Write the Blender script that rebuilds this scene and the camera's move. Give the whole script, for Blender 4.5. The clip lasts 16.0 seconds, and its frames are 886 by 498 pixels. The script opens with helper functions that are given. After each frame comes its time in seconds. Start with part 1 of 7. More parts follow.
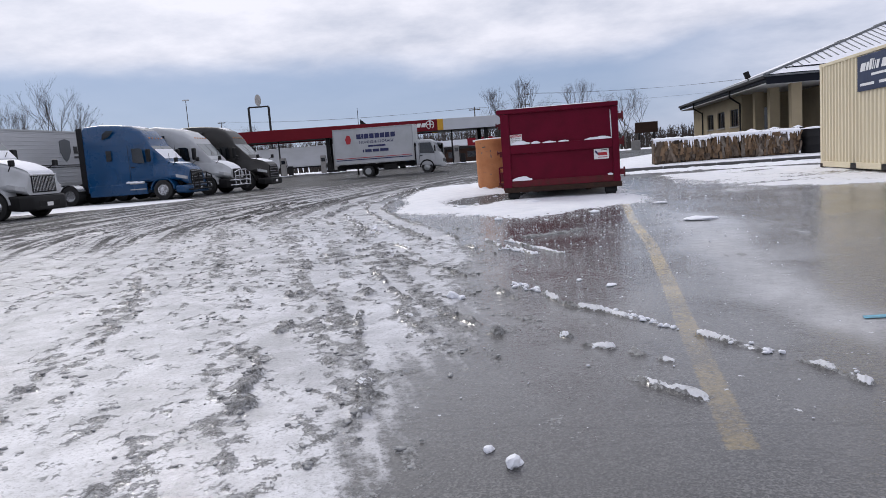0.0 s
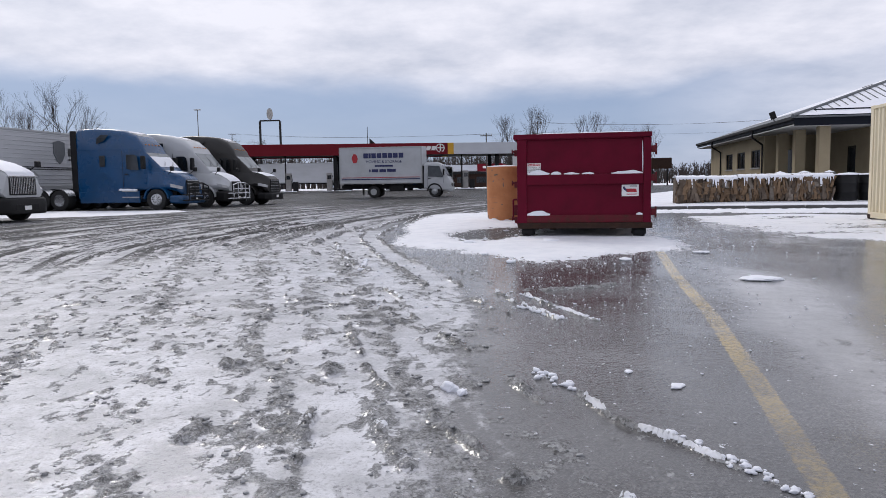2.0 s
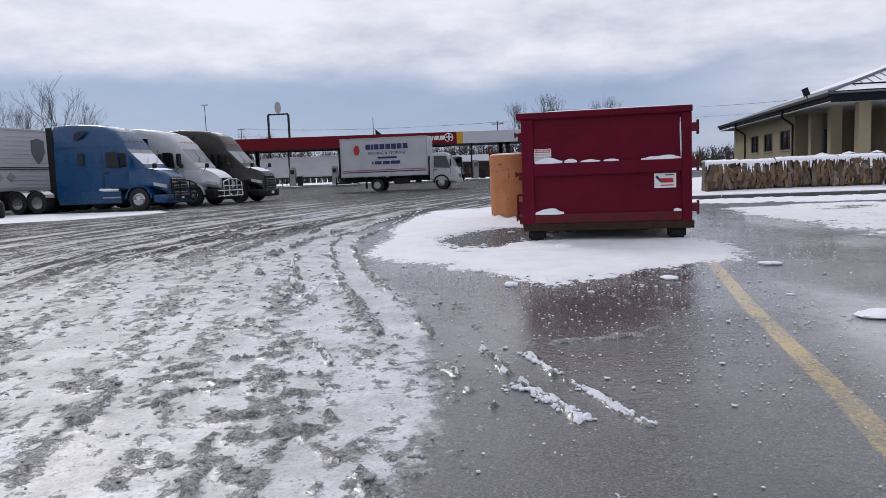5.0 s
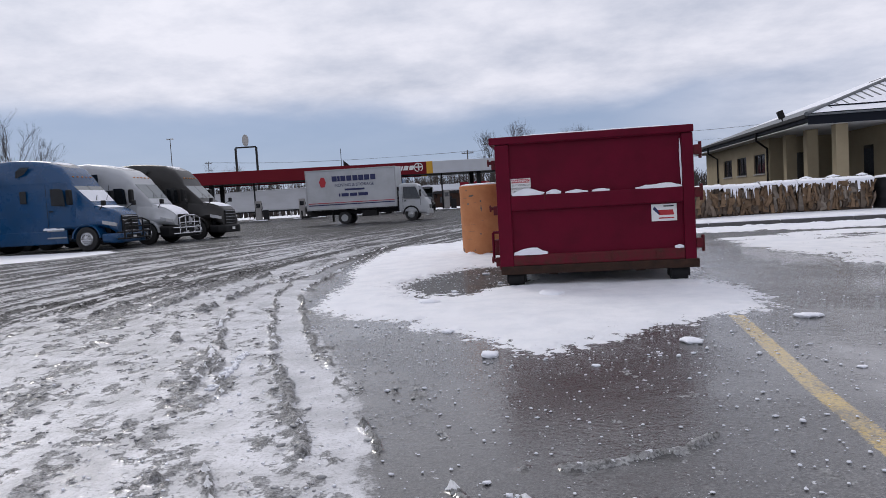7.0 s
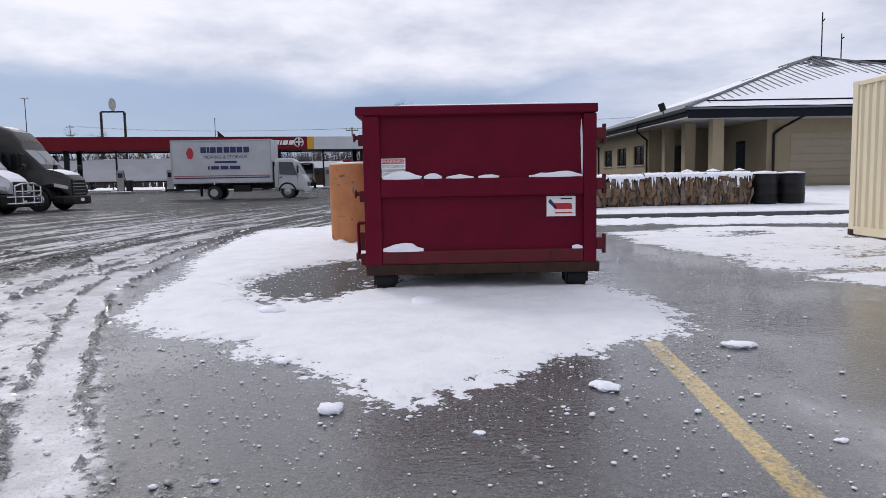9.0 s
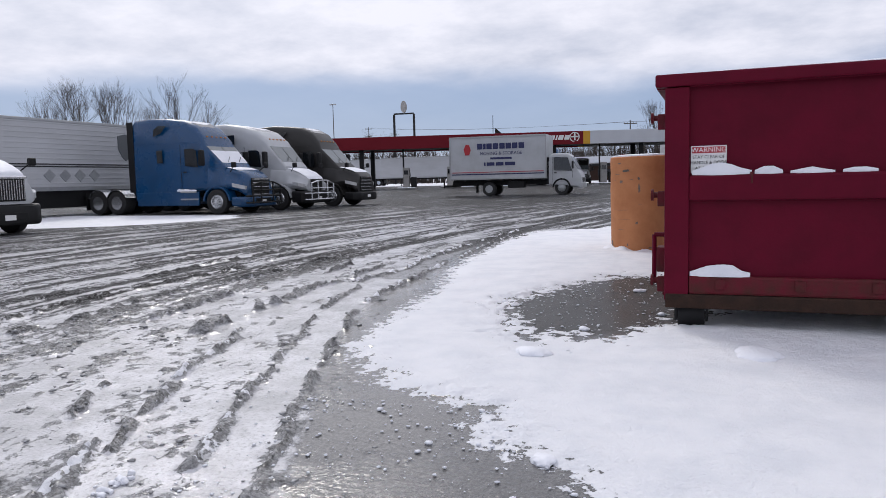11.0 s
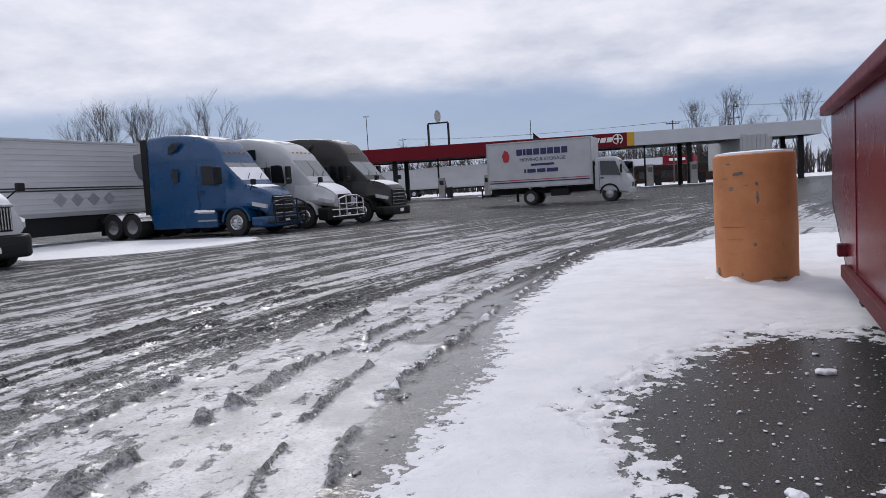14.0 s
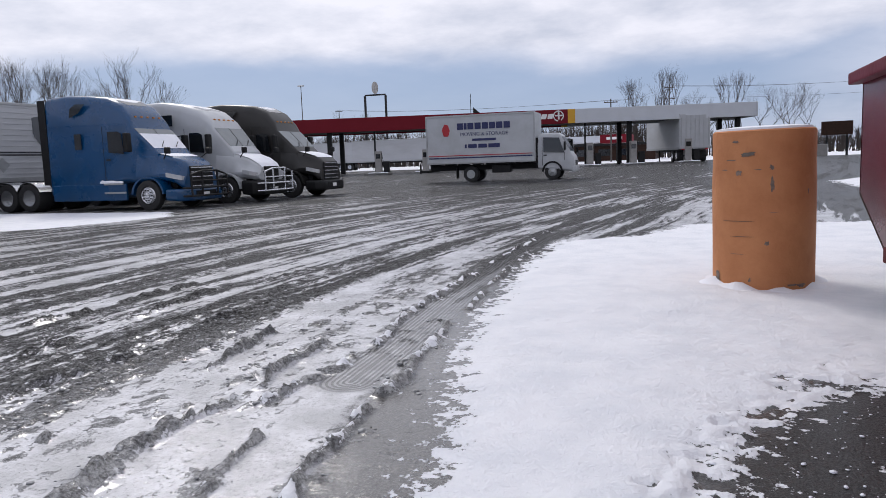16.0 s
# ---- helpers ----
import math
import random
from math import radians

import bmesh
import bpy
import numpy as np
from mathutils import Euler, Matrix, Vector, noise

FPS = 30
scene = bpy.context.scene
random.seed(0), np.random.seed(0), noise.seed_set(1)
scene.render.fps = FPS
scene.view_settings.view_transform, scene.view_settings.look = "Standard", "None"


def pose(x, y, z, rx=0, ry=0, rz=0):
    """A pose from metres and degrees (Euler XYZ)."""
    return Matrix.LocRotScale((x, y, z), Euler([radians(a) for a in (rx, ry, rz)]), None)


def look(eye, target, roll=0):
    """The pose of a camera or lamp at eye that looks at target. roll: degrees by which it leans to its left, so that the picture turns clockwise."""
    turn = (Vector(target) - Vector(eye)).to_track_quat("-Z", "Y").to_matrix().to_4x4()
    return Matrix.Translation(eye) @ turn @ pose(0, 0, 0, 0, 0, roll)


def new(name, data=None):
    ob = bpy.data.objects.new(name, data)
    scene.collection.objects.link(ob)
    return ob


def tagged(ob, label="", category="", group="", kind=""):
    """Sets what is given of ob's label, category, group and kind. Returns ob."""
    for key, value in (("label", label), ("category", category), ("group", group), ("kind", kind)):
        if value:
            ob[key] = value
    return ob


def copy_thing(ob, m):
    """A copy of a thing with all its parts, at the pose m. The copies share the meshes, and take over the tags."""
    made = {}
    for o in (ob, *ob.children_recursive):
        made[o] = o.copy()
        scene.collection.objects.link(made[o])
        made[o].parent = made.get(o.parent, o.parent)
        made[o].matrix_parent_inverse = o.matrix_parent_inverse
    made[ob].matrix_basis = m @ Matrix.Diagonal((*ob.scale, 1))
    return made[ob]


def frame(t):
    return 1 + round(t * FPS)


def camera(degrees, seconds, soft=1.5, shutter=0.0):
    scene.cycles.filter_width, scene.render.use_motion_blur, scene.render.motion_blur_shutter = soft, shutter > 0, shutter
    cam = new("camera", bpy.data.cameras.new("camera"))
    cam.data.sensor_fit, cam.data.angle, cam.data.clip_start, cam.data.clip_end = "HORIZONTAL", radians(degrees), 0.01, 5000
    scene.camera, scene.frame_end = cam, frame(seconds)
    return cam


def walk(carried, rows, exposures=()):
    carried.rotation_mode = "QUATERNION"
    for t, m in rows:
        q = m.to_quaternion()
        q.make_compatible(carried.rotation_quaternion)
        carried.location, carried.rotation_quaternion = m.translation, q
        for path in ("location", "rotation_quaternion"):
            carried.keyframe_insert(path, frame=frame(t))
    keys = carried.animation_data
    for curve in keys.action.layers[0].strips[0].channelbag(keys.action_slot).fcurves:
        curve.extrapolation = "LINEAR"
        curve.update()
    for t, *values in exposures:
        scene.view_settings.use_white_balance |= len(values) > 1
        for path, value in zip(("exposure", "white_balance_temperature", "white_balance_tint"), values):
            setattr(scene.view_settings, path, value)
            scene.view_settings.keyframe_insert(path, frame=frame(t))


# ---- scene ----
cam = camera(62.9, 16.0, soft=0.7)
METRES, EYE, TILT, LEAN, TURN = 14.89, 1.37, 0.0, 0.0, 9.3
ROWS = [
    (0.0, 0.0, 0.0, 0.0, -0.51, -7.02, 4.18),
    (0.5, -0.0001, 0.0327, 0.0018, 2.7, -6.14, 2.4),
    (1.0, -0.0028, 0.0652, 0.0038, -0.61, -5.99, 0.43),
    (1.5, 0.0031, 0.0994, 0.0024, -1.28, -5.79, 1.33),
    (2.0, 0.0033, 0.1275, 0.0037, 0.18, -5.13, 0.88),
    (2.5, 0.0031, 0.1577, 0.0054, -0.6, -4.86, 1.06),
    (3.0, 0.0123, 0.1888, 0.005, -0.65, -5.06, 1.94),
    (3.5, 0.0172, 0.221, 0.0036, -0.28, -5.48, 2.15),
    (6.0, 0.0362, 0.3718, 0.0104, 1.79, -5.87, 2.24),
    (6.5, 0.0341, 0.3994, 0.0121, -0.14, -3.7, 1.44),
    (7.0, 0.0375, 0.4277, 0.0111, -0.99, -3.64, 3.35),
    (7.5, 0.0428, 0.4561, 0.014, 1.68, -3.48, 3.3),
    (8.0, 0.0454, 0.4867, 0.0142, -10.35, -4.23, 1.07),
    (8.5, 0.0573, 0.5155, 0.0116, -16.45, -5.2, 1.49),
    (9.0, 0.0611, 0.5417, 0.0137, -10.03, -5.59, 1.02),
    (9.5, 0.059, 0.5746, 0.015, -3.68, -7.11, 1.01),
    (10.0, 0.0606, 0.6078, 0.0139, 5.9, -6.43, 3.39),
    (12.5, 0.0402, 0.7644, 0.0184, 14.74, -4.51, 1.05),
    (13.0, 0.0335, 0.7977, 0.0207, 18.29, -4.38, 2.65),
    (13.5, 0.0195, 0.8264, 0.0213, 15.6, -4.61, 1.5),
    (14.0, 0.0134, 0.8555, 0.0196, 14.17, -4.67, 3.33),
    (14.5, 0.0054, 0.8837, 0.0205, 16.9, -4.86, 3.0),
    (15.0, -0.0074, 0.9137, 0.0215, 12.82, -6.53, 1.46),
    (15.5, -0.0104, 0.9493, 0.0197, 10.08, -7.49, 2.61),
    (16.0, -0.016, 0.9796, 0.0211, 9.21, -6.91, 2.05),
]
walk(cam, [(t, pose(0, 0, EYE, TILT, LEAN, TURN) @ pose(METRES * x, METRES * y, METRES * z, 90 + pitch, roll, yaw)) for t, x, y, z, yaw, pitch, roll in ROWS],
     [(0.0, 0.12), (3.0, 0.05), (6.5, 0.02), (7.5, -0.02), (9.5, 0.18), (10.2, 0.14), (12.5, 0.02), (13.0, -0.04), (13.6, 0.06), (14.5, -0.02), (15.5, 0.12), (16.0, 0.12)])

# ---- light: high thin overcast, a veiled sun ahead on the left ----
SUN_AZ, SUN_EL = 40.0, 40.0
world = bpy.data.worlds.new("sky")
scene.world = world
world.use_nodes = True
wn, wl = world.node_tree.nodes, world.node_tree.links
wn.clear()


def wnode(kind, **kw):
    n = wn.new(kind)
    for k, v in kw.items():
        n.inputs[k].default_value = v
    return n


w_out = wn.new("ShaderNodeOutputWorld")
w_bg = wn.new("ShaderNodeBackground")
w_sky = wn.new("ShaderNodeTexSky")
w_sky.sky_type, w_sky.sun_disc = "NISHITA", False
w_sky.sun_elevation, w_sky.sun_rotation = radians(SUN_EL), radians(-SUN_AZ)
w_sky.air_density, w_sky.dust_density = 1.0, 0.3
w_gain = wn.new("ShaderNodeVectorMath")
w_gain.operation = "SCALE"
w_gain.inputs["Scale"].default_value = 0.05
w_co = wn.new("ShaderNodeTexCoord")
w_sep = wn.new("ShaderNodeSeparateXYZ")
wl.new(w_co.outputs["Generated"], w_sep.inputs[0])


def wmath(op, a, b=None, c=None):
    n = wn.new("ShaderNodeMath")
    n.operation = op
    for i, v in enumerate((a, b, c)):
        if v is None:
            continue
        if isinstance(v, (int, float)):
            n.inputs[i].default_value = v
        else:
            wl.new(v, n.inputs[i])
    return n.outputs[0]


up = wmath("MAXIMUM", w_sep.outputs[2], 0.0)
den = wmath("ADD", up, 0.20)
w_flat = wn.new("ShaderNodeCombineXYZ")
wl.new(wmath("DIVIDE", w_sep.outputs[0], den), w_flat.inputs[0])
wl.new(wmath("DIVIDE", w_sep.outputs[1], den), w_flat.inputs[1])
w_n1 = wnode("ShaderNodeTexNoise", Scale=0.55, Detail=8.0, Roughness=0.55, Distortion=0.25)
wl.new(w_flat.outputs[0], w_n1.inputs["Vector"])
w_n2 = wnode("ShaderNodeTexNoise", Scale=1.7, Detail=6.0, Roughness=0.6)
wl.new(w_flat.outputs[0], w_n2.inputs["Vector"])
# clear blue low down, a bank of cloud above it, thin veil overhead
bank = wn.new("ShaderNodeMapRange")
bank.interpolation_type = "SMOOTHSTEP"
bank.inputs["From Min"].default_value, bank.inputs["From Max"].default_value = 0.105, 0.155
wl.new(wmath("ADD", up, wmath("MULTIPLY", wmath("SUBTRACT", w_n1.outputs[0], 0.5), 0.16)), bank.inputs["Value"])
haze = wn.new("ShaderNodeMapRange")
haze.interpolation_type = "SMOOTHSTEP"
haze.inputs["From Min"].default_value, haze.inputs["From Max"].default_value = 0.07, 0.0
wl.new(up, haze.inputs["Value"])
east = wn.new("ShaderNodeMapRange")
east.interpolation_type = "SMOOTHSTEP"
east.inputs["From Min"].default_value, east.inputs["From Max"].default_value, east.inputs["To Max"].default_value = 0.0, 0.38, 0.78
wl.new(w_sep.outputs[0], east.inputs["Value"])
cover = wmath("MINIMUM", wmath("ADD", wmath("MULTIPLY", bank.outputs[0], 0.9), wmath("ADD", 0.10, wmath("MULTIPLY", haze.outputs[0], 0.3))), 1.0)
w_ramp = wn.new("ShaderNodeValToRGB")
w_ramp.color_ramp.elements[0].position, w_ramp.color_ramp.elements[1].position = 0.34, 0.60
w_ramp.color_ramp.elements[0].color, w_ramp.color_ramp.elements[1].color = (0.535, 0.57, 0.69, 1), (0.80, 0.805, 0.905, 1)
wl.new(w_n2.outputs[0], w_ramp.inputs[0])
w_mix = wn.new("ShaderNodeMix")
w_mix.data_type = "RGBA"
wl.new(wmath("MAXIMUM", cover, east.outputs[0]), w_mix.inputs[0])
wl.new(w_sky.outputs[0], w_gain.inputs[0])
# thin high veil over the blue
w_veil = wn.new("ShaderNodeMix")
w_veil.data_type = "RGBA"
w_veil.inputs[0].default_value = 0.72
wl.new(w_gain.outputs[0], w_veil.inputs[6])
w_veil.inputs[7].default_value = (0.29, 0.39, 0.63, 1)
wl.new(w_veil.outputs[2], w_mix.inputs[6])
wl.new(w_ramp.outputs[0], w_mix.inputs[7])
# glow of the veiled sun in the cloud
sun_dir = Vector((-math.sin(radians(SUN_AZ)) * math.cos(radians(SUN_EL)), math.cos(radians(SUN_AZ)) * math.cos(radians(SUN_EL)), math.sin(radians(SUN_EL))))
w_dot = wn.new("ShaderNodeVectorMath")
w_dot.operation = "DOT_PRODUCT"
wl.new(w_co.outputs["Generated"], w_dot.inputs[0])
w_dot.inputs[1].default_value = sun_dir
glow = wmath("MULTIPLY", wmath("POWER", wmath("MAXIMUM", w_dot.outputs["Value"], 0.0), 10.0), 0.22)
w_add = wn.new("ShaderNodeMix")
w_add.data_type, w_add.blend_type = "RGBA", "ADD"
w_add.inputs[0].default_value = 1.0
wl.new(w_mix.outputs[2], w_add.inputs[6])
w_glow = wn.new("ShaderNodeCombineColor")
for i, k in enumerate((1.0, 0.97, 0.92)):
    wl.new(wmath("MULTIPLY", glow, k), w_glow.inputs[i])
wl.new(w_glow.outputs[0], w_add.inputs[7])
wl.new(w_add.outputs[2], w_bg.inputs[0])
w_bg.inputs[1].default_value = 1.0
wl.new(w_bg.outputs[0], w_out.inputs[0])

sun = new("sun", bpy.data.lights.new("sun", "SUN"))
sun.data.energy, sun.data.angle, sun.data.color = 1.1, radians(14), (1.0, 0.96, 0.91)
sun.matrix_world = look(sun_dir * 60, (0, 0, 0))


# ---- materials ----
def nodes_of(name):
    m = bpy.data.materials.new(name)
    m.use_nodes = True
    nt = m.node_tree
    return m, nt, nt.nodes["Principled BSDF"]


def mat(name, col, rough=0.5, metal=0.0, col2=None, scale=3.0, amount=0.5, bump=0.0, bscale=80.0, spec=0.5, coat=0.0, island=False, stretch=(1, 1, 1)):
    """A painted, stained or grainy surface: a base colour, a second one in uneven patches, and fine relief."""
    m, nt, b = nodes_of(name)
    N, L = nt.nodes, nt.links
    co = N.new("ShaderNodeTexCoord")
    mp = N.new("ShaderNodeMapping")
    mp.inputs["Scale"].default_value = stretch
    L.new(co.outputs["Object"], mp.inputs[0])
    n1 = N.new("ShaderNodeTexNoise")
    n1.inputs["Scale"].default_value, n1.inputs["Detail"].default_value, n1.inputs["Roughness"].default_value = scale, 9, 0.65
    L.new(mp.outputs[0], n1.inputs["Vector"])
    r = N.new("ShaderNodeMapRange")
    r.inputs["From Min"].default_value, r.inputs["From Max"].default_value = 0.38, 0.68
    L.new(n1.outputs[0], r.inputs["Value"])
    k = N.new("ShaderNodeMath")
    k.operation = "MULTIPLY"
    k.inputs[1].default_value = amount
    L.new(r.outputs[0], k.inputs[0])
    mix = N.new("ShaderNodeMix")
    mix.data_type = "RGBA"
    L.new(k.outputs[0], mix.inputs[0])
    mix.inputs[6].default_value = (*col, 1)
    mix.inputs[7].default_value = (*(col2 or [c * 0.72 for c in col]), 1)
    out = mix.outputs[2]
    if island:
        info = N.new("ShaderNodeObjectInfo")
        hs = N.new("ShaderNodeHueSaturation")
        L.new(out, hs.inputs["Color"])
        mr = N.new("ShaderNodeMapRange")
        mr.inputs["To Min"].default_value, mr.inputs["To Max"].default_value = 0.7, 1.25
        L.new(info.outputs["Random"], mr.inputs["Value"])
        L.new(mr.outputs[0], hs.inputs["Value"])
        out = hs.outputs[0]
    L.new(out, b.inputs["Base Color"])
    rr = N.new("ShaderNodeMapRange")
    rr.inputs["To Min"].default_value, rr.inputs["To Max"].default_value = max(rough - 0.08, 0.02), min(rough + 0.12, 1)
    L.new(n1.outputs[0], rr.inputs["Value"])
    L.new(rr.outputs[0], b.inputs["Roughness"])
    b.inputs["Metallic"].default_value = metal
    b.inputs["Specular IOR Level"].default_value = spec
    b.inputs["Coat Weight"].default_value = coat
    if bump:
        n2 = N.new("ShaderNodeTexNoise")
        n2.inputs["Scale"].default_value, n2.inputs["Detail"].default_value = bscale, 5
        L.new(mp.outputs[0], n2.inputs["Vector"])
        bp = N.new("ShaderNodeBump")
        bp.inputs["Strength"].default_value, bp.inputs["Distance"].default_value = bump, 0.02
        L.new(n2.outputs[0], bp.inputs["Height"])
        L.new(bp.outputs[0], b.inputs["Normal"])
    return m


RED = mat("red_container_paint", (0.118, 0.0015, 0.017), 0.5, spec=0.14, col2=(0.075, 0.002, 0.012), scale=2.2, amount=0.7, bump=0.12, bscale=25)
RED_SIDE = mat("glossy_red_side_plate", (0.125, 0.002, 0.018), 0.24, spec=0.55, col2=(0.095, 0.003, 0.014), scale=1.2, amount=0.7, bump=0.10, bscale=3)
RED_WORN = mat("red_paint_rusted", (0.12, 0.005, 0.016), 0.6, spec=0.25, col2=(0.05, 0.022, 0.014), scale=7, amount=0.8, bump=0.25, bscale=50)
RUST = mat("rusty_steel", (0.028, 0.016, 0.012), 0.75, spec=0.2, col2=(0.06, 0.03, 0.02), scale=9, amount=0.7, bump=0.4, bscale=60)
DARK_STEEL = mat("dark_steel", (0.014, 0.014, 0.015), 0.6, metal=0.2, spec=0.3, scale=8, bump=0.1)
ORANGE = mat("faded_orange_paint", (0.52, 0.225, 0.10), 0.7, spec=0.2, col2=(0.38, 0.145, 0.062), scale=2.5, amount=0.7, bump=0.2, bscale=30)
CHIP = mat("chipped_bare_concrete", (0.13, 0.10, 0.085), 0.85, col2=(0.30, 0.22, 0.17), scale=20, amount=0.7, bump=0.3)
SNOW = mat("snow", (0.80, 0.81, 0.86), 0.6, col2=(0.72, 0.74, 0.80), scale=4, amount=0.5, bump=0.35, bscale=35, spec=0.3)
SLUSH = mat("grey_slush", (0.36, 0.365, 0.375), 0.45, col2=(0.13, 0.13, 0.13), scale=12, amount=0.8, bump=0.5, bscale=45)
BEIGE = mat("beige_container_paint", (0.72, 0.64, 0.46), 0.5, col2=(0.60, 0.51, 0.34), scale=1.5, amount=0.45, bump=0.05, stretch=(1, 1, 0.2))
NAVY = mat("navy_sign_vinyl", (0.006, 0.018, 0.065), 0.4, scale=3, amount=0.3)
WHITE_INK = mat("white_vinyl", (0.78, 0.78, 0.78), 0.5, scale=6, amount=0.15)
EMBLEM_GREY = mat("dark_grey_emblem", (0.10, 0.11, 0.12), 0.5, scale=6, amount=0.2)
BLACK_INK = mat("black_vinyl", (0.02, 0.02, 0.022), 0.5, scale=6, amount=0.2)
NAVY_INK = mat("dark_blue_lettering", (0.02, 0.025, 0.10), 0.5, scale=6, amount=0.2)
RED_INK = mat("red_vinyl", (0.42, 0.02, 0.03), 0.5, scale=6, amount=0.3)
STUCCO = mat("cream_block_wall", (0.30, 0.25, 0.165), 0.85, spec=0.2, col2=(0.235, 0.19, 0.125), scale=1.2, amount=0.5, bump=0.3, bscale=40)
SOFFIT = mat("white_soffit", (0.45, 0.45, 0.45), 0.7, scale=2, amount=0.3)
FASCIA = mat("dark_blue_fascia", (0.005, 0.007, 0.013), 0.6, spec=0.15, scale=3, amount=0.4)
DOORM = mat("tan_roller_door", (0.30, 0.255, 0.175), 0.6, scale=2, amount=0.3)
GLASS_DARK = mat("dark_window_glass", (0.012, 0.014, 0.017), 0.06, scale=2, amount=0.2, spec=0.8)
CONCRETE = mat("concrete", (0.30, 0.29, 0.28), 0.85, col2=(0.20, 0.195, 0.19), scale=3, amount=0.6, bump=0.3)
KERB = mat("wet_dark_kerb", (0.05, 0.05, 0.052), 0.4, col2=(0.10, 0.10, 0.10), scale=6, amount=0.6, bump=0.2)
CARD = mat("baled_cardboard", (0.085, 0.062, 0.047), 0.85, spec=0.2, col2=(0.18, 0.145, 0.115), scale=5, amount=0.9, bump=0.5, bscale=20, island=True, stretch=(1, 1, 0.25))
CARD_TAN = mat("tan_cardboard", (0.20, 0.135, 0.085), 0.85, spec=0.2, col2=(0.11, 0.072, 0.045), scale=4, amount=0.9, bump=0.4, bscale=20, island=True)
CARD_PALE = mat("pale_cardboard", (0.24, 0.21, 0.18), 0.85, spec=0.2, col2=(0.11, 0.085, 0.065), scale=5, amount=0.9, bump=0.4, bscale=20, island=True)
PLASTIC_BLACK = mat("black_plastic", (0.008, 0.008, 0.009), 0.5, spec=0.25, scale=4, amount=0.4, bump=0.05)
RUBBER = mat("tyre_rubber", (0.018, 0.018, 0.019), 0.75, scale=10, amount=0.6, bump=0.2)
CHROME = mat("polished_alloy", (0.62, 0.63, 0.65), 0.22, metal=0.9, scale=8, amount=0.3)
ALLOY = mat("dull_alloy", (0.40, 0.41, 0.42), 0.45, metal=0.6, scale=8, amount=0.4)
BLUE = mat("blue_truck_paint", (0.0012, 0.050, 0.145), 0.26, spec=0.5, col2=(0.0015, 0.036, 0.10), scale=1.4, amount=0.5, coat=0.15)
WHITE = mat("white_truck_paint", (0.46, 0.475, 0.50), 0.38, col2=(0.33, 0.335, 0.345), scale=1.4, amount=0.5, coat=0.15)
GRAPHITE = mat("graphite_truck_paint", (0.020, 0.019, 0.019), 0.4, spec=0.35, col2=(0.035, 0.032, 0.03), scale=1.6, amount=0.5, coat=0.1)
TRAILER_WHITE = mat("white_trailer_side", (0.46, 0.47, 0.49), 0.5, col2=(0.34, 0.34, 0.35), scale=1.0, amount=0.5, stretch=(0.3, 1, 1))
# pale base colour imitates the bright reflection and frost on the glass
WINDSCREEN = mat("windscreen_painted_reflection", (0.13, 0.15, 0.16), 0.08, scale=2, amount=0.6, spec=1.0)
LAMP_GLASS = mat("headlamp_glass", (0.45, 0.46, 0.48), 0.12, scale=10, amount=0.5, spec=0.8)
AMBER = mat("amber_lens", (0.55, 0.20, 0.02), 0.25, scale=10, amount=0.3)
CANOPY_RED = mat("red_canopy_fascia", (0.16, 0.006, 0.015), 0.6, spec=0.2, scale=0.6, amount=0.4)
CANOPY_WHITE = mat("grey_white_canopy_fascia", (0.56, 0.58, 0.62), 0.5, scale=0.6, amount=0.3)
CANOPY_YELLOW = mat("yellow_canopy_band", (0.62, 0.33, 0.02), 0.5, scale=1, amount=0.3)
BARK = mat("grey_bark", (0.085, 0.072, 0.062), 0.9, col2=(0.05, 0.042, 0.036), scale=4, amount=0.8, bump=0.3)
TWIG = mat("winter_twigs", (0.060, 0.052, 0.047), 0.9, scale=4, amount=0.6)
WOODS = mat("far_winter_woods", (0.065, 0.055, 0.05), 0.95, spec=0.1, col2=(0.04, 0.034, 0.03), scale=0.2, amount=0.8)
POLE = mat("weathered_pole", (0.07, 0.062, 0.055), 0.8, scale=4, amount=0.6)
ROOF_METAL = mat("ribbed_metal_roof", (0.10, 0.11, 0.12), 0.45, metal=0.3, scale=2, amount=0.4)


# ---- mesh helpers ----
def part(name, bm, material, parent=None, label="", smooth=False):
    me = bpy.data.meshes.new(name)
    bm.normal_update()
    bm.to_mesh(me)
    bm.free()
    me.materials.append(material)
    if smooth:
        me.shade_smooth()
        me.set_sharp_from_angle(angle=radians(38))
    ob = new(name, me)
    ob.parent = parent
    if label:
        tagged(ob, label)
    return ob


def thing(name, m, label, category, group="", kind=""):
    ob = new(name)
    ob.empty_display_size = 0.2
    ob.matrix_world = m
    return tagged(ob, label, category, group, kind)


def box(bm, x0, x1, y0, y1, z0, z1, bevel=0.0, m=None):
    """An axis-aligned box, with its edges rounded."""
    r = bmesh.ops.create_cube(bm, size=1.0)
    vs = r["verts"]
    bmesh.ops.scale(bm, vec=(x1 - x0, y1 - y0, z1 - z0), verts=vs)
    bmesh.ops.translate(bm, vec=((x0 + x1) / 2, (y0 + y1) / 2, (z0 + z1) / 2), verts=vs)
    if bevel:
        es = list({e for v in vs for e in v.link_edges})
        r = bmesh.ops.bevel(bm, geom=es, offset=bevel, segments=2, affect="EDGES", profile=0.6)
        vs = list({v for f in r["faces"] for v in f.verts} | {v for v in vs if v.is_valid})
    if m is not None:
        bmesh.ops.transform(bm, matrix=m, verts=[v for v in vs if v.is_valid])
    return bm


def boxed(*a, **k):
    return box(bmesh.new(), *a, **k)


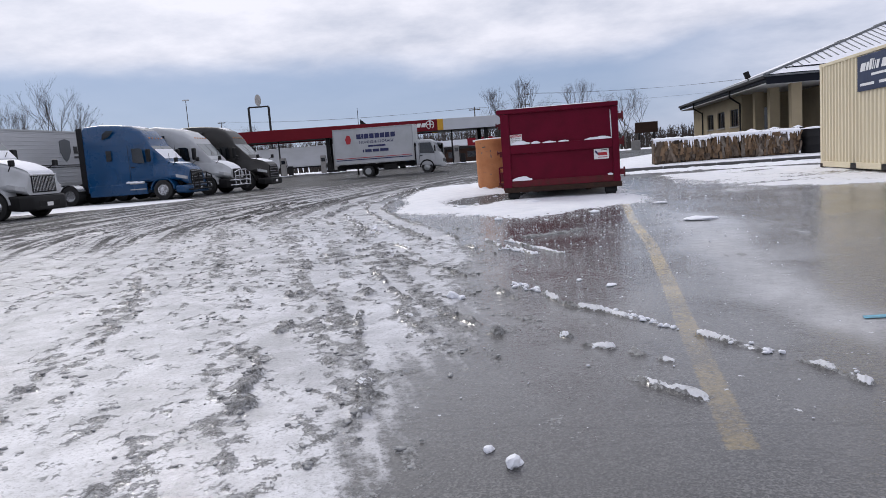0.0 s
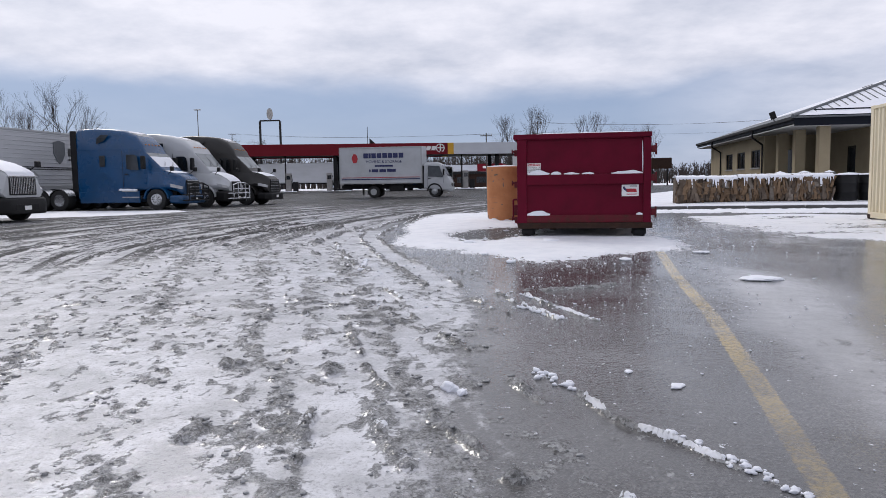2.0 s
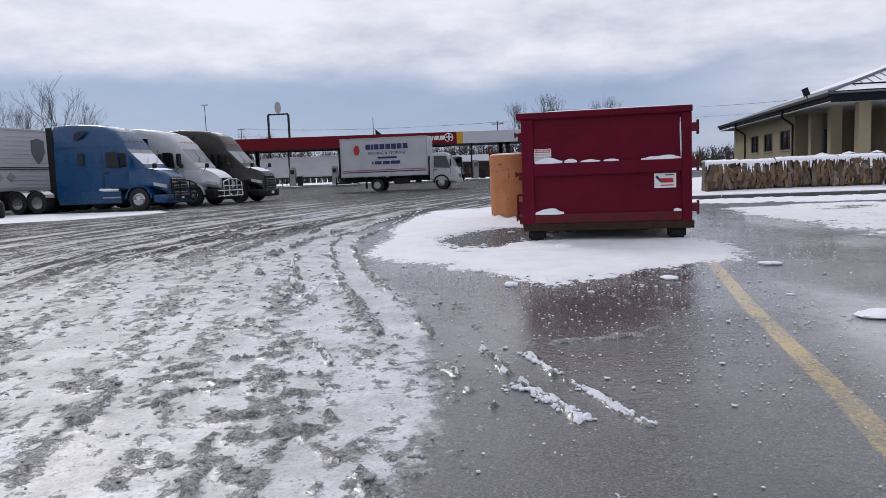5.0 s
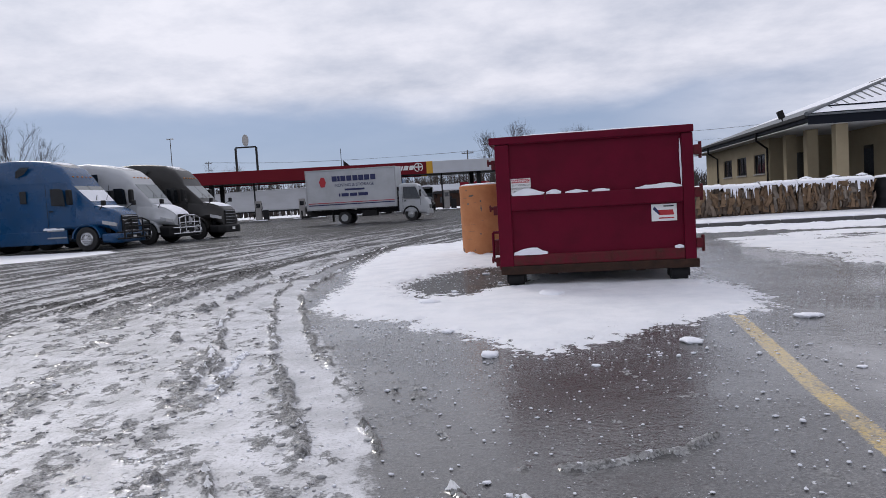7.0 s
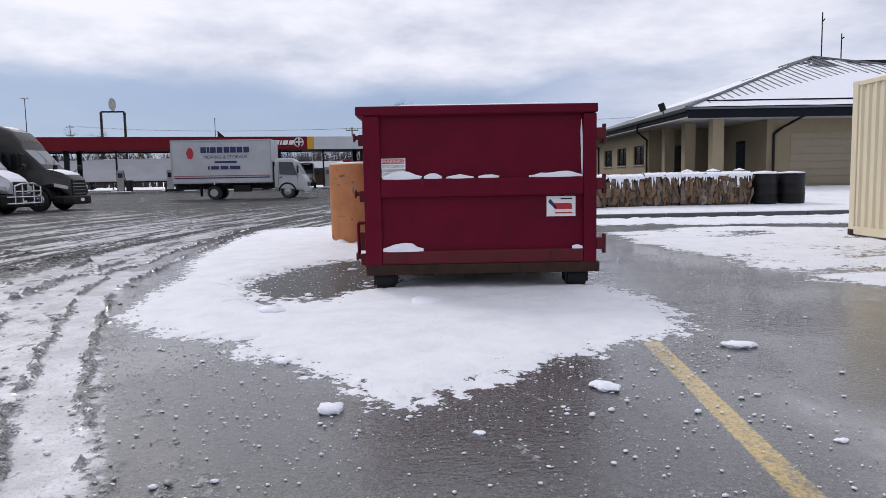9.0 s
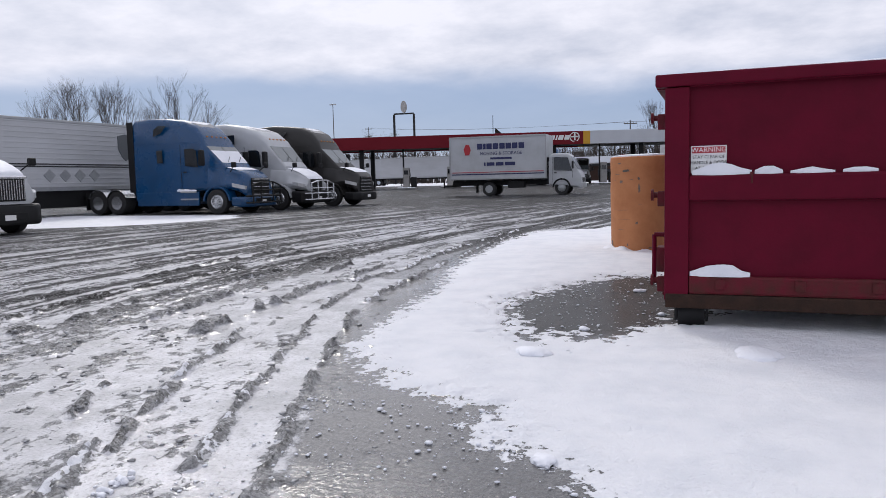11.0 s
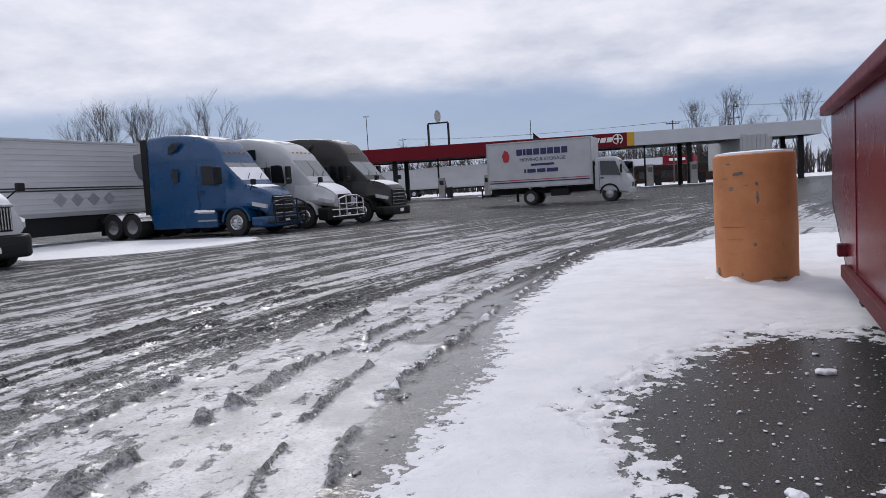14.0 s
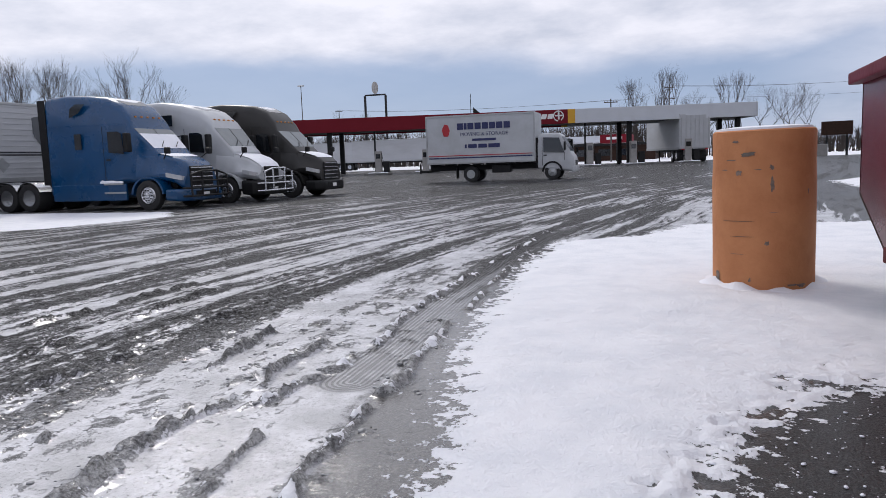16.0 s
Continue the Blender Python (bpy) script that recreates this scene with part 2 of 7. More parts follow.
def cyl(bm, p, q, r0, r1=None, seg=16, caps=True):
    """A round bar from p to q."""
    p, q = Vector(p), Vector(q)
    d = q - p
    m = Matrix.Translation((p + q) / 2) @ d.to_track_quat("Z", "Y").to_matrix().to_4x4()
    bmesh.ops.create_cone(bm, cap_ends=caps, segments=seg, radius1=r0, radius2=r0 if r1 is None else r1, depth=d.length, matrix=m)
    return bm


def tube(bm, pts, r, seg=8):
    for a, b in zip(pts, pts[1:]):
        cyl(bm, a, b, r, seg=seg)
    return bm


def lathe(bm, profile, seg=32, m=None):
    """Turns (radius, height) pairs about z."""
    rings = []
    for r, z in profile:
        rings.append([bm.verts.new((r * math.cos(2 * math.pi * i / seg), r * math.sin(2 * math.pi * i / seg), z)) for i in range(seg)])
    fs = []
    for a, b in zip(rings, rings[1:]):
        for i in range(seg):
            fs.append(bm.faces.new((a[i], a[(i + 1) % seg], b[(i + 1) % seg], b[i])))
    if profile[0][0] > 1e-4:
        bm.faces.new(rings[0][::-1])
    if profile[-1][0] > 1e-4:
        bm.faces.new(rings[-1])
    if m is not None:
        bmesh.ops.transform(bm, matrix=m, verts=[v for ring in rings for v in ring])
    return bm


def ring_rect(x, hw, z0, z1, r, top_in=0.0, n=5):
    """A rounded rectangle across the x axis; top_in draws the top corners inwards."""
    pts = []
    for cy, cz, a0 in ((hw - r, z0 + r, -90), (hw - r - top_in, z1 - r, 0), (-hw + r + top_in, z1 - r, 90), (-hw + r, z0 + r, 180)):
        for i in range(n):
            a = radians(a0 + 90 * i / (n - 1))
            pts.append((x, cy + r * math.cos(a), cz + r * math.sin(a)))
    return pts


def loft(bm, rings):
    vs = [[bm.verts.new(p) for p in ring] for ring in rings]
    k = len(vs[0])
    for a, b in zip(vs, vs[1:]):
        for i in range(k):
            bm.faces.new((a[i], a[(i + 1) % k], b[(i + 1) % k], b[i]))
    bm.faces.new(vs[0][::-1])
    bm.faces.new(vs[-1])
    bmesh.ops.recalc_face_normals(bm, faces=bm.faces)
    return bm


def slab(bm, corners, thick):
    """A flat plate on four or more corners, thickened against its normal."""
    c = [Vector(p) for p in corners]
    n = (c[1] - c[0]).cross(c[2] - c[0]).normalized()
    a = [bm.verts.new(p) for p in c]
    b = [bm.verts.new(p - n * thick) for p in c]
    bm.faces.new(a)
    bm.faces.new(b[::-1])
    for i in range(len(c)):
        j = (i + 1) % len(c)
        bm.faces.new((a[i], b[i], b[j], a[j]))
    return bm


def words(name, text, size, m, material, parent, depth=0.002, squeeze=1.0):
    """Lettering as a mesh, centred."""
    cu = bpy.data.curves.new(name, "FONT")
    cu.body, cu.size, cu.extrude, cu.align_x, cu.align_y = text, size, depth, "CENTER", "CENTER"
    tmp = bpy.data.objects.new(name, cu)
    me = bpy.data.meshes.new_from_object(tmp)
    bpy.data.objects.remove(tmp)
    me.transform(m @ Matrix.Diagonal((squeeze, 1, 1, 1)))
    me.materials.append(material)
    ob = new(name, me)
    ob.parent = parent
    return ob


def snow_bank(pts, width, height, seed, seg=7, broken=False):
    """A lumpy ridge of snow along a line of points."""
    rnd = random.Random(seed)
    bm = bmesh.new()
    path = []
    for a, b in zip(pts, pts[1:]):
        a, b = Vector(a), Vector(b)
        n = max(2, int((b - a).length / 0.06))
        path += [a.lerp(b, i / n) for i in range(n)]
    path.append(Vector(pts[-1]))
    rows = []
    for i, p in enumerate(path):
        d = (path[min(i + 1, len(path) - 1)] - path[max(i - 1, 0)]).normalized()
        side = Vector((-d.y, d.x, 0)) if abs(d.z) < 0.9 else Vector((1, 0, 0))
        end = min(1, 0.45 + 0.28 * min(i, len(path) - 1 - i))
        wob = 0.5 + 0.5 * noise.noise(Vector((i * 0.28, seed * 3.1, 0)))
        w, h = width * end * (0.75 + 0.35 * wob + rnd.uniform(-0.08, 0.08)), height * end * (0.45 + 0.85 * wob + rnd.uniform(-0.1, 0.1))
        if broken:
            gap = max(0.12, min(1.0, 0.75 + 1.6 * noise.noise(Vector((i * 0.55, seed * 1.7, 3)))))
            w, h = w * gap * rnd.uniform(0.7, 1.3), h * gap * rnd.uniform(0.6, 1.4)
        rows.append([bm.verts.new(p + side * w / 2 * math.cos(math.pi * j / seg) + Vector((0, 0, h * math.sin(math.pi * j / seg) - (0.004 if j in (0, seg) else 0)))) for j in range(seg + 1)])
    for a, b in zip(rows, rows[1:]):
        for j in range(seg):
            bm.faces.new((a[j], a[j + 1], b[j + 1], b[j]))
    bm.faces.new(rows[0])
    bm.faces.new(rows[-1][::-1])
    bmesh.ops.recalc_face_normals(bm, faces=bm.faces)
    return bm


# ---- ground: one sheet that rises gently, then levels ----
def ground_z(x, y):
    s = np.clip((np.asarray(y, float) - 40) / 40, 0, 1)
    p = np.clip((np.asarray(y, float) - 27) / 15, 0, 1) * np.clip((np.asarray(x, float) - 1) / 5, 0, 1) * np.clip((130 - np.asarray(y, float)) / 40, 0, 1)
    return 0.47 * np.tanh(np.asarray(y, float) / 15) + 0.40 * s * s * (3 - 2 * s) * (1 - p) + 0.45 * p - 0.004 * np.clip(-np.asarray(x, float), 0, 20)


def gz(x, y):
    return float(ground_z(x, y))


def vnoise(x, y, seed):
    """Smooth value noise in the plane, -1 to 1."""
    xi, yi = np.floor(x).astype(np.int64), np.floor(y).astype(np.int64)
    fx, fy = x - xi, y - yi
    fx, fy = fx * fx * (3 - 2 * fx), fy * fy * (3 - 2 * fy)

    def h(i, j):
        v = (i * 374761393 + j * 668265263 + seed * 974634777) & 0x7FFFFFFF
        v = ((v ^ (v >> 13)) * 1274126177) & 0x7FFFFFFF
        return ((v ^ (v >> 16)) & 0xFFFF) / 32767.5 - 1
    return (h(xi, yi) * (1 - fx) + h(xi + 1, yi) * fx) * (1 - fy) + (h(xi, yi + 1) * (1 - fx) + h(xi + 1, yi + 1) * fx) * fy


def fbm(x, y, seed, octaves=4):
    v, a = 0, 1.0
    for o in range(octaves):
        v = v + a * vnoise(x * 2 ** o, y * 2 ** o, seed + o)
        a *= 0.5
    return v / 1.6


def inside(px, py, poly):
    """Signed distance-like field of a polygon: positive inside, in metres."""
    d = np.full(px.shape, 1e9)
    odd = np.zeros(px.shape, bool)
    for (x0, y0), (x1, y1) in zip(poly, poly[1:] + poly[:1]):
        dx, dy = x1 - x0, y1 - y0
        t = np.clip(((px - x0) * dx + (py - y0) * dy) / (dx * dx + dy * dy), 0, 1)
        d = np.minimum(d, np.hypot(px - x0 - t * dx, py - y0 - t * dy))
        cross = ((y0 > py) != (y1 > py)) & (px < dx * (py - y0) / (dy if abs(dy) > 1e-9 else 1e-9) + x0)
        odd ^= cross
    return np.where(odd, d, -d)


def smooth01(v, a, b):
    t = np.clip((v - a) / (b - a), 0, 1)
    return t * t * (3 - 2 * t)


SNOW_FIELDS = [
    [(1.85, 14.0), (1.0, 13.35), (0.4, 12.8), (-0.2, 12.4), (-0.7, 12.15), (-1.3, 12.8), (-1.9, 13.45), (-2.8, 13.95), (-3.4, 14.8), (-3.62, 16.4), (-3.72, 17.6), (-4.05, 18.8), (-4.25, 20.2), (-4.42, 22.5), (-4.4, 25.2), (-3.3, 25.9), (-2.6, 27.6), (1.2, 28.0), (1.6, 20.0), (1.5, 15.5)],
    [(1.2, 25.0), (3.5, 24.6), (8.0, 24.0), (14.0, 23.5), (40.0, 24.0), (40.0, 42.0), (2.0, 42.0), (2.2, 27.5)],
    [(-30.0, 26.4), (-19.5, 26.6), (-17.6, 28.0), (-16.6, 31.5), (-18.4, 33.6), (-30.0, 33.9)],
    [(-34.0, 20.8), (-20.0, 21.0), (-20.0, 22.2), (-34.0, 22.2)],
]
BARE = [(-2.62, 16.6), (-2.38, 17.7), (-1.85, 18.7), (-1.1, 18.7), (-0.75, 18.4), (-0.9, 16.4), (-1.35, 15.65), (-2.0, 15.3), (-2.3, 15.7)]
POOL = [(1.5, 12.2), (2.5, 11.2), (2.55, 10.1), (2.1, 8.0), (1.96, 6.6), (2.0, 4.7), (1.75, 4.2), (1.6, 5.1), (1.35, 5.9), (1.25, 8.5)]


def spread(lo, fine0, fine1, hi, step, grow=1.13, top=60.0):
    mid = list(np.arange(fine0, fine1, step))
    a, b, s = [], [], step
    v = fine0
    while v > lo:
        s = min(s * grow, top)
        v -= s
        a.append(v)
    s, v = step, mid[-1]
    while v < hi:
        s = min(s * grow, top)
        v += s
        b.append(v)
    return np.array(a[::-1] + mid + b)


LINE_Y, LINE_AT = (3.0, 5.2, 6.4, 8.5, 10.9, 13.4), (0.70, 0.82, 0.90, 1.02, 1.06, 1.19)


def LINE_X(y):
    return np.interp(y, LINE_Y, LINE_AT)


# the wheel tracks' course: aside on the near ground, straight further on, then bending away
TRACK_Y = np.arange(-310.0, 1900.0, 0.5)
TRACK_X = np.cumsum(np.interp(TRACK_Y, (0, 12.5, 18, 28, 45, 70), (-0.42, -0.42, 0.0, 0.12, 0.30, 0.0))) * 0.5
TRACK_X = TRACK_X - np.interp(0.0, TRACK_Y, TRACK_X)
# ridges of squeezed slush: points, half width, height, share of snow, brokenness
RIDGES = []


def ridge(pts, w, h, white=0.0, broken=0.4):
    RIDGES.append((pts, w, h, white, broken))


# beside the smooth tyre lane and along the curving tracks
ridge([(-1.78, 9.9), (-2.32, 11.0), (-3.02, 12.6), (-3.85, 14.7), (-4.5, 16.6), (-4.66, 17.6)], 0.036, 0.036, 0.25, 0.3)
ridge([(-1.40, 10.0), (-1.87, 11.0), (-2.54, 12.4), (-3.3, 14.2), (-3.95, 16.0)], 0.030, 0.032, 0.25, 0.4)
ridge([(-3.06, 11.2), (-3.48, 12.35), (-4.14, 14.0), (-4.5, 14.9)], 0.038, 0.055, 0.5, 0.15)
ridge([(-3.9, 12.0), (-4.1, 12.8), (-4.4, 13.4), (-4.4, 14.0)], 0.04, 0.045, 0.2, 0.4)
ridge([(-5.65, 15.0), (-5.8, 16.6), (-5.63, 17.4), (-5.59, 18.3), (-5.75, 19.6)], 0.05, 0.07, 0.1, 0.4)
ridge([(-4.85, 14.9), (-4.97, 16.1), (-5.1, 16.9), (-5.05, 17.9), (-5.1, 19.0)], 0.06, 0.08, 0.1, 0.5)
ridge([(-4.84, 17.6), (-4.72, 18.7), (-4.89, 20.9), (-4.85, 24.0), (-4.77, 26.7)], 0.05, 0.05, 0.55, 0.3)
ridge([(-4.0, 16.0), (-4.16, 17.1), (-4.2, 17.9), (-4.27, 19.0), (-4.48, 21.0), (-4.62, 24.0)], 0.045, 0.045, 0.7, 0.3)
ridge([(-6.5, 14.5), (-6.55, 16.5), (-6.4, 18.5), (-6.5, 20.5)], 0.07, 0.06, 0.0, 0.5)
ridge([(-7.2, 15.0), (-7.29, 17.0), (-7.19, 18.6), (-7.48, 21.3)], 0.06, 0.05, 0.0, 0.4)
ridge([(-7.9, 16.0), (-8.1, 19.2), (-7.9, 21.8)], 0.06, 0.05, 0.0, 0.4)
ridge([(-4.58, 15.05), (-3.9, 13.5), (-3.16, 11.67), (-2.78, 11.02)], 0.035, 0.035, 0.3, 0.3)
ridge([(-2.26, 9.75), (-1.86, 9.08)], 0.026, 0.038, 0.8, 0.15)
ridge([(-1.19, 9.13), (-1.0, 8.74), (-0.76, 8.36)], 0.028, 0.036, 0.8, 0.3)
ridge([(-0.96, 9.5), (-0.58, 8.71), (-0.3, 8.15)], 0.018, 0.026, 0.8, 0.35)
ridge([(-0.70, 9.42), (-0.35, 8.79), (0.0, 8.17)], 0.014, 0.022, 1.0, 0.1)
ridge([(-0.66, 9.66), (0.09, 9.91), (0.31, 10.15)], 0.03, 0.018, 0.1, 0.2)
ridge([(-0.38, 6.47), (-0.14, 6.04)], 0.024, 0.03, 0.9, 0.15)
# broken lines of snow on the near asphalt
ridge([(-0.40, 6.42), (0.22, 5.45), (0.85, 4.69), (1.5, 3.75)], 0.020, 0.026, 0.9, 0.36)
ridge([(0.15, 4.57), (0.6, 4.19)], 0.022, 0.022, 0.8, 0.5)
ridge([(0.34, 3.87), (0.67, 3.6)], 0.016, 0.016, 0.7, 0.58)
ridge([(-0.41, 5.3), (0.0, 4.72)], 0.045, 0.03, 0.4, 0.5)
ridge([(-1.0, 5.6), (-0.45, 4.9)], 0.05, 0.03, 0.1, 0.6)
ridge([(-1.35, 5.9), (-0.9, 4.7), (-0.6, 4.0)], 0.05, 0.035, 0.15, 0.66)
ridge([(-1.85, 6.6), (-1.55, 5.2), (-1.25, 4.2), (-1.0, 3.3)], 0.055, 0.045, 0.2, 0.58)
ridge([(-2.5, 6.6), (-2.15, 5.0), (-1.8, 3.6)], 0.05, 0.04, 0.1, 0.66)
ridge([(-3.0, 8.4), (-2.5, 6.2), (-2.3, 4.6)], 0.05, 0.04, 0.05, 0.6)
ridge([(-2.2, 8.0), (-1.5, 6.4), (-1.0, 5.6)], 0.045, 0.03, 0.05, 0.62)
ridge([(-1.6, 8.2), (-0.9, 6.9), (-0.35, 5.9)], 0.04, 0.028, 0.1, 0.58)
# tread blocks pressed across the tracks
for k in range(4):
    ridge([(-3.3 + 0.20 * k, 9.15 - 0.17 * k), (-2.45 + 0.17 * k, 9.62 - 0.22 * k)], 0.05, 0.022, 0.0, 0.5)
for k in range(4):
    ridge([(-2.86 + 0.18 * k, 8.5 - 0.24 * k), (-2.1 + 0.18 * k, 8.78 - 0.24 * k)], 0.045, 0.022, 0.05, 0.5)
LANE = [(-1.57, 10.0), (-2.1, 11.02), (-2.78, 12.5), (-3.56, 14.45), (-4.22, 16.3), (-4.45, 17.4), (-4.6, 18.6)]
TREAD = [(-4.52, 18.2), (-4.55, 19.0), (-4.68, 21.0), (-4.72, 24.0), (-4.6, 27.0)]


def along_path(X, Y, pts):
    """Distance to a line of points, and the way run along it, in metres."""
    best, run, s0 = np.full(X.shape, 1e9), np.zeros(X.shape), 0.0
    for (x0, y0), (x1, y1) in zip(pts, pts[1:]):
        dx, dy = x1 - x0, y1 - y0
        ln = math.hypot(dx, dy)
        t = np.clip(((X - x0) * dx + (Y - y0) * dy) / ln ** 2, 0, 1)
        d = np.hypot(X - x0 - t * dx, Y - y0 - t * dy)
        near = d < best
        best, run = np.where(near, d, best), np.where(near, s0 + t * ln, run)
        s0 += ln
    return best, run


def build_ground():
    gx = spread(-900, -6.6, 2.1, 900, 0.021, 1.045)
    gy = spread(-300, 2.7, 20.5, 1800, 0.021, 1.035)
    X, Y = np.meshgrid(gx, gy)
    far = smooth01(np.hypot(X, Y - 12), 60, 110)
    edge = fbm(X * 1.7, Y * 2.2, 3, 5)
    main = inside(X, Y, SNOW_FIELDS[0]) + edge * (0.05 + 0.17 * smooth01(X, -3.6, -2.4)) + (0.08 * vnoise(X * 11, Y * 12, 8) + 0.08 * vnoise(X * 22, Y * 22, 9)) * smooth01(X, -4.2, -3.0)
    rest = np.full(X.shape, -5.0)
    for poly in SNOW_FIELDS[1:]:
        rest = np.maximum(rest, inside(X, Y, poly) + 0.30 * edge)
    thin = inside(X, Y, [(3.0, 22.6), (3.5, 18.6), (3.9, 16.2), (5.2, 15.0), (7.0, 14.2), (10.0, 14.6), (10.0, 22.0), (5.2, 23.6)])
    thin = np.minimum(thin, 0.15) + 0.34 * fbm(X * 0.8 + 0.7 * Y, Y * 1.7 - 0.3 * X, 13, 5)
    bare = inside(X, Y, BARE)
    snow_m = np.maximum(np.maximum(main, rest), thin)
    snow_m = np.minimum(snow_m, -bare + 0.20 * fbm(X * 3.2, Y * 3.2, 5, 4) + 0.16 * vnoise(X * 11, Y * 11, 6) + 0.14 * vnoise(X * 22, Y * 22, 7))
    lot = smooth01(np.abs(X + 16), 52, 62) + smooth01(Y, 98, 110) + smooth01(-Y, 12, 25)
    snow_m = np.where(lot > 0.5, 0.6, snow_m)
    u = X - np.interp(Y, TRACK_Y, TRACK_X) + 0.22 * vnoise(Y * 0.13, X * 0.05, 21) + 0.05 * vnoise(Y * 0.5, X * 0.4, 22)
    # the open yard on the left holds slush, the right side is washed clear
    edge_x = np.interp(Y, (3.0, 6.0, 8.4, 9.4, 10.8, 12.6, 15.0, 18.0, 22.0, 27.0), (-1.0, -1.05, -1.15, -1.35, -1.72, -2.55, -3.65, -4.3, -4.6, -3.0))
    edge_x = edge_x + (0.10 + 0.5 * (1 - smooth01(Y, 5.0, 9.5))) * fbm(X * 0.5, Y * 0.4, 71, 4)
    soft_edge = 0.30 + 0.75 * (1 - smooth01(Y, 5.0, 9.5))
    yard = np.clip((edge_x - X) / (2 * soft_edge) + 0.5, 0, 1)
    yard = np.maximum(yard, smooth01(Y, 22, 28) * smooth01(-X, -3.0, 1.0)) * smooth01(-bare, -0.3, 0.5)
    side = -5.6 + 0.22 * (Y - 16)
    ruts = np.maximum(smooth01(side - X, -0.4, 1.8), smooth01(Y, 18.5, 24.0)) * smooth01(Y, 9.0, 13.0)
    distant = smooth01(np.hypot(X + 3, Y - 8), 22, 40)
    lanes = 0.45 * vnoise(u * 2.1, Y * 0.09, 31) + 0.60 * vnoise(u * 5.0, Y * 0.20, 37) + 0.40 * vnoise(u * 11.0, Y * 0.55, 39)
    clump = 0.45 * vnoise(u * 4.6, Y * 2.4, 43) + 0.85 * vnoise(u * 13.0, Y * 7.5, 44) + 0.8 * vnoise(X * 21.0, Y * 19.0, 45)
    billow = np.abs(vnoise(u * 7.0, Y * 5.5, 46)) + 0.7 * np.abs(vnoise(X * 15.0, Y * 13.0, 48)) + 0.4 * vnoise(X * 26.0, Y * 24.0, 49)
    slush = 0.40 * lanes + 0.50 * clump - 0.24 - 0.6 * (1 - smooth01(edge_x - X, -0.9, 0.2)) + ruts * (0.44 + 0.34 * lanes - 0.28 * clump)
    ridge_h, white_h = np.zeros(X.shape), np.full(X.shape, -1.0)
    for n, (pts, w, h, white, broken) in enumerate(RIDGES):
        xs, ys = [p[0] for p in pts], [p[1] for p in pts]
        i0, i1 = np.searchsorted(gx, (min(xs) - 0.5, max(xs) + 0.5))
        j0, j1 = np.searchsorted(gy, (min(ys) - 0.5, max(ys) + 0.5))
        x, y = X[j0:j1, i0:i1], Y[j0:j1, i0:i1]
        x2, y2 = x + 0.05 * vnoise(x * 3, y * 3, n + 60), y + 0.05 * vnoise(x * 3, y * 3, n + 61)
        off, run = along_path(x2, y2, pts)
        wide = w * (0.75 + 0.5 * vnoise(run * 3.5, 0 * run, n + 70) + 0.45 * vnoise(x * 13, y * 13, n + 90))
        gaps = smooth01(vnoise(run * 2.6, 0 * run + n * 7, n + 80) + 0.6 * vnoise(run * 9, 0 * run, n + 81) + 0.35 * vnoise(x * 14, y * 14, n + 82), 2.0 * broken - 1.15, 2.0 * broken - 0.75)
        k = np.exp(-(off / np.maximum(wide, 0.012)) ** 2) * gaps
        ridge_h[j0:j1, i0:i1] = np.maximum(ridge_h[j0:j1, i0:i1], k * h)
        slush[j0:j1, i0:i1] = np.maximum(slush[j0:j1, i0:i1], k * 1.3 - 0.35)
        wn_ = k * (0.6 + 0.8 * vnoise(x * 8, y * 8, n + 95)) * white
        white_h[j0:j1, i0:i1] = np.maximum(white_h[j0:j1, i0:i1], wn_ - 0.30)
    # a smooth lane pressed flat by a tyre, and a ribbed one beside the snow
    lane_d, _ = along_path(X, Y, LANE)
    lane = (1 - smooth01(lane_d, 0.09, 0.14)) * (ridge_h < 0.006)
    slush = np.where(lane > 0.4, np.minimum(slush, -0.6 + 0.25 * clump), slush)
    tread_d, _ = along_path(X, Y, TREAD)
    tread = (1 - smooth01(tread_d, 0.15, 0.22)) * (ridge_h < 0.01)
    slush = slush - 1.5 * smooth01(bare, -0.3, 0.2)
    slush_h = smooth01(slush, 0.0, 0.55)
    snow_m = np.maximum(snow_m, white_h * 0.7)
    snow_h = smooth01(snow_m, -0.02, 0.30)
    near = 1 - smooth01(np.hypot(X + 2, Y - 12), 14, 26)
    Z = ground_z(X, Y) + near * ((1 - snow_h) * (slush_h * (0.005 + 0.018 * billow) + ridge_h * (0.34 + 0.40 * billow)) + snow_h * (0.024 + 0.026 * fbm(X * 1.1, Y * 1.4, 51, 4) + 0.006 * fbm(X * 9, Y * 9, 47, 2) + ridge_h * (0.35 + 0.4 * billow)))
    Z = Z + far * 0.2 * fbm(X * 0.01, Y * 0.01, 55, 3)
    pool = smooth01(inside(X, Y, POOL) + 0.25 * fbm(X * 1.2, Y * 0.8, 17, 4), -0.25, 0.35)
    water = 2.1 * yard - 0.95 - 1.5 * smooth01(bare, -0.3, 0.2) + 0.35 * fbm(X * 0.6, Y * 0.35, 61, 3) - 0.85 * ruts - 0.80 * distant + 0.5 * lane
    ny, nx = X.shape
    verts = np.stack([X, Y, Z], -1).reshape(-1, 3)
    idx = np.arange(nx * ny).reshape(ny, nx)
    quads = np.stack([idx[:-1, :-1], idx[:-1, 1:], idx[1:, 1:], idx[1:, :-1]], -1).reshape(-1, 4)
    me = bpy.data.meshes.new("ground")
    me.vertices.add(len(verts))
    me.vertices.foreach_set("co", verts.ravel())
    me.loops.add(quads.size)
    me.loops.foreach_set("vertex_index", quads.ravel())
    me.polygons.add(len(quads))
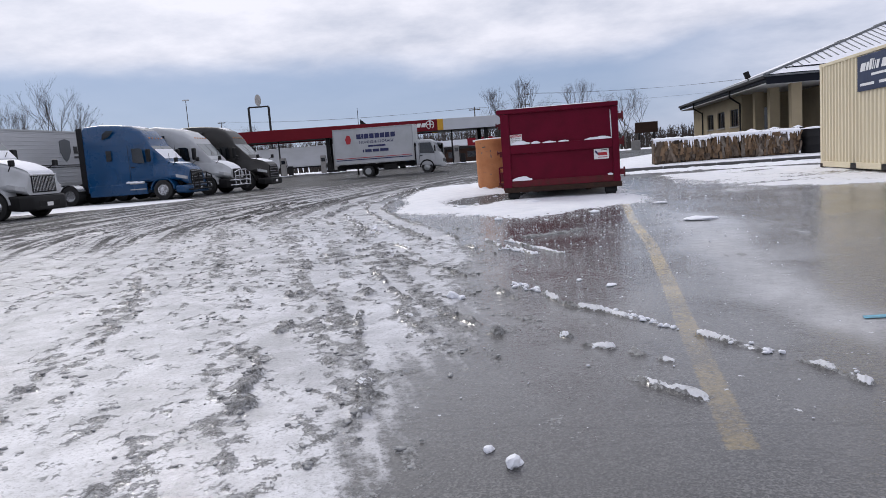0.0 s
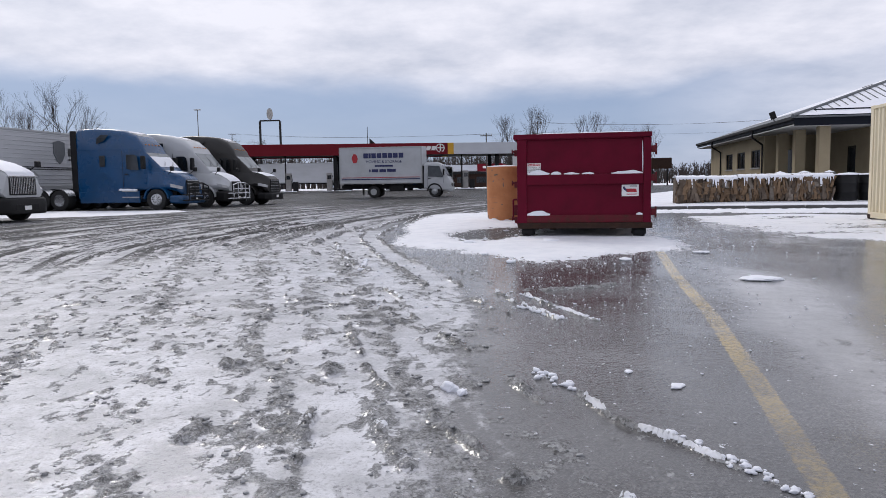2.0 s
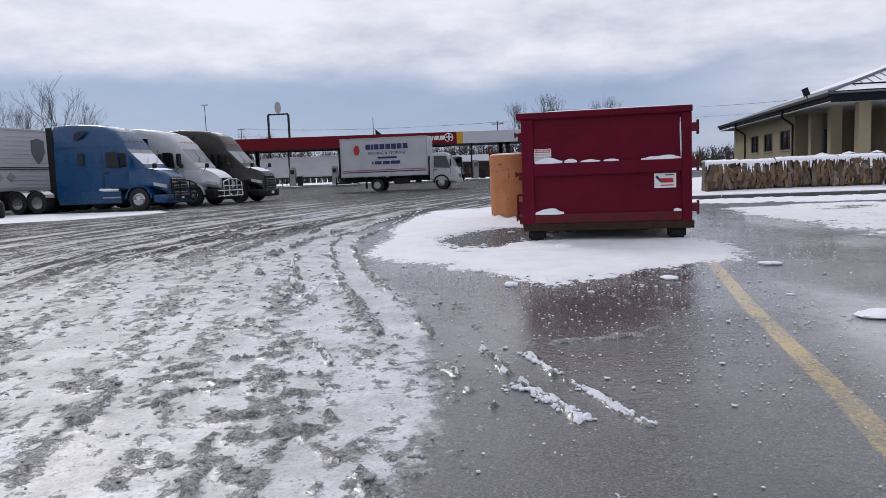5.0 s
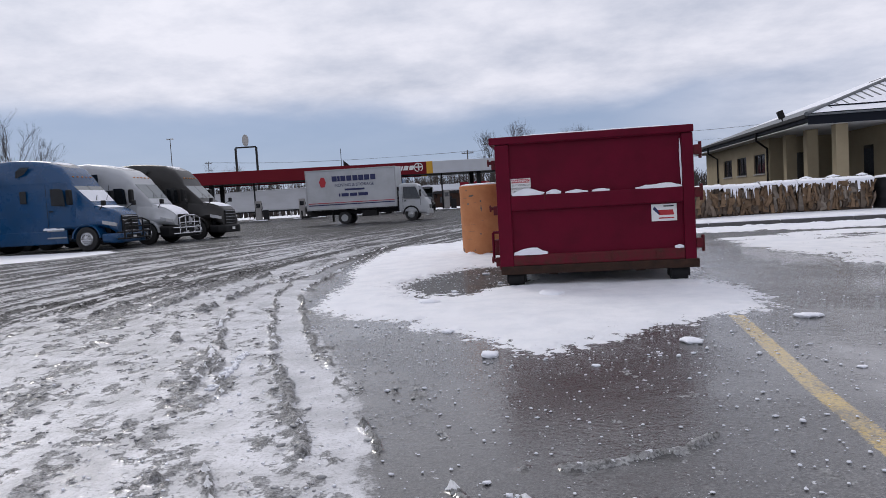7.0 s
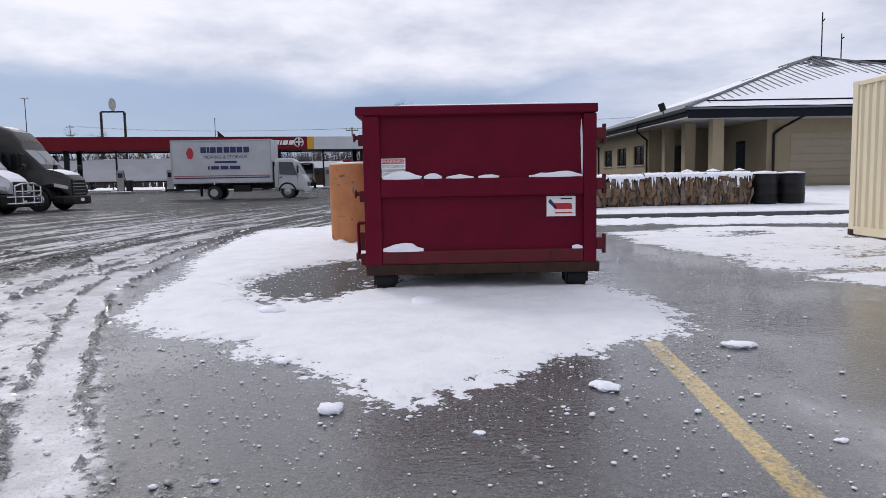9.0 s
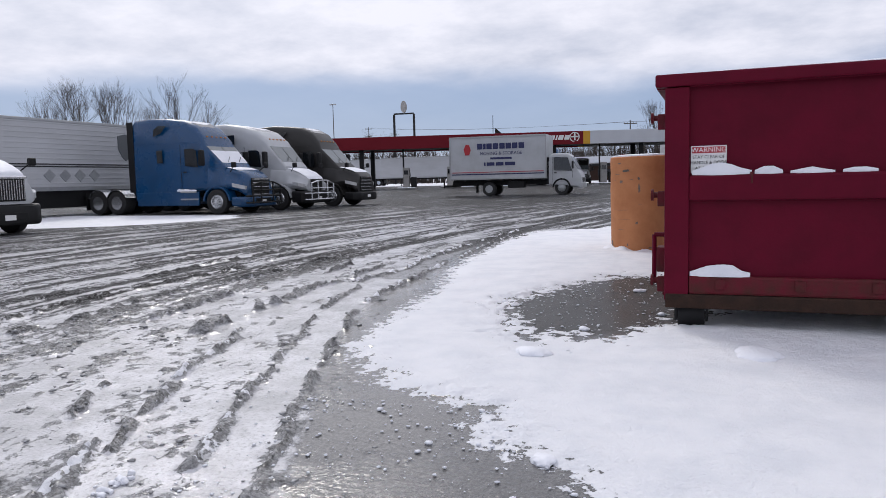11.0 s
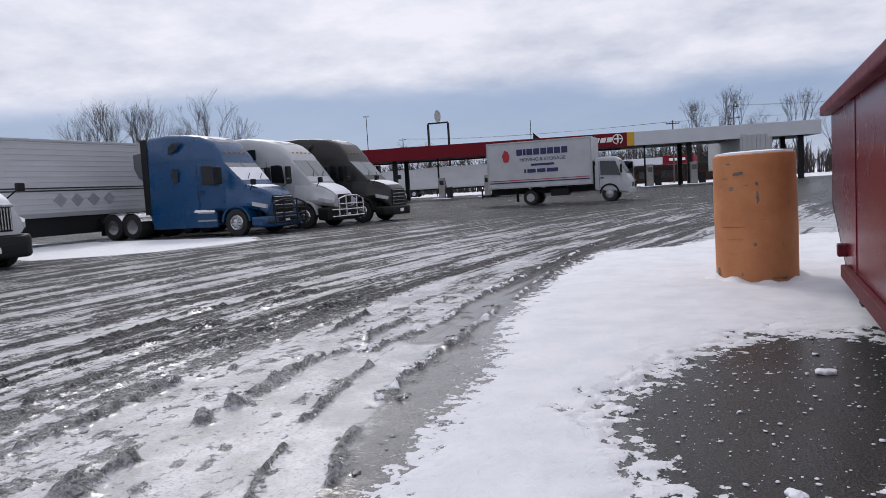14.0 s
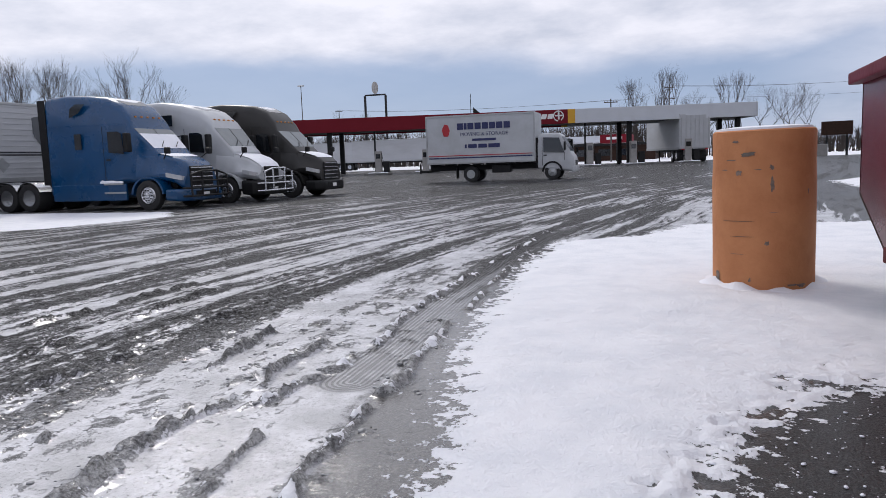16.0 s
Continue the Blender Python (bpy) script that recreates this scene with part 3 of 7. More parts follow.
    me.polygons.foreach_set("loop_start", np.arange(0, quads.size, 4))
    me.update(calc_edges=True)
    me.shade_smooth()
    for key, field in (("snow", snow_m), ("slush", slush), ("water", water), ("pool", pool), ("ruts", ruts), ("distant", distant), ("bare", smooth01(bare, -0.25, 0.15)), ("across", u), ("tread", tread), ("tread_at", tread_d), ("line", np.abs(X - LINE_X(Y)) + 9.0 * (Y > 13.4) + 9.0 * (Y < 3.0))):
        a = me.attributes.new(key, "FLOAT", "POINT")
        a.data.foreach_set("value", np.clip(field, -900, 900).astype(np.float32).ravel())
    # where loose lumps of slush may lie
    rng = np.random.default_rng(5)
    can = np.argwhere((slush > 0.02) & (X < edge_x + 0.5) & (snow_m < -0.05) & (X > -6.6) & (X < 1.2) & (Y > 2.8) & (Y < 20.4))
    pick = can[rng.choice(len(can), 5000, replace=False)]
    spots = [(X[j, i], Y[j, i], Z[j, i]) for j, i in pick]
    return me, spots


def ground_material():
    m, nt, b = nodes_of("wet_asphalt_with_slush_and_snow")
    N, L = nt.nodes, nt.links
    co = N.new("ShaderNodeTexCoord")

    def attr(name):
        n = N.new("ShaderNodeAttribute")
        n.attribute_name = name
        return n.outputs["Fac"]

    def noi(scale, detail=4, rough=0.6, stretch=None):
        n = N.new("ShaderNodeTexNoise")
        n.inputs["Scale"].default_value, n.inputs["Detail"].default_value, n.inputs["Roughness"].default_value = scale, detail, rough
        if stretch:
            mp = N.new("ShaderNodeMapping")
            mp.inputs["Scale"].default_value = stretch
            L.new(co.outputs["Object"], mp.inputs[0])
            L.new(mp.outputs[0], n.inputs["Vector"])
        else:
            L.new(co.outputs["Object"], n.inputs["Vector"])
        return n.outputs[0]

    def op(kind, a, bb, c=None):
        n = N.new("ShaderNodeMath")
        n.operation = kind
        for i, v in enumerate((a, bb, c)):
            if v is None:
                continue
            if isinstance(v, (int, float)):
                n.inputs[i].default_value = v
            else:
                L.new(v, n.inputs[i])
        return n.outputs[0]

    def step(v, lo, hi, to0=0.0, to1=1.0):
        n = N.new("ShaderNodeMapRange")
        n.interpolation_type = "SMOOTHSTEP"
        n.inputs["From Min"].default_value, n.inputs["From Max"].default_value = lo, hi
        n.inputs["To Min"].default_value, n.inputs["To Max"].default_value = to0, to1
        L.new(v, n.inputs["Value"])
        return n.outputs[0]

    def mixc(f, a, bb):
        n = N.new("ShaderNodeMix")
        n.data_type = "RGBA"
        L.new(f, n.inputs[0])
        for i, v in ((6, a), (7, bb)):
            if isinstance(v, tuple):
                n.inputs[i].default_value = (*v, 1)
            else:
                L.new(v, n.inputs[i])
        return n.outputs[2]

    def mixf(f, a, bb):
        n = N.new("ShaderNodeMix")
        L.new(f, n.inputs[0])
        for i, v in ((2, a), (3, bb)):
            if isinstance(v, (int, float)):
                n.inputs[i].default_value = v
            else:
                L.new(v, n.inputs[i])
        return n.outputs[0]

    grain, fine, mid = noi(130, 3, 0.6), noi(42, 5, 0.7), noi(9, 6, 0.7)
    sep = N.new("ShaderNodeSeparateXYZ")
    L.new(co.outputs["Object"], sep.inputs[0])
    run = N.new("ShaderNodeCombineXYZ")
    L.new(attr("across"), run.inputs[0])
    L.new(op("MULTIPLY", sep.outputs[1], 0.07), run.inputs[1])

    def along(scale, detail):
        n = N.new("ShaderNodeTexNoise")
        n.inputs["Scale"].default_value, n.inputs["Detail"].default_value, n.inputs["Roughness"].default_value = scale, detail, 0.62
        L.new(run.outputs[0], n.inputs["Vector"])
        return n.outputs[0]

    tread, wheel_ruts = along(7.0, 3), along(2.6, 3)
    streak = op("SUBTRACT", op("ADD", op("MULTIPLY", tread, 0.5), op("MULTIPLY", wheel_ruts, 0.5)), 0.5)
    ruts = attr("ruts")
    # masks: snow, slush, pale film of thin slush with painted sky sheen
    fray = op("ADD", op("MULTIPLY", noi(8.0, 5, 0.65), 0.65), op("MULTIPLY", noi(26.0, 3, 0.6), 0.35))
    s_snow = step(op("ADD", attr("snow"), op("MULTIPLY", op("SUBTRACT", fray, 0.5), 1.45)), -0.02, 0.02)
    rough_edge = op("MULTIPLY", op("ADD", op("MULTIPLY", op("SUBTRACT", fine, 0.5), 1.9), op("MULTIPLY", op("SUBTRACT", noi(15, 4, 0.6, (1.0, 0.55, 1.0)), 0.5), 1.2)), mixf(ruts, 1.0, 1.35))
    s_slush = step(op("ADD", attr("slush"), op("ADD", rough_edge, op("MULTIPLY", streak, mixf(ruts, 1.0, 4.6)))), 0.0, 0.10)
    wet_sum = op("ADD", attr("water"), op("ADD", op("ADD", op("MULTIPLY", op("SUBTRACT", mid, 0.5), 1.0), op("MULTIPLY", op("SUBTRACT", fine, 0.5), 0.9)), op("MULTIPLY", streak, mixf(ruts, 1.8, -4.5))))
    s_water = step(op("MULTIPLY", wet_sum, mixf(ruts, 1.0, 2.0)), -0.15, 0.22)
    # the pool's reflection of the sky is painted as partial pale film
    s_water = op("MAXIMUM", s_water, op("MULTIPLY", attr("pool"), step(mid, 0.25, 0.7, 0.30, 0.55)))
    # wet asphalt: dark binder, paler stones
    asphalt = mixc(step(op("ADD", op("MULTIPLY", grain, 0.5), op("MULTIPLY", noi(70, 2, 0.5), 0.5)), 0.46, 0.60), (0.008, 0.007, 0.007), (0.12, 0.116, 0.113))
    asphalt = mixc(step(noi(1.1, 5), 0.4, 0.7, 0, 0.6), asphalt, (0.036, 0.034, 0.033))
    asphalt = mixc(op("MULTIPLY", op("MAXIMUM", ruts, attr("bare")), 0.8), asphalt, mixc(step(grain, 0.4, 0.7), (0.007, 0.006, 0.006), (0.052, 0.050, 0.048)))
    seam = step(op("ABSOLUTE", op("ADD", op("SUBTRACT", sep.outputs[1], 3.27), op("MULTIPLY", op("SUBTRACT", noi(2.5, 5), 0.5), 0.16)), 0.0), 0.012, 0.005)
    asphalt = mixc(seam, asphalt, (0.012, 0.011, 0.011))
    # thin slush, its diffuse colour raised to stand in for reflected sky
    film_sheen = mixc(step(noi(2.2, 6, 0.7), 0.34, 0.66), (0.38, 0.38, 0.395), (0.66, 0.66, 0.69))
    film_sheen = mixc(op("MULTIPLY", step(fine, 0.50, 0.64), 0.5), film_sheen, (0.18, 0.18, 0.19))
    base = mixc(s_water, asphalt, film_sheen)
    worn = step(op("ADD", op("MULTIPLY", fine, 0.6), op("MULTIPLY", noi(1.3, 4), 0.55)), 0.46, 0.66)
    paint = op("MULTIPLY", step(op("ADD", attr("line"), op("MULTIPLY", op("SUBTRACT", fine, 0.5), 0.05)), 0.075, 0.055), op("MULTIPLY", op("SUBTRACT", 0.98, op("MULTIPLY", worn, 0.8)), step(sep.outputs[1], 3.5, 10.5, 0.28, 1.0)))
    base = mixc(paint, base, (0.55, 0.37, 0.055))
    slush_c = mixc(step(op("ADD", op("MULTIPLY", fine, 0.6), op("MULTIPLY", mid, 0.4)), 0.38, 0.62), (0.10, 0.099, 0.098), (0.46, 0.462, 0.47))
    slush_c = mixc(op("MULTIPLY", ruts, step(fine, 0.35, 0.65, 0.95, 0.55)), slush_c, (0.016, 0.015, 0.015))
    base = mixc(s_slush, base, slush_c)
    base = mixc(op("MULTIPLY", attr("tread"), step(mid, 0.35, 0.6, 0.35, 0.9)), base, (0.19, 0.19, 0.195))
    groove = op("MULTIPLY", attr("tread"), step(op("SINE", op("MULTIPLY", attr("tread_at"), 185.0), 0.0), -0.3, 0.4))
    base = mixc(op("MULTIPLY", groove, 0.75), base, (0.05, 0.049, 0.048))
    snow_c = mixc(step(noi(2.5, 6), 0.35, 0.7), (0.83, 0.835, 0.87), (0.74, 0.755, 0.80))
    base = mixc(s_snow, base, snow_c)
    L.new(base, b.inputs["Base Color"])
    dull = op("MAXIMUM", op("MULTIPLY", ruts, 0.75), op("MULTIPLY", attr("bare"), 0.85))
    rough = mixf(s_water, 0.5, 0.35)
    rough = mixf(s_slush, rough, step(grain, 0.3, 0.7, 0.45, 0.7))
    L.new(mixf(s_snow, rough, 0.65), b.inputs["Roughness"])
    spec = mixf(s_slush, mixf(dull, 0.3, 0.12), mixf(ruts, 0.25, 0.03))
    L.new(mixf(s_snow, spec, 0.25), b.inputs["Specular IOR Level"])
    # a skin of water lies over the asphalt and the film, smoother than what it covers
    skin = mixf(s_slush, mixf(dull, mixf(s_water, 1.0, 0.45), mixf(s_water, 0.08, 0.4)), mixf(ruts, 0.12, 0.0))
    L.new(mixf(s_snow, skin, 0.0), b.inputs["Coat Weight"])
    L.new(step(noi(0.55, 5), 0.40, 0.60, 0.03, 0.10), b.inputs["Coat Roughness"])
    b.inputs["Coat IOR"].default_value = 1.6
    ripple = N.new("ShaderNodeBump")
    ripple.inputs["Strength"].default_value, ripple.inputs["Distance"].default_value = 1.0, 0.02
    L.new(op("MULTIPLY", op("ADD", op("MULTIPLY", noi(32, 3, 0.6), 0.36), op("MULTIPLY", mid, 0.10)), op("MULTIPLY", step(noi(0.8, 4), 0.38, 0.62, 0.35, 1.0), op("SUBTRACT", 1.0, op("MULTIPLY", attr("pool"), 0.8)))), ripple.inputs["Height"])
    L.new(ripple.outputs[0], b.inputs["Coat Normal"])
    # relief: pebbly asphalt under a skin of water, smooth film, lumpy slush, settled snow
    pebble = op("MULTIPLY", op("ADD", op("MULTIPLY", noi(60, 2, 0.5), 0.55), op("MULTIPLY", grain, 0.25)), op("MULTIPLY", step(noi(0.55, 5), 0.40, 0.60, 0.6, 1.0), op("SUBTRACT", 1.0, op("MULTIPLY", attr("pool"), 0.85))))
    h = mixf(s_water, pebble, op("ADD", op("MULTIPLY", mid, 0.16), op("ADD", op("MULTIPLY", fine, 0.30), 0.2)))
    h = mixf(s_slush, h, op("ADD", op("MULTIPLY", noi(30, 4, 0.6), 2.8), op("MULTIPLY", grain, 0.8)))
    h = op("SUBTRACT", h, op("MULTIPLY", groove, 0.5))
    h = mixf(s_snow, h, op("ADD", op("ADD", op("MULTIPLY", mid, 1.5), 1.2), op("MULTIPLY", fine, 0.6)))
    bp = N.new("ShaderNodeBump")
    bp.inputs["Strength"].default_value, bp.inputs["Distance"].default_value = 0.85, 0.02
    L.new(h, bp.inputs["Height"])
    L.new(bp.outputs[0], b.inputs["Normal"])
    return m


ground_mesh, SLUSH_SPOTS = build_ground()
ground_mesh.materials.append(ground_material())
tagged(new("ground", ground_mesh), "wet asphalt yard with grey slush, tyre tracks and patches of snow", "ground", kind="structure")


# ---- roll-off container ----
def roll_off():
    D = thing("roll_off_dumpster", pose(0.09, 15.85, 0.0), "dark red steel roll-off dumpster on rollers, snow lying on its ribs", "dumpster")
    g = gz(0.1, 16)
    prof = [(0.07, 0.66), (4.5, 0.66), (5.95, 1.28), (5.95, 2.26)]
    # sides, as plates along the profile
    for s, nm in ((-1, "side_panel"), (1, "side_panel")):
        bm = bmesh.new()
        pts = [(s * 1.20, 0.07, 0.66), (s * 1.20, 4.5, 0.66), (s * 1.20, 5.95, 1.28), (s * 1.20, 5.95, 2.26), (s * 1.20, 0.07, 2.26)]
        slab(bm, pts if s > 0 else pts[::-1], 0.03)
        part(nm, bm, RED_SIDE, D)
        for y in (1.9, 3.8):
            part("weld_seam", boxed(min(s * 1.200, s * 1.207), max(s * 1.200, s * 1.207), y - 0.03, y + 0.03, 0.70, 2.235, 0.002), RED_SIDE, D)
        part("sill_rail", boxed(min(s * 1.20, s * 1.26), max(s * 1.20, s * 1.26), 0.10, 4.5, 0.62, 0.74, 0.012), RED_WORN, D)
        part("top_rail", boxed(-1.31 if s < 0 else 1.13, -1.20 if s < 0 else 1.245, 0.085, 6.02, 2.235, 2.34, 0.015), RED, D)
        part("side_skid", boxed(s * 0.56 - 0.06, s * 0.56 + 0.06, 0.1, 5.6, 0.52, 0.66, 0.01), RUST, D)
    bm = slab(bmesh.new(), [(-1.2, 0.07, 0.66), (1.2, 0.07, 0.66), (1.2, 4.5, 0.66), (-1.2, 4.5, 0.66)], 0.03)
    slab(bm, [(-1.2, 4.5, 0.66), (1.2, 4.5, 0.66), (1.2, 5.95, 1.28), (-1.2, 5.95, 1.28)], 0.03)
    part("floor_plate", bm, RUST, D)
    part("back_panel", boxed(-1.2, 1.2, 5.92, 5.96, 1.28, 2.28), RED, D)
    part("back_rail", boxed(-1.2, 1.2, 5.94, 6.02, 2.235, 2.335, 0.012), RED, D)
    part("lower_hook_rail", boxed(-1.27, 1.27, 4.6, 4.75, 0.80, 0.92, 0.012), RED_WORN, D)
    # tailgate
    G = part("tailgate", boxed(-1.13, 1.13, 0.03, 0.07, 0.66, 2.28), RED, D)
    part("gate_post", boxed(-1.24, -1.06, -0.02, 0.06, 0.60, 2.235, 0.012), RED, G)
    part("gate_post", boxed(1.10, 1.24, -0.02, 0.06, 0.60, 2.235, 0.012), RED, G)
    part("top_bar", boxed(-1.31, 1.25, -0.04, 0.08, 2.24, 2.335, 0.015), RED, G)
    bm = slab(bmesh.new(), [(-1.06, 0.028, 2.236), (1.10, 0.028, 2.236), (1.10, -0.015, 2.23), (-1.06, -0.015, 2.23)], 0.02)
    box(bm, -1.06, 1.10, -0.03, 0.03, 1.375, 1.57, 0.02)
    part("middle_bar", bm, RED, G)
    part("lower_bar", boxed(-1.06, 1.10, -0.02, 0.03, 0.655, 0.80, 0.02), RED_WORN, G)
    for i, x in enumerate((-0.83, -0.28, 0.22, 0.78)):
        part("bar_bracket", boxed(x - 0.035, x + 0.035, -0.034, -0.026, 0.70, 0.775, 0.003), RED_WORN, G)
    part("gate_bolt", cyl(bmesh.new(), (-0.62, -0.02, 1.585), (-0.62, -0.02, 1.50), 0.013, seg=8), RED_WORN, G)
    part("bottom_beam", boxed(-1.23, 1.27, -0.03, 0.10, 0.545, 0.655, 0.01), RUST, D)
    for s in (-1, 1):
        x = s * 1.04
        bm = bmesh.new()
        cyl(bm, (x - 0.10, 0.16, g + 0.115), (x + 0.10, 0.16, g + 0.115), 0.115, seg=20)
        box(bm, x - 0.125, x - 0.105, 0.06, 0.28, g + 0.06, 0.56, 0.004)
        box(bm, x + 0.105, x + 0.125, 0.06, 0.28, g + 0.06, 0.56, 0.004)
        part("roller", bm, DARK_STEEL, D, smooth=True)
        bm = cyl(bmesh.new(), (x - 0.10, 4.1, g + 0.115), (x + 0.10, 4.1, g + 0.115), 0.115, seg=20)
        box(bm, x - 0.13, x + 0.13, 4.0, 4.2, g + 0.16, 0.66, 0.004)
        part("roller", bm, DARK_STEEL, D, smooth=True)
    # hinge lugs and latch pins
    for z in (2.03, 1.50, 0.86):
        bm = boxed(1.24, 1.32, -0.02, 0.11, z - 0.075, z + 0.05, 0.012)
        box(bm, 1.31, 1.345, 0.0, 0.06, z - 0.12, z + 0.09, 0.01)
        part("hinge", bm, RED_WORN, D)
    for z in (2.02, 1.42, 0.74):
        bm = cyl(bmesh.new(), (-1.34, 0.12, z), (-1.22, 0.12, z), 0.022, seg=10)
        cyl(bm, (-1.35, 0.12, z), (-1.33, 0.12, z), 0.045, seg=10)
        box(bm, -1.30, -1.235, 0.09, 0.15, z - 0.09, z + 0.03, 0.008)
        part("latch_pin", bm, RED_WORN, D)
    part("ratchet_handle", tube(bmesh.new(), [(-1.24, 0.2, 1.10), (-1.33, 0.2, 1.10), (-1.33, 0.2, 0.72), (-1.24, 0.2, 0.72)], 0.018), RED, D)
    part("ratchet_box", boxed(-1.31, -1.235, 0.15, 0.33, 0.80, 1.0, 0.012), RED_WORN, D)
    # stickers
    W = part("warning_sticker", boxed(-1.05, -0.795, 0.021, 0.030, 1.585, 1.79), WHITE_INK, G, "white sticker with a red warning heading")
    part("heading_band", boxed(-1.042, -0.803, 0.019, 0.022, 1.735, 1.782), RED_INK, W)
    face = pose(0, 0, 0, 90, 0, 0)
    words("heading", "WARNING", 0.052, Matrix.Translation((-0.922, 0.018, 1.758)) @ face, WHITE_INK, W, 0.001)
    for k, row in enumerate(("STAY CLEAR OF", "HANDLE & DOOR", "AT ALL TIMES")):
        words("line", row, 0.034, Matrix.Translation((-0.922, 0.019, 1.705 - 0.042 * k)) @ face, BLACK_INK, W, 0.001, 0.95)
    S = part("logo_sticker", boxed(0.71, 1.02, 0.021, 0.030, 1.145, 1.36), WHITE_INK, G, "white sticker with a red and blue emblem")
    part("emblem", slab(bmesh.new(), [(0.80, 0.018, 1.22), (0.985, 0.018, 1.22), (0.975, 0.018, 1.285), (0.79, 0.018, 1.285)], 0.002), RED_INK, S)
    part("emblem", slab(bmesh.new(), [(0.725, 0.018, 1.30), (0.80, 0.018, 1.225), (0.815, 0.018, 1.245), (0.75, 0.018, 1.335)], 0.002), NAVY_INK, S)
    part("text_bar", boxed(0.86, 0.985, 0.018, 0.021, 1.325, 1.34), BLACK_INK, S)
    part("text_bar", boxed(0.80, 0.985, 0.018, 0.021, 1.175, 1.19), RED_INK, S)
    # snow on the ribs
    for i, (a, b, z, h, d) in enumerate(((-1.04, -0.62, 1.568, 0.10, 0.05), (-0.60, -0.41, 1.568, 0.075, 0.05), (-0.36, -0.07, 1.568, 0.045, 0.045), (-0.02, 0.20, 1.568, 0.055, 0.045), (0.52, 1.09, 1.568, 0.065, 0.05), (-1.05, -0.62, 0.798, 0.085, 0.05), (0.98, 1.09, 0.798, 0.075, 0.045), (-0.9, 0.9, 2.334, 0.018, 0.07))):
        bm = snow_bank([(a, 0.0 if z < 2 else 0.02, z), (b, 0.0 if z < 2 else 0.02, z)], d, h, 70 + i)
        ob = part("snow_ridge", bm, SNOW, D, "fresh white snow", smooth=True)
    for s, z0, z1 in ((1.09, 1.6, 2.17),):
        bm = snow_bank([(s, 0.012, z0), (s - 0.01, 0.012, z1)], 0.022, 0.018, 88)
        part("snow_ridge", bm, SNOW, D, "fresh white snow", smooth=True)
    return D


def drum():
    r, z0, z1 = 0.45, gz(-1.9, 21.85) - 0.02, 1.87
    T = thing("concrete_bollard_drum", pose(-1.9, 21.85, z0, 0.6, -0.6, 0), "chipped orange-painted steel drum filled with concrete, snow on its top", "bollard")
    H = z1 - z0
    rnd = random.Random(5)
    prof = [(r * 0.99, 0), (r * 0.99, 0.02), (r, 0.05)]
    for zf in (0.18, 0.34, 0.36, 0.50, 0.62, 0.64, 0.84, 0.86):
        prof.append((r + rnd.uniform(-0.004, 0.004), H * zf))
    prof += [(r, H - 0.04), (r - 0.004, H - 0.012), (r - 0.02, H), (0.0005, H)]
    bm = lathe(bmesh.new(), prof, 48)
    for v in bm.verts:
        k = noise.noise(Vector((v.co.x * 3, v.co.y * 3, v.co.z * 2.5)))
        v.co.xy *= 1 + 0.008 * k
    part("shell", bm, ORANGE, T, smooth=True)

    def chip(a0, z, w, h, seed, material=CHIP):
        """A ragged bare patch that follows the round side."""
        q = random.Random(seed)
        b2 = bmesh.new()
        ring = []
        n = 14
        for i in range(n):
            t = 2 * math.pi * i / n
            k = q.uniform(0.45, 1.1)
            a = a0 + math.cos(t) * w * k / r
            zz = z + math.sin(t) * h * k
            ring.append(b2.verts.new(((r + 0.008) * math.cos(a), (r + 0.008) * math.sin(a), zz)))
        c = b2.verts.new(((r + 0.0085) * math.cos(a0), (r + 0.0085) * math.sin(a0), z))
        for i in range(n):
            b2.faces.new((ring[i], ring[(i + 1) % n], c))
        part("paint_chip", b2, material, T, "bare grey patch where the paint came off")

    # u runs across the side that faces the yard, from -1 to 1
    face_a = math.atan2(-7.3, -0.6)
    for i, (u, zf, w, h) in enumerate(((-0.52, 0.93, 0.05, 0.014), (0.16, 0.67, 0.022, 0.085), (0.14, 0.77, 0.02, 0.03), (-0.45, 0.74, 0.035, 0.03), (-0.72, 0.76, 0.04, 0.007), (-0.1, 0.76, 0.04, 0.005), (-0.86, 0.07, 0.05, 0.07), (0.06, 0.31, 0.022, 0.03), (0.55, 0.05, 0.08, 0.012), (-0.25, 0.08, 0.015, 0.03), (0.8, 0.62, 0.012, 0.03), (-0.6, 0.82, 0.06, 0.006), (-0.48, 0.445, 0.16, 0.004), (-0.5, 0.24, 0.10, 0.003), (-0.4, 0.35, 0.13, 0.003), (0.2, 0.5, 0.05, 0.003), (0.7, 0.045, 0.05, 0.02))):
        chip(face_a + math.asin(u), H * zf, w, h, 200 + i)
    chip(face_a + math.asin(-0.3), H * 0.855, 0.075, 0.028, 250, CARD_PALE)
    bm = lathe(bmesh.new(), [(r - 0.03, H - 0.004), (r - 0.035, H + 0.02), (r * 0.6, H + 0.035), (0.001, H + 0.03)], 40)
    part("snow_cap", bm, SNOW, T, "thin cap of snow", smooth=True)
    bm = lathe(bmesh.new(), [(r + 0.20, -0.02), (r + 0.12, 0.055), (r + 0.02, 0.10), (r - 0.02, 0.10)], 40)
    for v in bm.verts:
        a = math.atan2(v.co.y, v.co.x)
        v.co.z *= 0.55 + 0.5 * math.sin(a * 3 + 1) * math.sin(a * 5)
    sb = thing("snow_drift", pose(-1.9, 21.85, z0), "low snow drifted round the drum's foot", "snow")
    part("drift", bm, SNOW, sb, smooth=True)


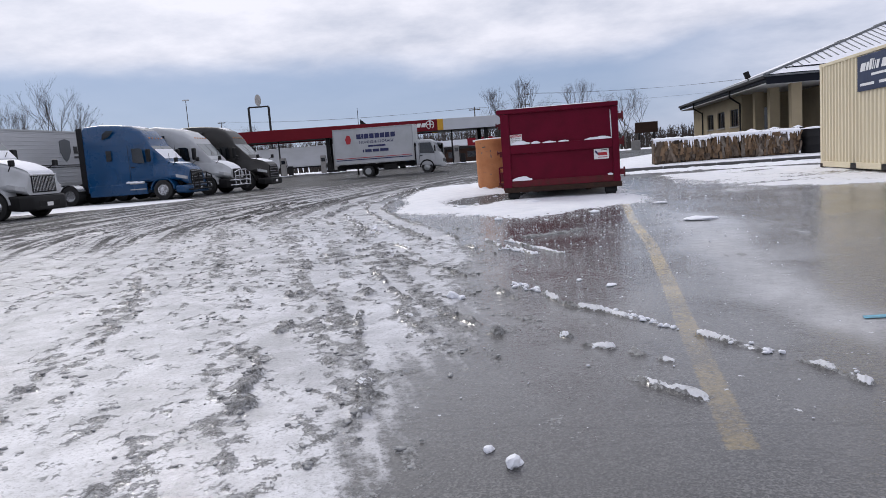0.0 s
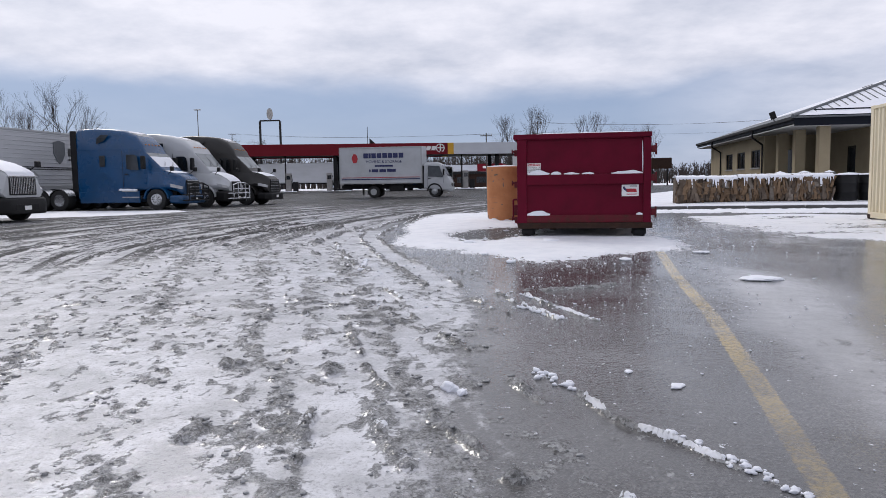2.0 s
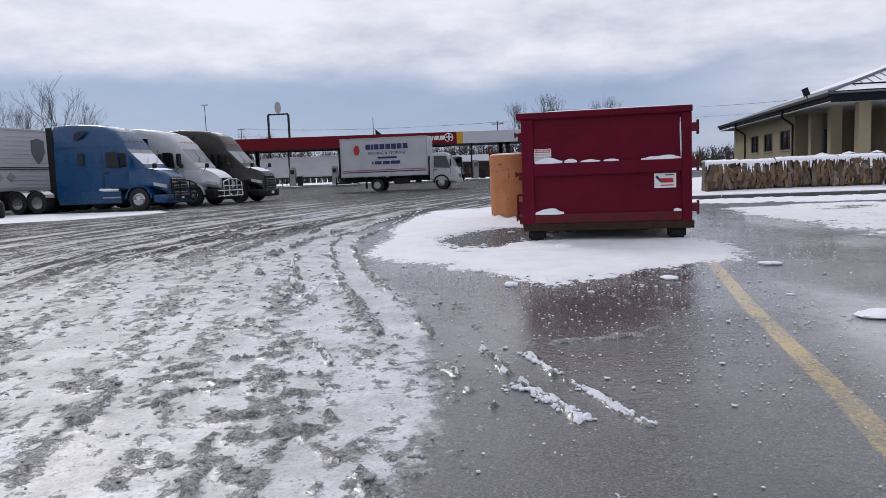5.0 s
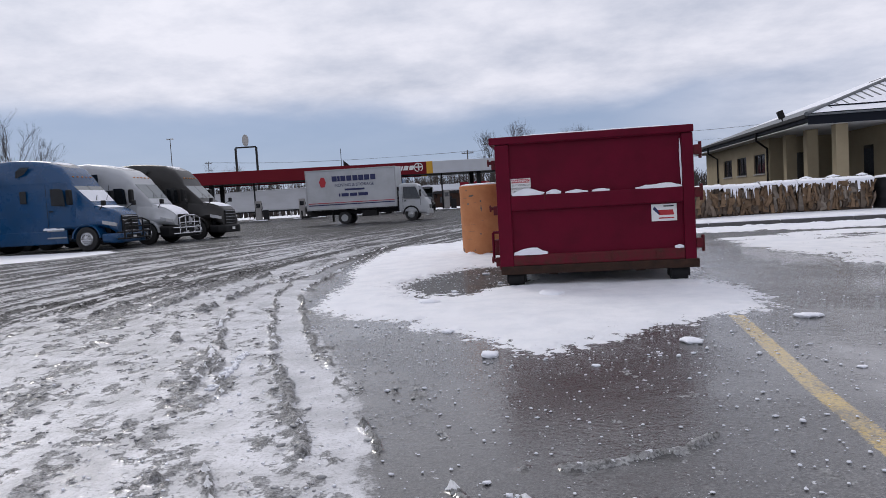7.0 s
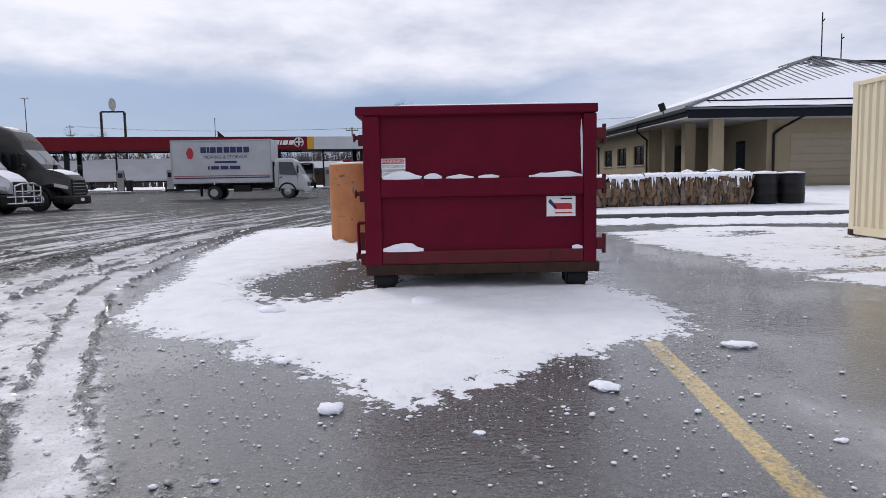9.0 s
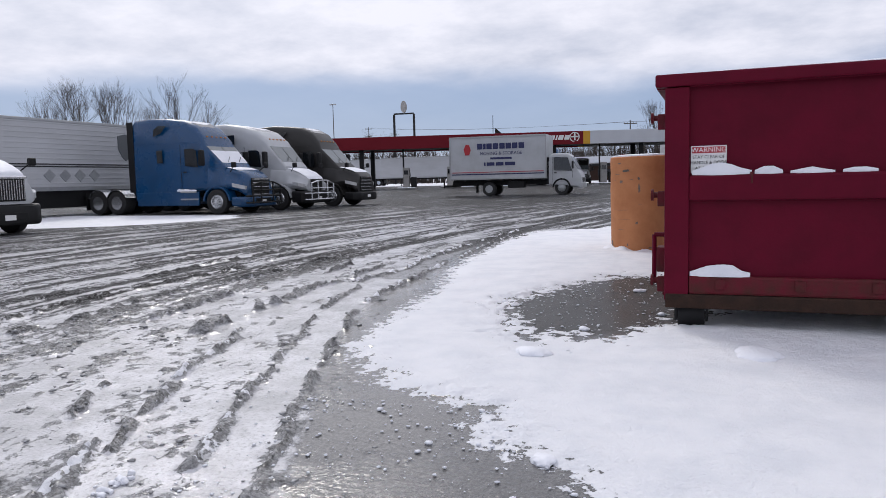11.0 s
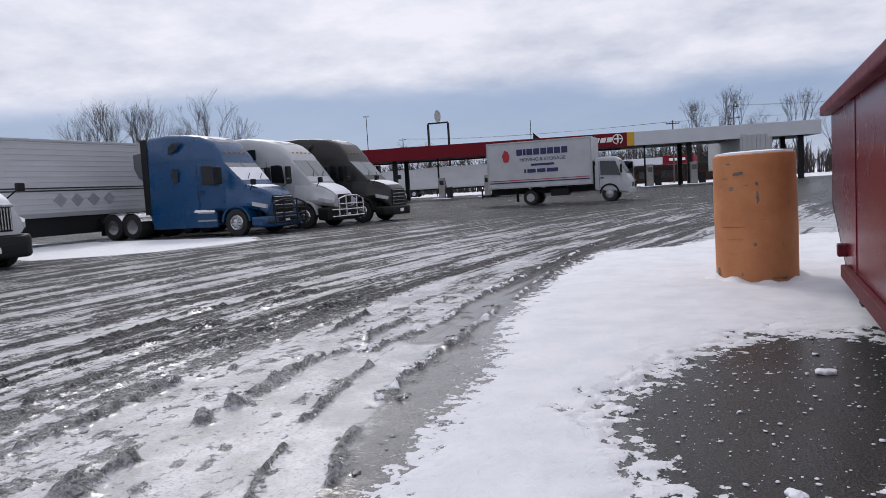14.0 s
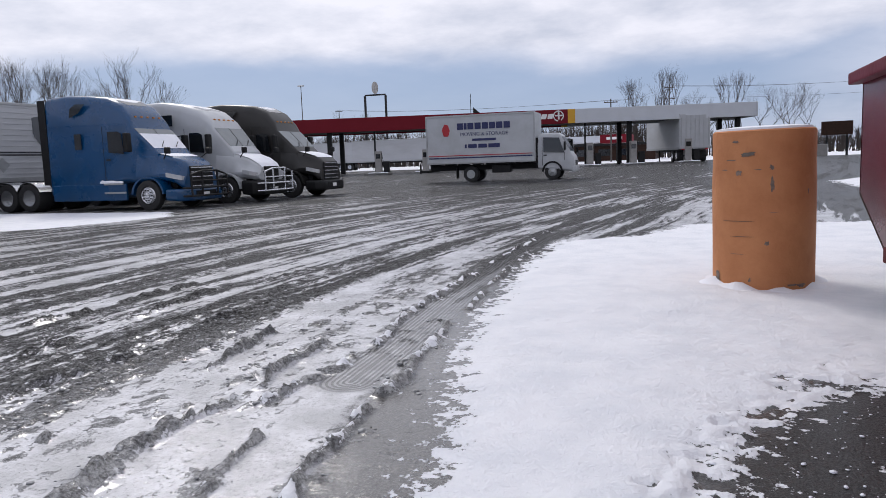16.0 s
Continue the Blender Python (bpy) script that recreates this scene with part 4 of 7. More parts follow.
def shipping_container():
    x0, y0, y1, z0, z1 = 7.03, 14.95, 21.02, gz(7, 18) + 0.03, 3.12
    C = thing("storage_container", pose(0, 0, 0), "beige corrugated steel storage container with a navy sign on its side", "container")
    bm = bmesh.new()
    n, y = 0, y0 + 0.16
    pts = []
    while y < y1 - 0.2:
        pts += [(0.0, y), (0.0, y + 0.07), (0.036, y + 0.105), (0.036, y + 0.175)]
        y += 0.21
    pts.append((0.0, y))
    lo = [bm.verts.new((x0 + 0.02 + a, b, z0 + 0.16)) for a, b in pts]
    hi = [bm.verts.new((x0 + 0.02 + a, b, z1 - 0.06)) for a, b in pts]
    for i in range(len(pts) - 1):
        bm.faces.new((lo[i], hi[i], hi[i + 1], lo[i + 1]))
    part("corrugated_side", bm, BEIGE, C)
    body = boxed(x0 + 0.075, x0 + 2.42, y0 + 0.02, y1 - 0.02, z0 + 0.14, z1 - 0.02)
    part("shell", body, BEIGE, C)
    for y in (y0, y1 - 0.16):
        part("corner_post", boxed(x0, x0 + 0.16, y, y + 0.16, z0 + 0.1, z1, 0.012), BEIGE, C)
        part("corner_casting", boxed(x0 - 0.006, x0 + 0.17, y - 0.006 if y == y0 else y - 0.01, y + 0.17, z0, z0 + 0.12, 0.012), RUST, C)
        part("corner_casting", boxed(x0 - 0.006, x0 + 0.17, y - 0.006 if y == y0 else y - 0.01, y + 0.17, z1 - 0.09, z1 + 0.015, 0.012), BEIGE, C)
    bm = boxed(x0, x0 + 0.07, y0 + 0.16, y0 + 2.0, z0 + 0.03, z0 + 0.17, 0.008)
    box(bm, x0, x0 + 0.07, y0 + 2.36, y1 - 2.36, z0 + 0.03, z0 + 0.17, 0.008)
    box(bm, x0, x0 + 0.07, y1 - 2.0, y1 - 0.16, z0 + 0.03, z0 + 0.17, 0.008)
    box(bm, x0, x0 + 0.05, y0 + 0.16, y1 - 0.16, z1 - 0.07, z1 + 0.005, 0.008)
    part("rail", bm, BEIGE, C)
    part("fork_pocket", boxed(x0 + 0.012, x0 + 0.06, y1 - 2.36, y1 - 2.0, z0 + 0.02, z0 + 0.15), DARK_STEEL, C, "dark rusty fork pocket")
    part("fork_pocket", boxed(x0 + 0.012, x0 + 0.06, y0 + 2.0, y0 + 2.36, z0 + 0.02, z0 + 0.15), DARK_STEEL, C, "dark rusty fork pocket")
    sx = x0 - 0.004
    S = part("sign_board", boxed(sx - 0.012, sx + 0.03, 16.0, 18.52, 2.23, 3.02, 0.004), NAVY, C, "navy blue sign with white emblem bars")
    q = sx - 0.014
    # emblem drawn as slanted white blocks
    ya = 18.36
    for k, w in enumerate((0.26, 0.13, 0.13, 0.05, 0.05, 0.13, 0.0, 0.26, 0.05, 0.13, 0.05)):
        if w:
            part("emblem_bar", slab(bmesh.new(), [(q, ya, 2.67), (q, ya - 0.08, 2.90 if k in (2, 3) else 2.85), (q, ya - w - 0.08, 2.90 if k in (2, 3) else 2.85), (q, ya - w, 2.67)], 0.003), WHITE_INK, S)
        ya -= w + 0.045 if w else 0.09
    part("text_bar", boxed(q - 0.003, q, 16.55, 17.75, 2.535, 2.59), WHITE_INK, S)
    part("text_bar", boxed(q - 0.003, q, 17.6, 18.36, 2.34, 2.40), WHITE_INK, S)
    part("text_bar", boxed(q - 0.003, q, 16.4, 17.35, 2.34, 2.40), WHITE_INK, S)


# ---- building with a hipped metal roof ----
def service_building():
    B = thing("service_building", pose(0, 0, 0), "single-storey cream block building with a snowy hipped metal roof", "building")
    F, SZ, RT = 0.95, 4.10, 4.62
    xw, ys, yn, xe = 11.1, 41.0, 68.0, 34.0
    px, py, pz = 22.55, 52.4, 8.4
    pn = 56.6

    def wall(x0, x1, y0, y1, z0=0.3, z1=SZ + 0.02):
        return part("wall", boxed(x0, x1, y0, y1, z0, z1), STUCCO, B)
    # west wall, pierced by three windows
    wins = [(50.9, 53.2), (54.9, 57.2), (58.6, 60.9)]
    zs = (2.15, 3.3)
    y = 50.0
    for a, b in wins + [(66.6, 66.6)]:
        wall(12.0, 12.25, y, a)
        if b > a:
            wall(12.0, 12.25, a, b, 0.3, zs[0])
            wall(12.0, 12.25, a, b, zs[1])
            Wd = part("window", boxed(12.12, 12.14, a, b, *zs), GLASS_DARK, B, "dark aluminium-framed window")
            for u0, u1, v0, v1 in ((a, b, zs[0], zs[0] + 0.06), (a, b, zs[1] - 0.06, zs[1]), (a, a + 0.06, zs[0] + 0.06, zs[1] - 0.06), (b - 0.06, b, zs[0] + 0.06, zs[1] - 0.06), ((a + b) / 2 - 0.03, (a + b) / 2 + 0.03, zs[0] + 0.06, zs[1] - 0.06)):
                part("frame", boxed(12.08, 12.12, u0, u1, v0, v1), DARK_STEEL, Wd)
            part("sill", boxed(11.94, 12.02, a - 0.05, b + 0.05, zs[0] - 0.07, zs[0] - 0.002), CONCRETE, Wd)
        y = b
    wall(12.25, 33.0, 66.4, 66.6)
    wall(32.8, 33.0, 43.0, 66.4)
    # recessed porch behind columns
    wall(12.25, 15.6, 50.0, 50.2)
    wall(15.6, 15.8, 43.0, 50.0)
    part("doorway", boxed(15.58, 15.6, 45.4, 46.5, F, 3.2), GLASS_DARK, B, "dark glazed doorway in the porch")
    part("doorway", boxed(13.2, 14.3, 49.97, 50.0, F, 3.2), GLASS_DARK, B, "dark glazed doorway in the porch")
    dx0, dx1, dz = 16.75, 20.4, 3.45
    wall(15.8, dx0, 43.0, 43.2)
    wall(dx0, dx1, 43.0, 43.2, dz)
    wall(dx1, 33.0, 43.0, 43.2)
    door = part("roller_door", boxed(dx0, dx1, 43.10, 43.14, 0.5, dz), DOORM, B, "tan roller door")
    for k in range(7):
        z = F + 0.05 + k * 0.36
        part("door_panel", boxed(dx0 + 0.04, dx1 - 0.04, 43.07, 43.10, z, z + 0.33, 0.008), DOORM, door)
    for x, y in ((12.95, 42.45), (12.6, 45.2), (12.6, 48.4)):
        part("column", boxed(x - 0.27, x + 0.27, y - 0.27, y + 0.27, 0.4, SZ, 0.015), STUCCO, B)
    part("soffit", boxed(xw + 0.05, xe - 0.05, ys + 0.05, yn - 0.05, SZ, SZ + 0.05), SOFFIT, B)
    part("fascia", boxed(xw, xe, ys, ys + 0.05, SZ - 0.04, RT - 0.06), FASCIA, B)
    part("fascia", boxed(xw, xw + 0.05, ys + 0.05, yn, SZ + 0.10, RT - 0.16), FASCIA, B)
    part("gutter", boxed(xw - 0.13, xw - 0.003, ys, yn, RT - 0.26, RT - 0.08, 0.03), DARK_STEEL, B)
    for y in (50.2, 62.5):
        part("downspout", tube(bmesh.new(), [(xw - 0.06, y - 1.2, RT - 0.2), (xw - 0.04, y - 1.1, SZ - 0.15), (11.93, y, 3.55), (11.93, y, 0.6)], 0.055), DARK_STEEL, B)
    part("downspout", tube(bmesh.new(), [(16.4, ys + 0.1, SZ), (16.3, 42.9, 3.7), (15.9, 42.9, 3.4), (15.9, 42.9, 0.8)], 0.06), DARK_STEEL, B)
    # roof planes
    a, b, c, d = (xw - 0.1, ys - 0.1, RT - 0.12), (xe + 0.1, ys - 0.1, RT - 0.12), (xe + 0.1, yn + 0.1, RT - 0.12), (xw - 0.1, yn + 0.1, RT - 0.12)
    p, q = (px, py, pz), (px, pn, pz)
    rf = bmesh.new()
    for pts in ((a, b, p), (b, c, q, p), (c, d, q), (d, a, p, q)):
        slab(rf, pts, 0.06)
    roof = part("roof", rf, ROOF_METAL, B, "dark ribbed metal roof")
    # snow on the south slope, thin, with ribs breaking through near the ridge
    def south(u, v, h):
        """u along the eave 0..1, v up the slope 0..1."""
        lo, hi = Vector(a).lerp(Vector(b), u), Vector(p)
        return lo.lerp(hi, v) + Vector((0, -0.3, 0.95)) * h
    def slope(x, v, h):
        z = RT - 0.12 + (pz - RT + 0.12) * v
        return (x, ys - 0.1 + (py - ys + 0.1) * v, z + h)
    sn = bmesh.new()
    nv, nu = 14, 60
    grid = []
    for j in range(nv + 1):
        v = 0.012 + 0.90 * j / nv
        xl, xr = xw - 0.1 + (px - xw + 0.1) * v + 0.12, xe + 0.1 - (xe + 0.1 - px) * v - 0.12
        row = []
        for i in range(nu + 1):
            x = xl + (xr - xl) * i / nu
            h = 0.035 + 0.02 * noise.noise(Vector((x * 0.9, v * 6, 0))) - (0.05 if v > 0.72 and noise.noise(Vector((x * 1.3, v * 2.0, 7))) > 0.0 else 0)
            row.append(sn.verts.new(slope(x, v, h)))
        grid.append(row)
    for r0, r1 in zip(grid, grid[1:]):
        for i in range(nu):
            sn.faces.new((r0[i], r0[i + 1], r1[i + 1], r1[i]))
    part("snow_cover", sn, SNOW, roof, "thin snow on the metal roof", smooth=True)
    for k in range(48):
        x = xw + 0.3 + k * 0.47
        vmax = min((x - xw) / (px - xw), (xe - x) / (xe - px), 0.985)
        if vmax > 0.1:
            v0 = vmax * 0.62
            part("roof_rib", cyl(bmesh.new(), slope(x, v0, 0.02), slope(x, vmax, 0.03), 0.045, seg=5), ROOF_METAL, roof)
    for s0, s1 in ((a, p), (b, p), (p, q)):
        part("ridge_cap", cyl(bmesh.new(), Vector(s0) + Vector((0, 0, 0.03)), Vector(s1) + Vector((0, 0, 0.03)), 0.10, seg=8), ROOF_METAL, roof)
    part("snow_guard", cyl(bmesh.new(), slope(xw + 1.2, 0.09, 0.07), slope(xe - 1.2, 0.09, 0.07), 0.035, seg=6), FASCIA, roof)
    # west slope snow
    wsn = slab(bmesh.new(), [Vector(d).lerp(Vector(q), 0.30) + Vector((0.0, 0.2, 0.03)), Vector(a).lerp(Vector(p), 0.30) + Vector((0.0, 0.4, 0.03)), Vector(p) + Vector((-1.5, -0.6, -0.42)), Vector(q) + Vector((-1.5, 0.6, -0.42))], 0.03)
    part("snow_cover", wsn, SNOW, roof, "thin snow on the metal roof")
    for x, y, z, sx, sz in ((16.6, 51.5, 5.75, 0.6, 0.35), (19.6, 53.6, 6.95, 0.5, 0.4), (26.8, 53.4, 7.5, 1.5, 0.75)):
        part("roof_unit", boxed(x - sx, x + sx, y - 0.8, y + 0.8, z - 0.8, z + sz, 0.04), DARK_STEEL, B, "grey rooftop air unit")
    for x, y, h in ((23.2, 52.6, 2.7), (24.9, 53.5, 1.6)):
        bm = cyl(bmesh.new(), (x, y, 7.6), (x, y, pz + h), 0.035, seg=6)
        cyl(bm, (x, y, pz + h * 0.8), (x + 0.16, y, pz + h * 0.86), 0.04, seg=6)
        part("aerial", bm, DARK_STEEL, B)
    L = part("floodlight", tube(bmesh.new(), [(11.05, 44.3, RT - 0.2), (10.98, 44.3, RT + 0.15)], 0.03), DARK_STEEL, B, "black floodlight on the eave")
    part("lamp_head", boxed(-0.14, 0.14, -0.12, 0.12, -0.2, 0.2, 0.04, pose(10.95, 44.3, RT + 0.25, 0, -20, 0)), PLASTIC_BLACK, L)


# ---- kerb, bales and barrels ----
def kerb_and_bales():
    rnd = random.Random(11)
    K = thing("kerb", pose(0, 0, 0), "dark wet concrete kerb with snow along its top", "kerb", kind="structure")
    x = 1.9
    pad = gz(5, 27.0)
    while x < 13.4:
        L = 1.8
        z = gz(x + 0.9, 26.5)
        part("kerb_stone", boxed(x, x + L - 0.03, 26.4, 26.62, z - 0.05, z + 0.14, 0.02), KERB, K)
        x += L
    part("snow_strip", snow_bank([(1.9, 26.62, gz(2, 26.6) + 0.10), (13.2, 26.62, gz(13, 26.6) + 0.10)], 0.34, 0.09, 33), SNOW, K, "snow along the kerb", smooth=True)
    part("snow_strip", snow_bank([(2.6, 26.2, gz(3, 26.2)), (13.2, 26.0, gz(13, 26.0))], 0.5, 0.06, 34), SNOW, K, "snow along the kerb", smooth=True)
    for k in range(5):
        xa = 3.95 + k * 1.13
        base = gz(xa, 31) - 0.02
        h = 1.55 + rnd.uniform(-0.04, 0.06) - base
        Bq = thing("cardboard_bale", pose(xa + 0.55, 31.3, base), "bale of crushed brown cardboard under dripping snow", "bale", "row of cardboard bales")
        bm = boxed(-0.53, 0.53, -0.42, 0.42, 0.02, h - 0.04, 0.05)
        bmesh.ops.subdivide_edges(bm, edges=bm.edges, cuts=3, use_grid_fill=True)
        for v in bm.verts:
            v.co += Vector((noise.noise(v.co * 3 + Vector((k, 0, 0))), noise.noise(v.co * 3 + Vector((0, k, 0))), 0)) * 0.035
        part("core", bm, CARD, Bq)
        # crushed sheets pressed into the front, leaning every way
        for row, (zlo, zhi, count) in enumerate(((0.0, 0.62, 15), (0.25, 0.95, 15), (0.5, 1.0, 9))):
            for c in range(count):
                xs = -0.56 + 1.06 * (c + rnd.uniform(-0.3, 0.3)) / count
                w = rnd.uniform(0.05, 0.20)
                zb, zt = h * (zlo + rnd.uniform(0.0, 0.12)) + 0.02, h * zhi * rnd.uniform(0.80, 0.99)
                lean = rnd.uniform(-0.16, 0.16)
                y = -0.43 - rnd.uniform(0.0, 0.11)
                b2 = bmesh.new()
                lo = []
                for i in range(5):
                    f = i / 4
                    dxx, dyy = rnd.uniform(-0.02, 0.02), rnd.uniform(-0.035, 0.035)
                    ww = w * rnd.uniform(0.7, 1.15)
                    zz = zb + (zt - zb) * f
                    lo.append([b2.verts.new((xs + lean * f + dxx, y + dyy, zz)), b2.verts.new((xs + ww + lean * f + dxx, y + dyy + rnd.uniform(-0.03, 0.05), zz + rnd.uniform(-0.04, 0.04))), b2.verts.new((xs + ww + lean * f + dxx, y + 0.12, zz)), b2.verts.new((xs + lean * f + dxx, y + 0.12, zz))])
                for r0, r1 in zip(lo, lo[1:]):
                    for i in range(4):
                        b2.faces.new((r0[i], r0[(i + 1) % 4], r1[(i + 1) % 4], r1[i]))
                b2.faces.new(lo[-1])
                part("cardboard_sheet", b2, rnd.choice((CARD, CARD, CARD_TAN, CARD_TAN, CARD_TAN, CARD_PALE)), Bq)
        # snow on the top, with drips down the front
        b3 = bmesh.new()
        n = 34
        rows = []
        for i in range(n + 1):
            xx = -0.56 + 1.12 * i / n
            drip = rnd.choice((0.02, 0.03, 0.05, 0.08, 0.12, 0.2, 0.4)) * rnd.uniform(0.5, 1)
            rows.append([b3.verts.new((xx, 0.42, h - 0.03)), b3.verts.new((xx, 0.1, h + 0.03 + rnd.uniform(0, 0.03))), b3.verts.new((xx, -0.3, h + 0.04 + rnd.uniform(-0.02, 0.03))), b3.verts.new((xx, -0.50, h - 0.01)), b3.verts.new((xx, -0.535, h - 0.06)), b3.verts.new((xx + rnd.uniform(-0.02, 0.02), -0.53, h - 0.06 - drip))])
        for r0, r1 in zip(rows, rows[1:]):
            for i in range(5):
                b3.faces.new((r0[i], r1[i], r1[i + 1], r0[i + 1]))
        part("snow_cap", b3, SNOW, Bq, "melting snow", smooth=True)
        for w in (-0.3, 0.0, 0.3):
            part("bale_wire", tube(bmesh.new(), [(w, -0.49, 0.05), (w, -0.52, h * 0.5), (w, -0.50, h - 0.05)], 0.006, 5), DARK_STEEL, Bq)
    for x, y, w in ((10.12, 31.2, 0.42), (10.55, 32.1, 0.42), (11.02, 31.25, 0.43)):
        base = gz(x, y) - 0.01
        h = 0.96
        T = thing("plastic_barrel", pose(x, y, base), "black plastic barrel with snow on its lid", "barrel", "black barrels beside the bales")
        prof = [(w * 0.9, 0), (w * 0.96, 0.03), (w * 0.97, h * 0.3), (w, h * 0.32), (w, h * 0.36), (w * 0.97, h * 0.38), (w * 0.97, h * 0.64), (w, h * 0.66), (w, h * 0.70), (w * 0.97, h * 0.72), (w * 0.96, h - 0.04), (w * 0.99, h - 0.03), (w * 0.99, h), (0.001, h)]
        part("body", lathe(bmesh.new(), prof, 24), PLASTIC_BLACK, T, smooth=True)
        part("snow_cap", lathe(bmesh.new(), [(w * 0.95, h + 0.001), (w * 0.9, h + 0.04), (0.001, h + 0.07)], 20), SNOW, T, "cap of snow", smooth=True)
    for x, y, r in ((8.3, 33.0, 0.30), (9.3, 33.3, 0.33), (10.3, 33.5, 0.28)):
        base = gz(x, y) - 0.14
        T = thing("waste_bin", pose(x, y, base), "dark domed waste bin with a rounded snow cap", "bin", "bins behind the bales")
        part("body", lathe(bmesh.new(), [(r * 0.9, 0), (r, 0.1), (r, 0.95), (r * 1.05, 0.97), (r * 0.8, 1.14), (0.001, 1.18)], 20), PLASTIC_BLACK, T, smooth=True)
        part("snow_cap", lathe(bmesh.new(), [(r * 0.78, 1.13), (r * 0.6, 1.17), (0.001, 1.23)], 18), SNOW, T, "cap of snow", smooth=True)


roll_off()
drum()
shipping_container()
service_building()
kerb_and_bales()


# ---- vehicles; x runs forward from the front axle, z up from the ground ----
def wheel(parent, x, y, r=0.51, w=0.30, dual=False, side=-1, rim_mat=None):
    """side: -1 when the outer face looks towards -y."""
    wd = w * (2.1 if dual else 1)
    y_in = y - side * wd
    m = pose(x, y, r, -90 if side > 0 else 90, 0, 0)
    prof = [(r * 0.58, -wd), (r * 0.9, -wd), (r, -wd + 0.05), (r, -0.05), (r * 0.97, -0.015), (r * 0.86, 0.0), (r * 0.62, -0.015), (r * 0.58, -0.05)]
    bm = lathe(bmesh.new(), prof, 28, m)
    T = part("wheel", bm, RUBBER, parent, "black rubber tyre on an alloy rim", smooth=True)
    if dual:
        prof = [(r * 0.56, -0.012), (r * 0.53, -0.05), (r * 0.44, -0.17), (r * 0.20, -0.19), (r * 0.20, -0.08), (r * 0.15, -0.06), (0.001, -0.06)]
    else:
        prof = [(r * 0.575, -0.03), (r * 0.54, -0.01), (r * 0.48, -0.03), (r * 0.44, 0.02), (r * 0.22, 0.035), (r * 0.20, 0.07), (r * 0.1, 0.09), (0.001, 0.09)]
    part("rim", lathe(bmesh.new(), prof, 24, m), rim_mat or CHROME, T, smooth=True)
    if not dual and r > 0.45:
        for k in range(10):
            a = 2 * math.pi * k / 10
            c = m @ Vector((r * 0.345 * math.cos(a), r * 0.345 * math.sin(a), 0.033))
            d = (m.to_3x3() @ Vector((0, 0, 1))) * 0.015
            part("hand_hole", cyl(bmesh.new(), c - d, c + d, 0.028, seg=6), DARK_STEEL, T)
    return T


def snow_sheet(fn, nu, nv, thick, seed, keep=None):
    """A thin uneven blanket over a surface fn(u, v) -> point."""
    bm = bmesh.new()
    g = []
    for j in range(nv + 1):
        row = []
        for i in range(nu + 1):
            u, v = i / nu, j / nv
            p = Vector(fn(u, v))
            k = min(u, 1 - u, v, 1 - v) * 6
            h = thick * min(1, 0.15 + k) * (0.8 + 0.5 * noise.noise(p * 1.7 + Vector((seed, 0, 0))))
            row.append(bm.verts.new(p + Vector((0, 0, h))))
        g.append(row)
    for a, b in zip(g, g[1:]):
        for i in range(nu):
            bm.faces.new((a[i], a[i + 1], b[i + 1], b[i]))
    bmesh.ops.recalc_face_normals(bm, faces=bm.faces)
    return bm


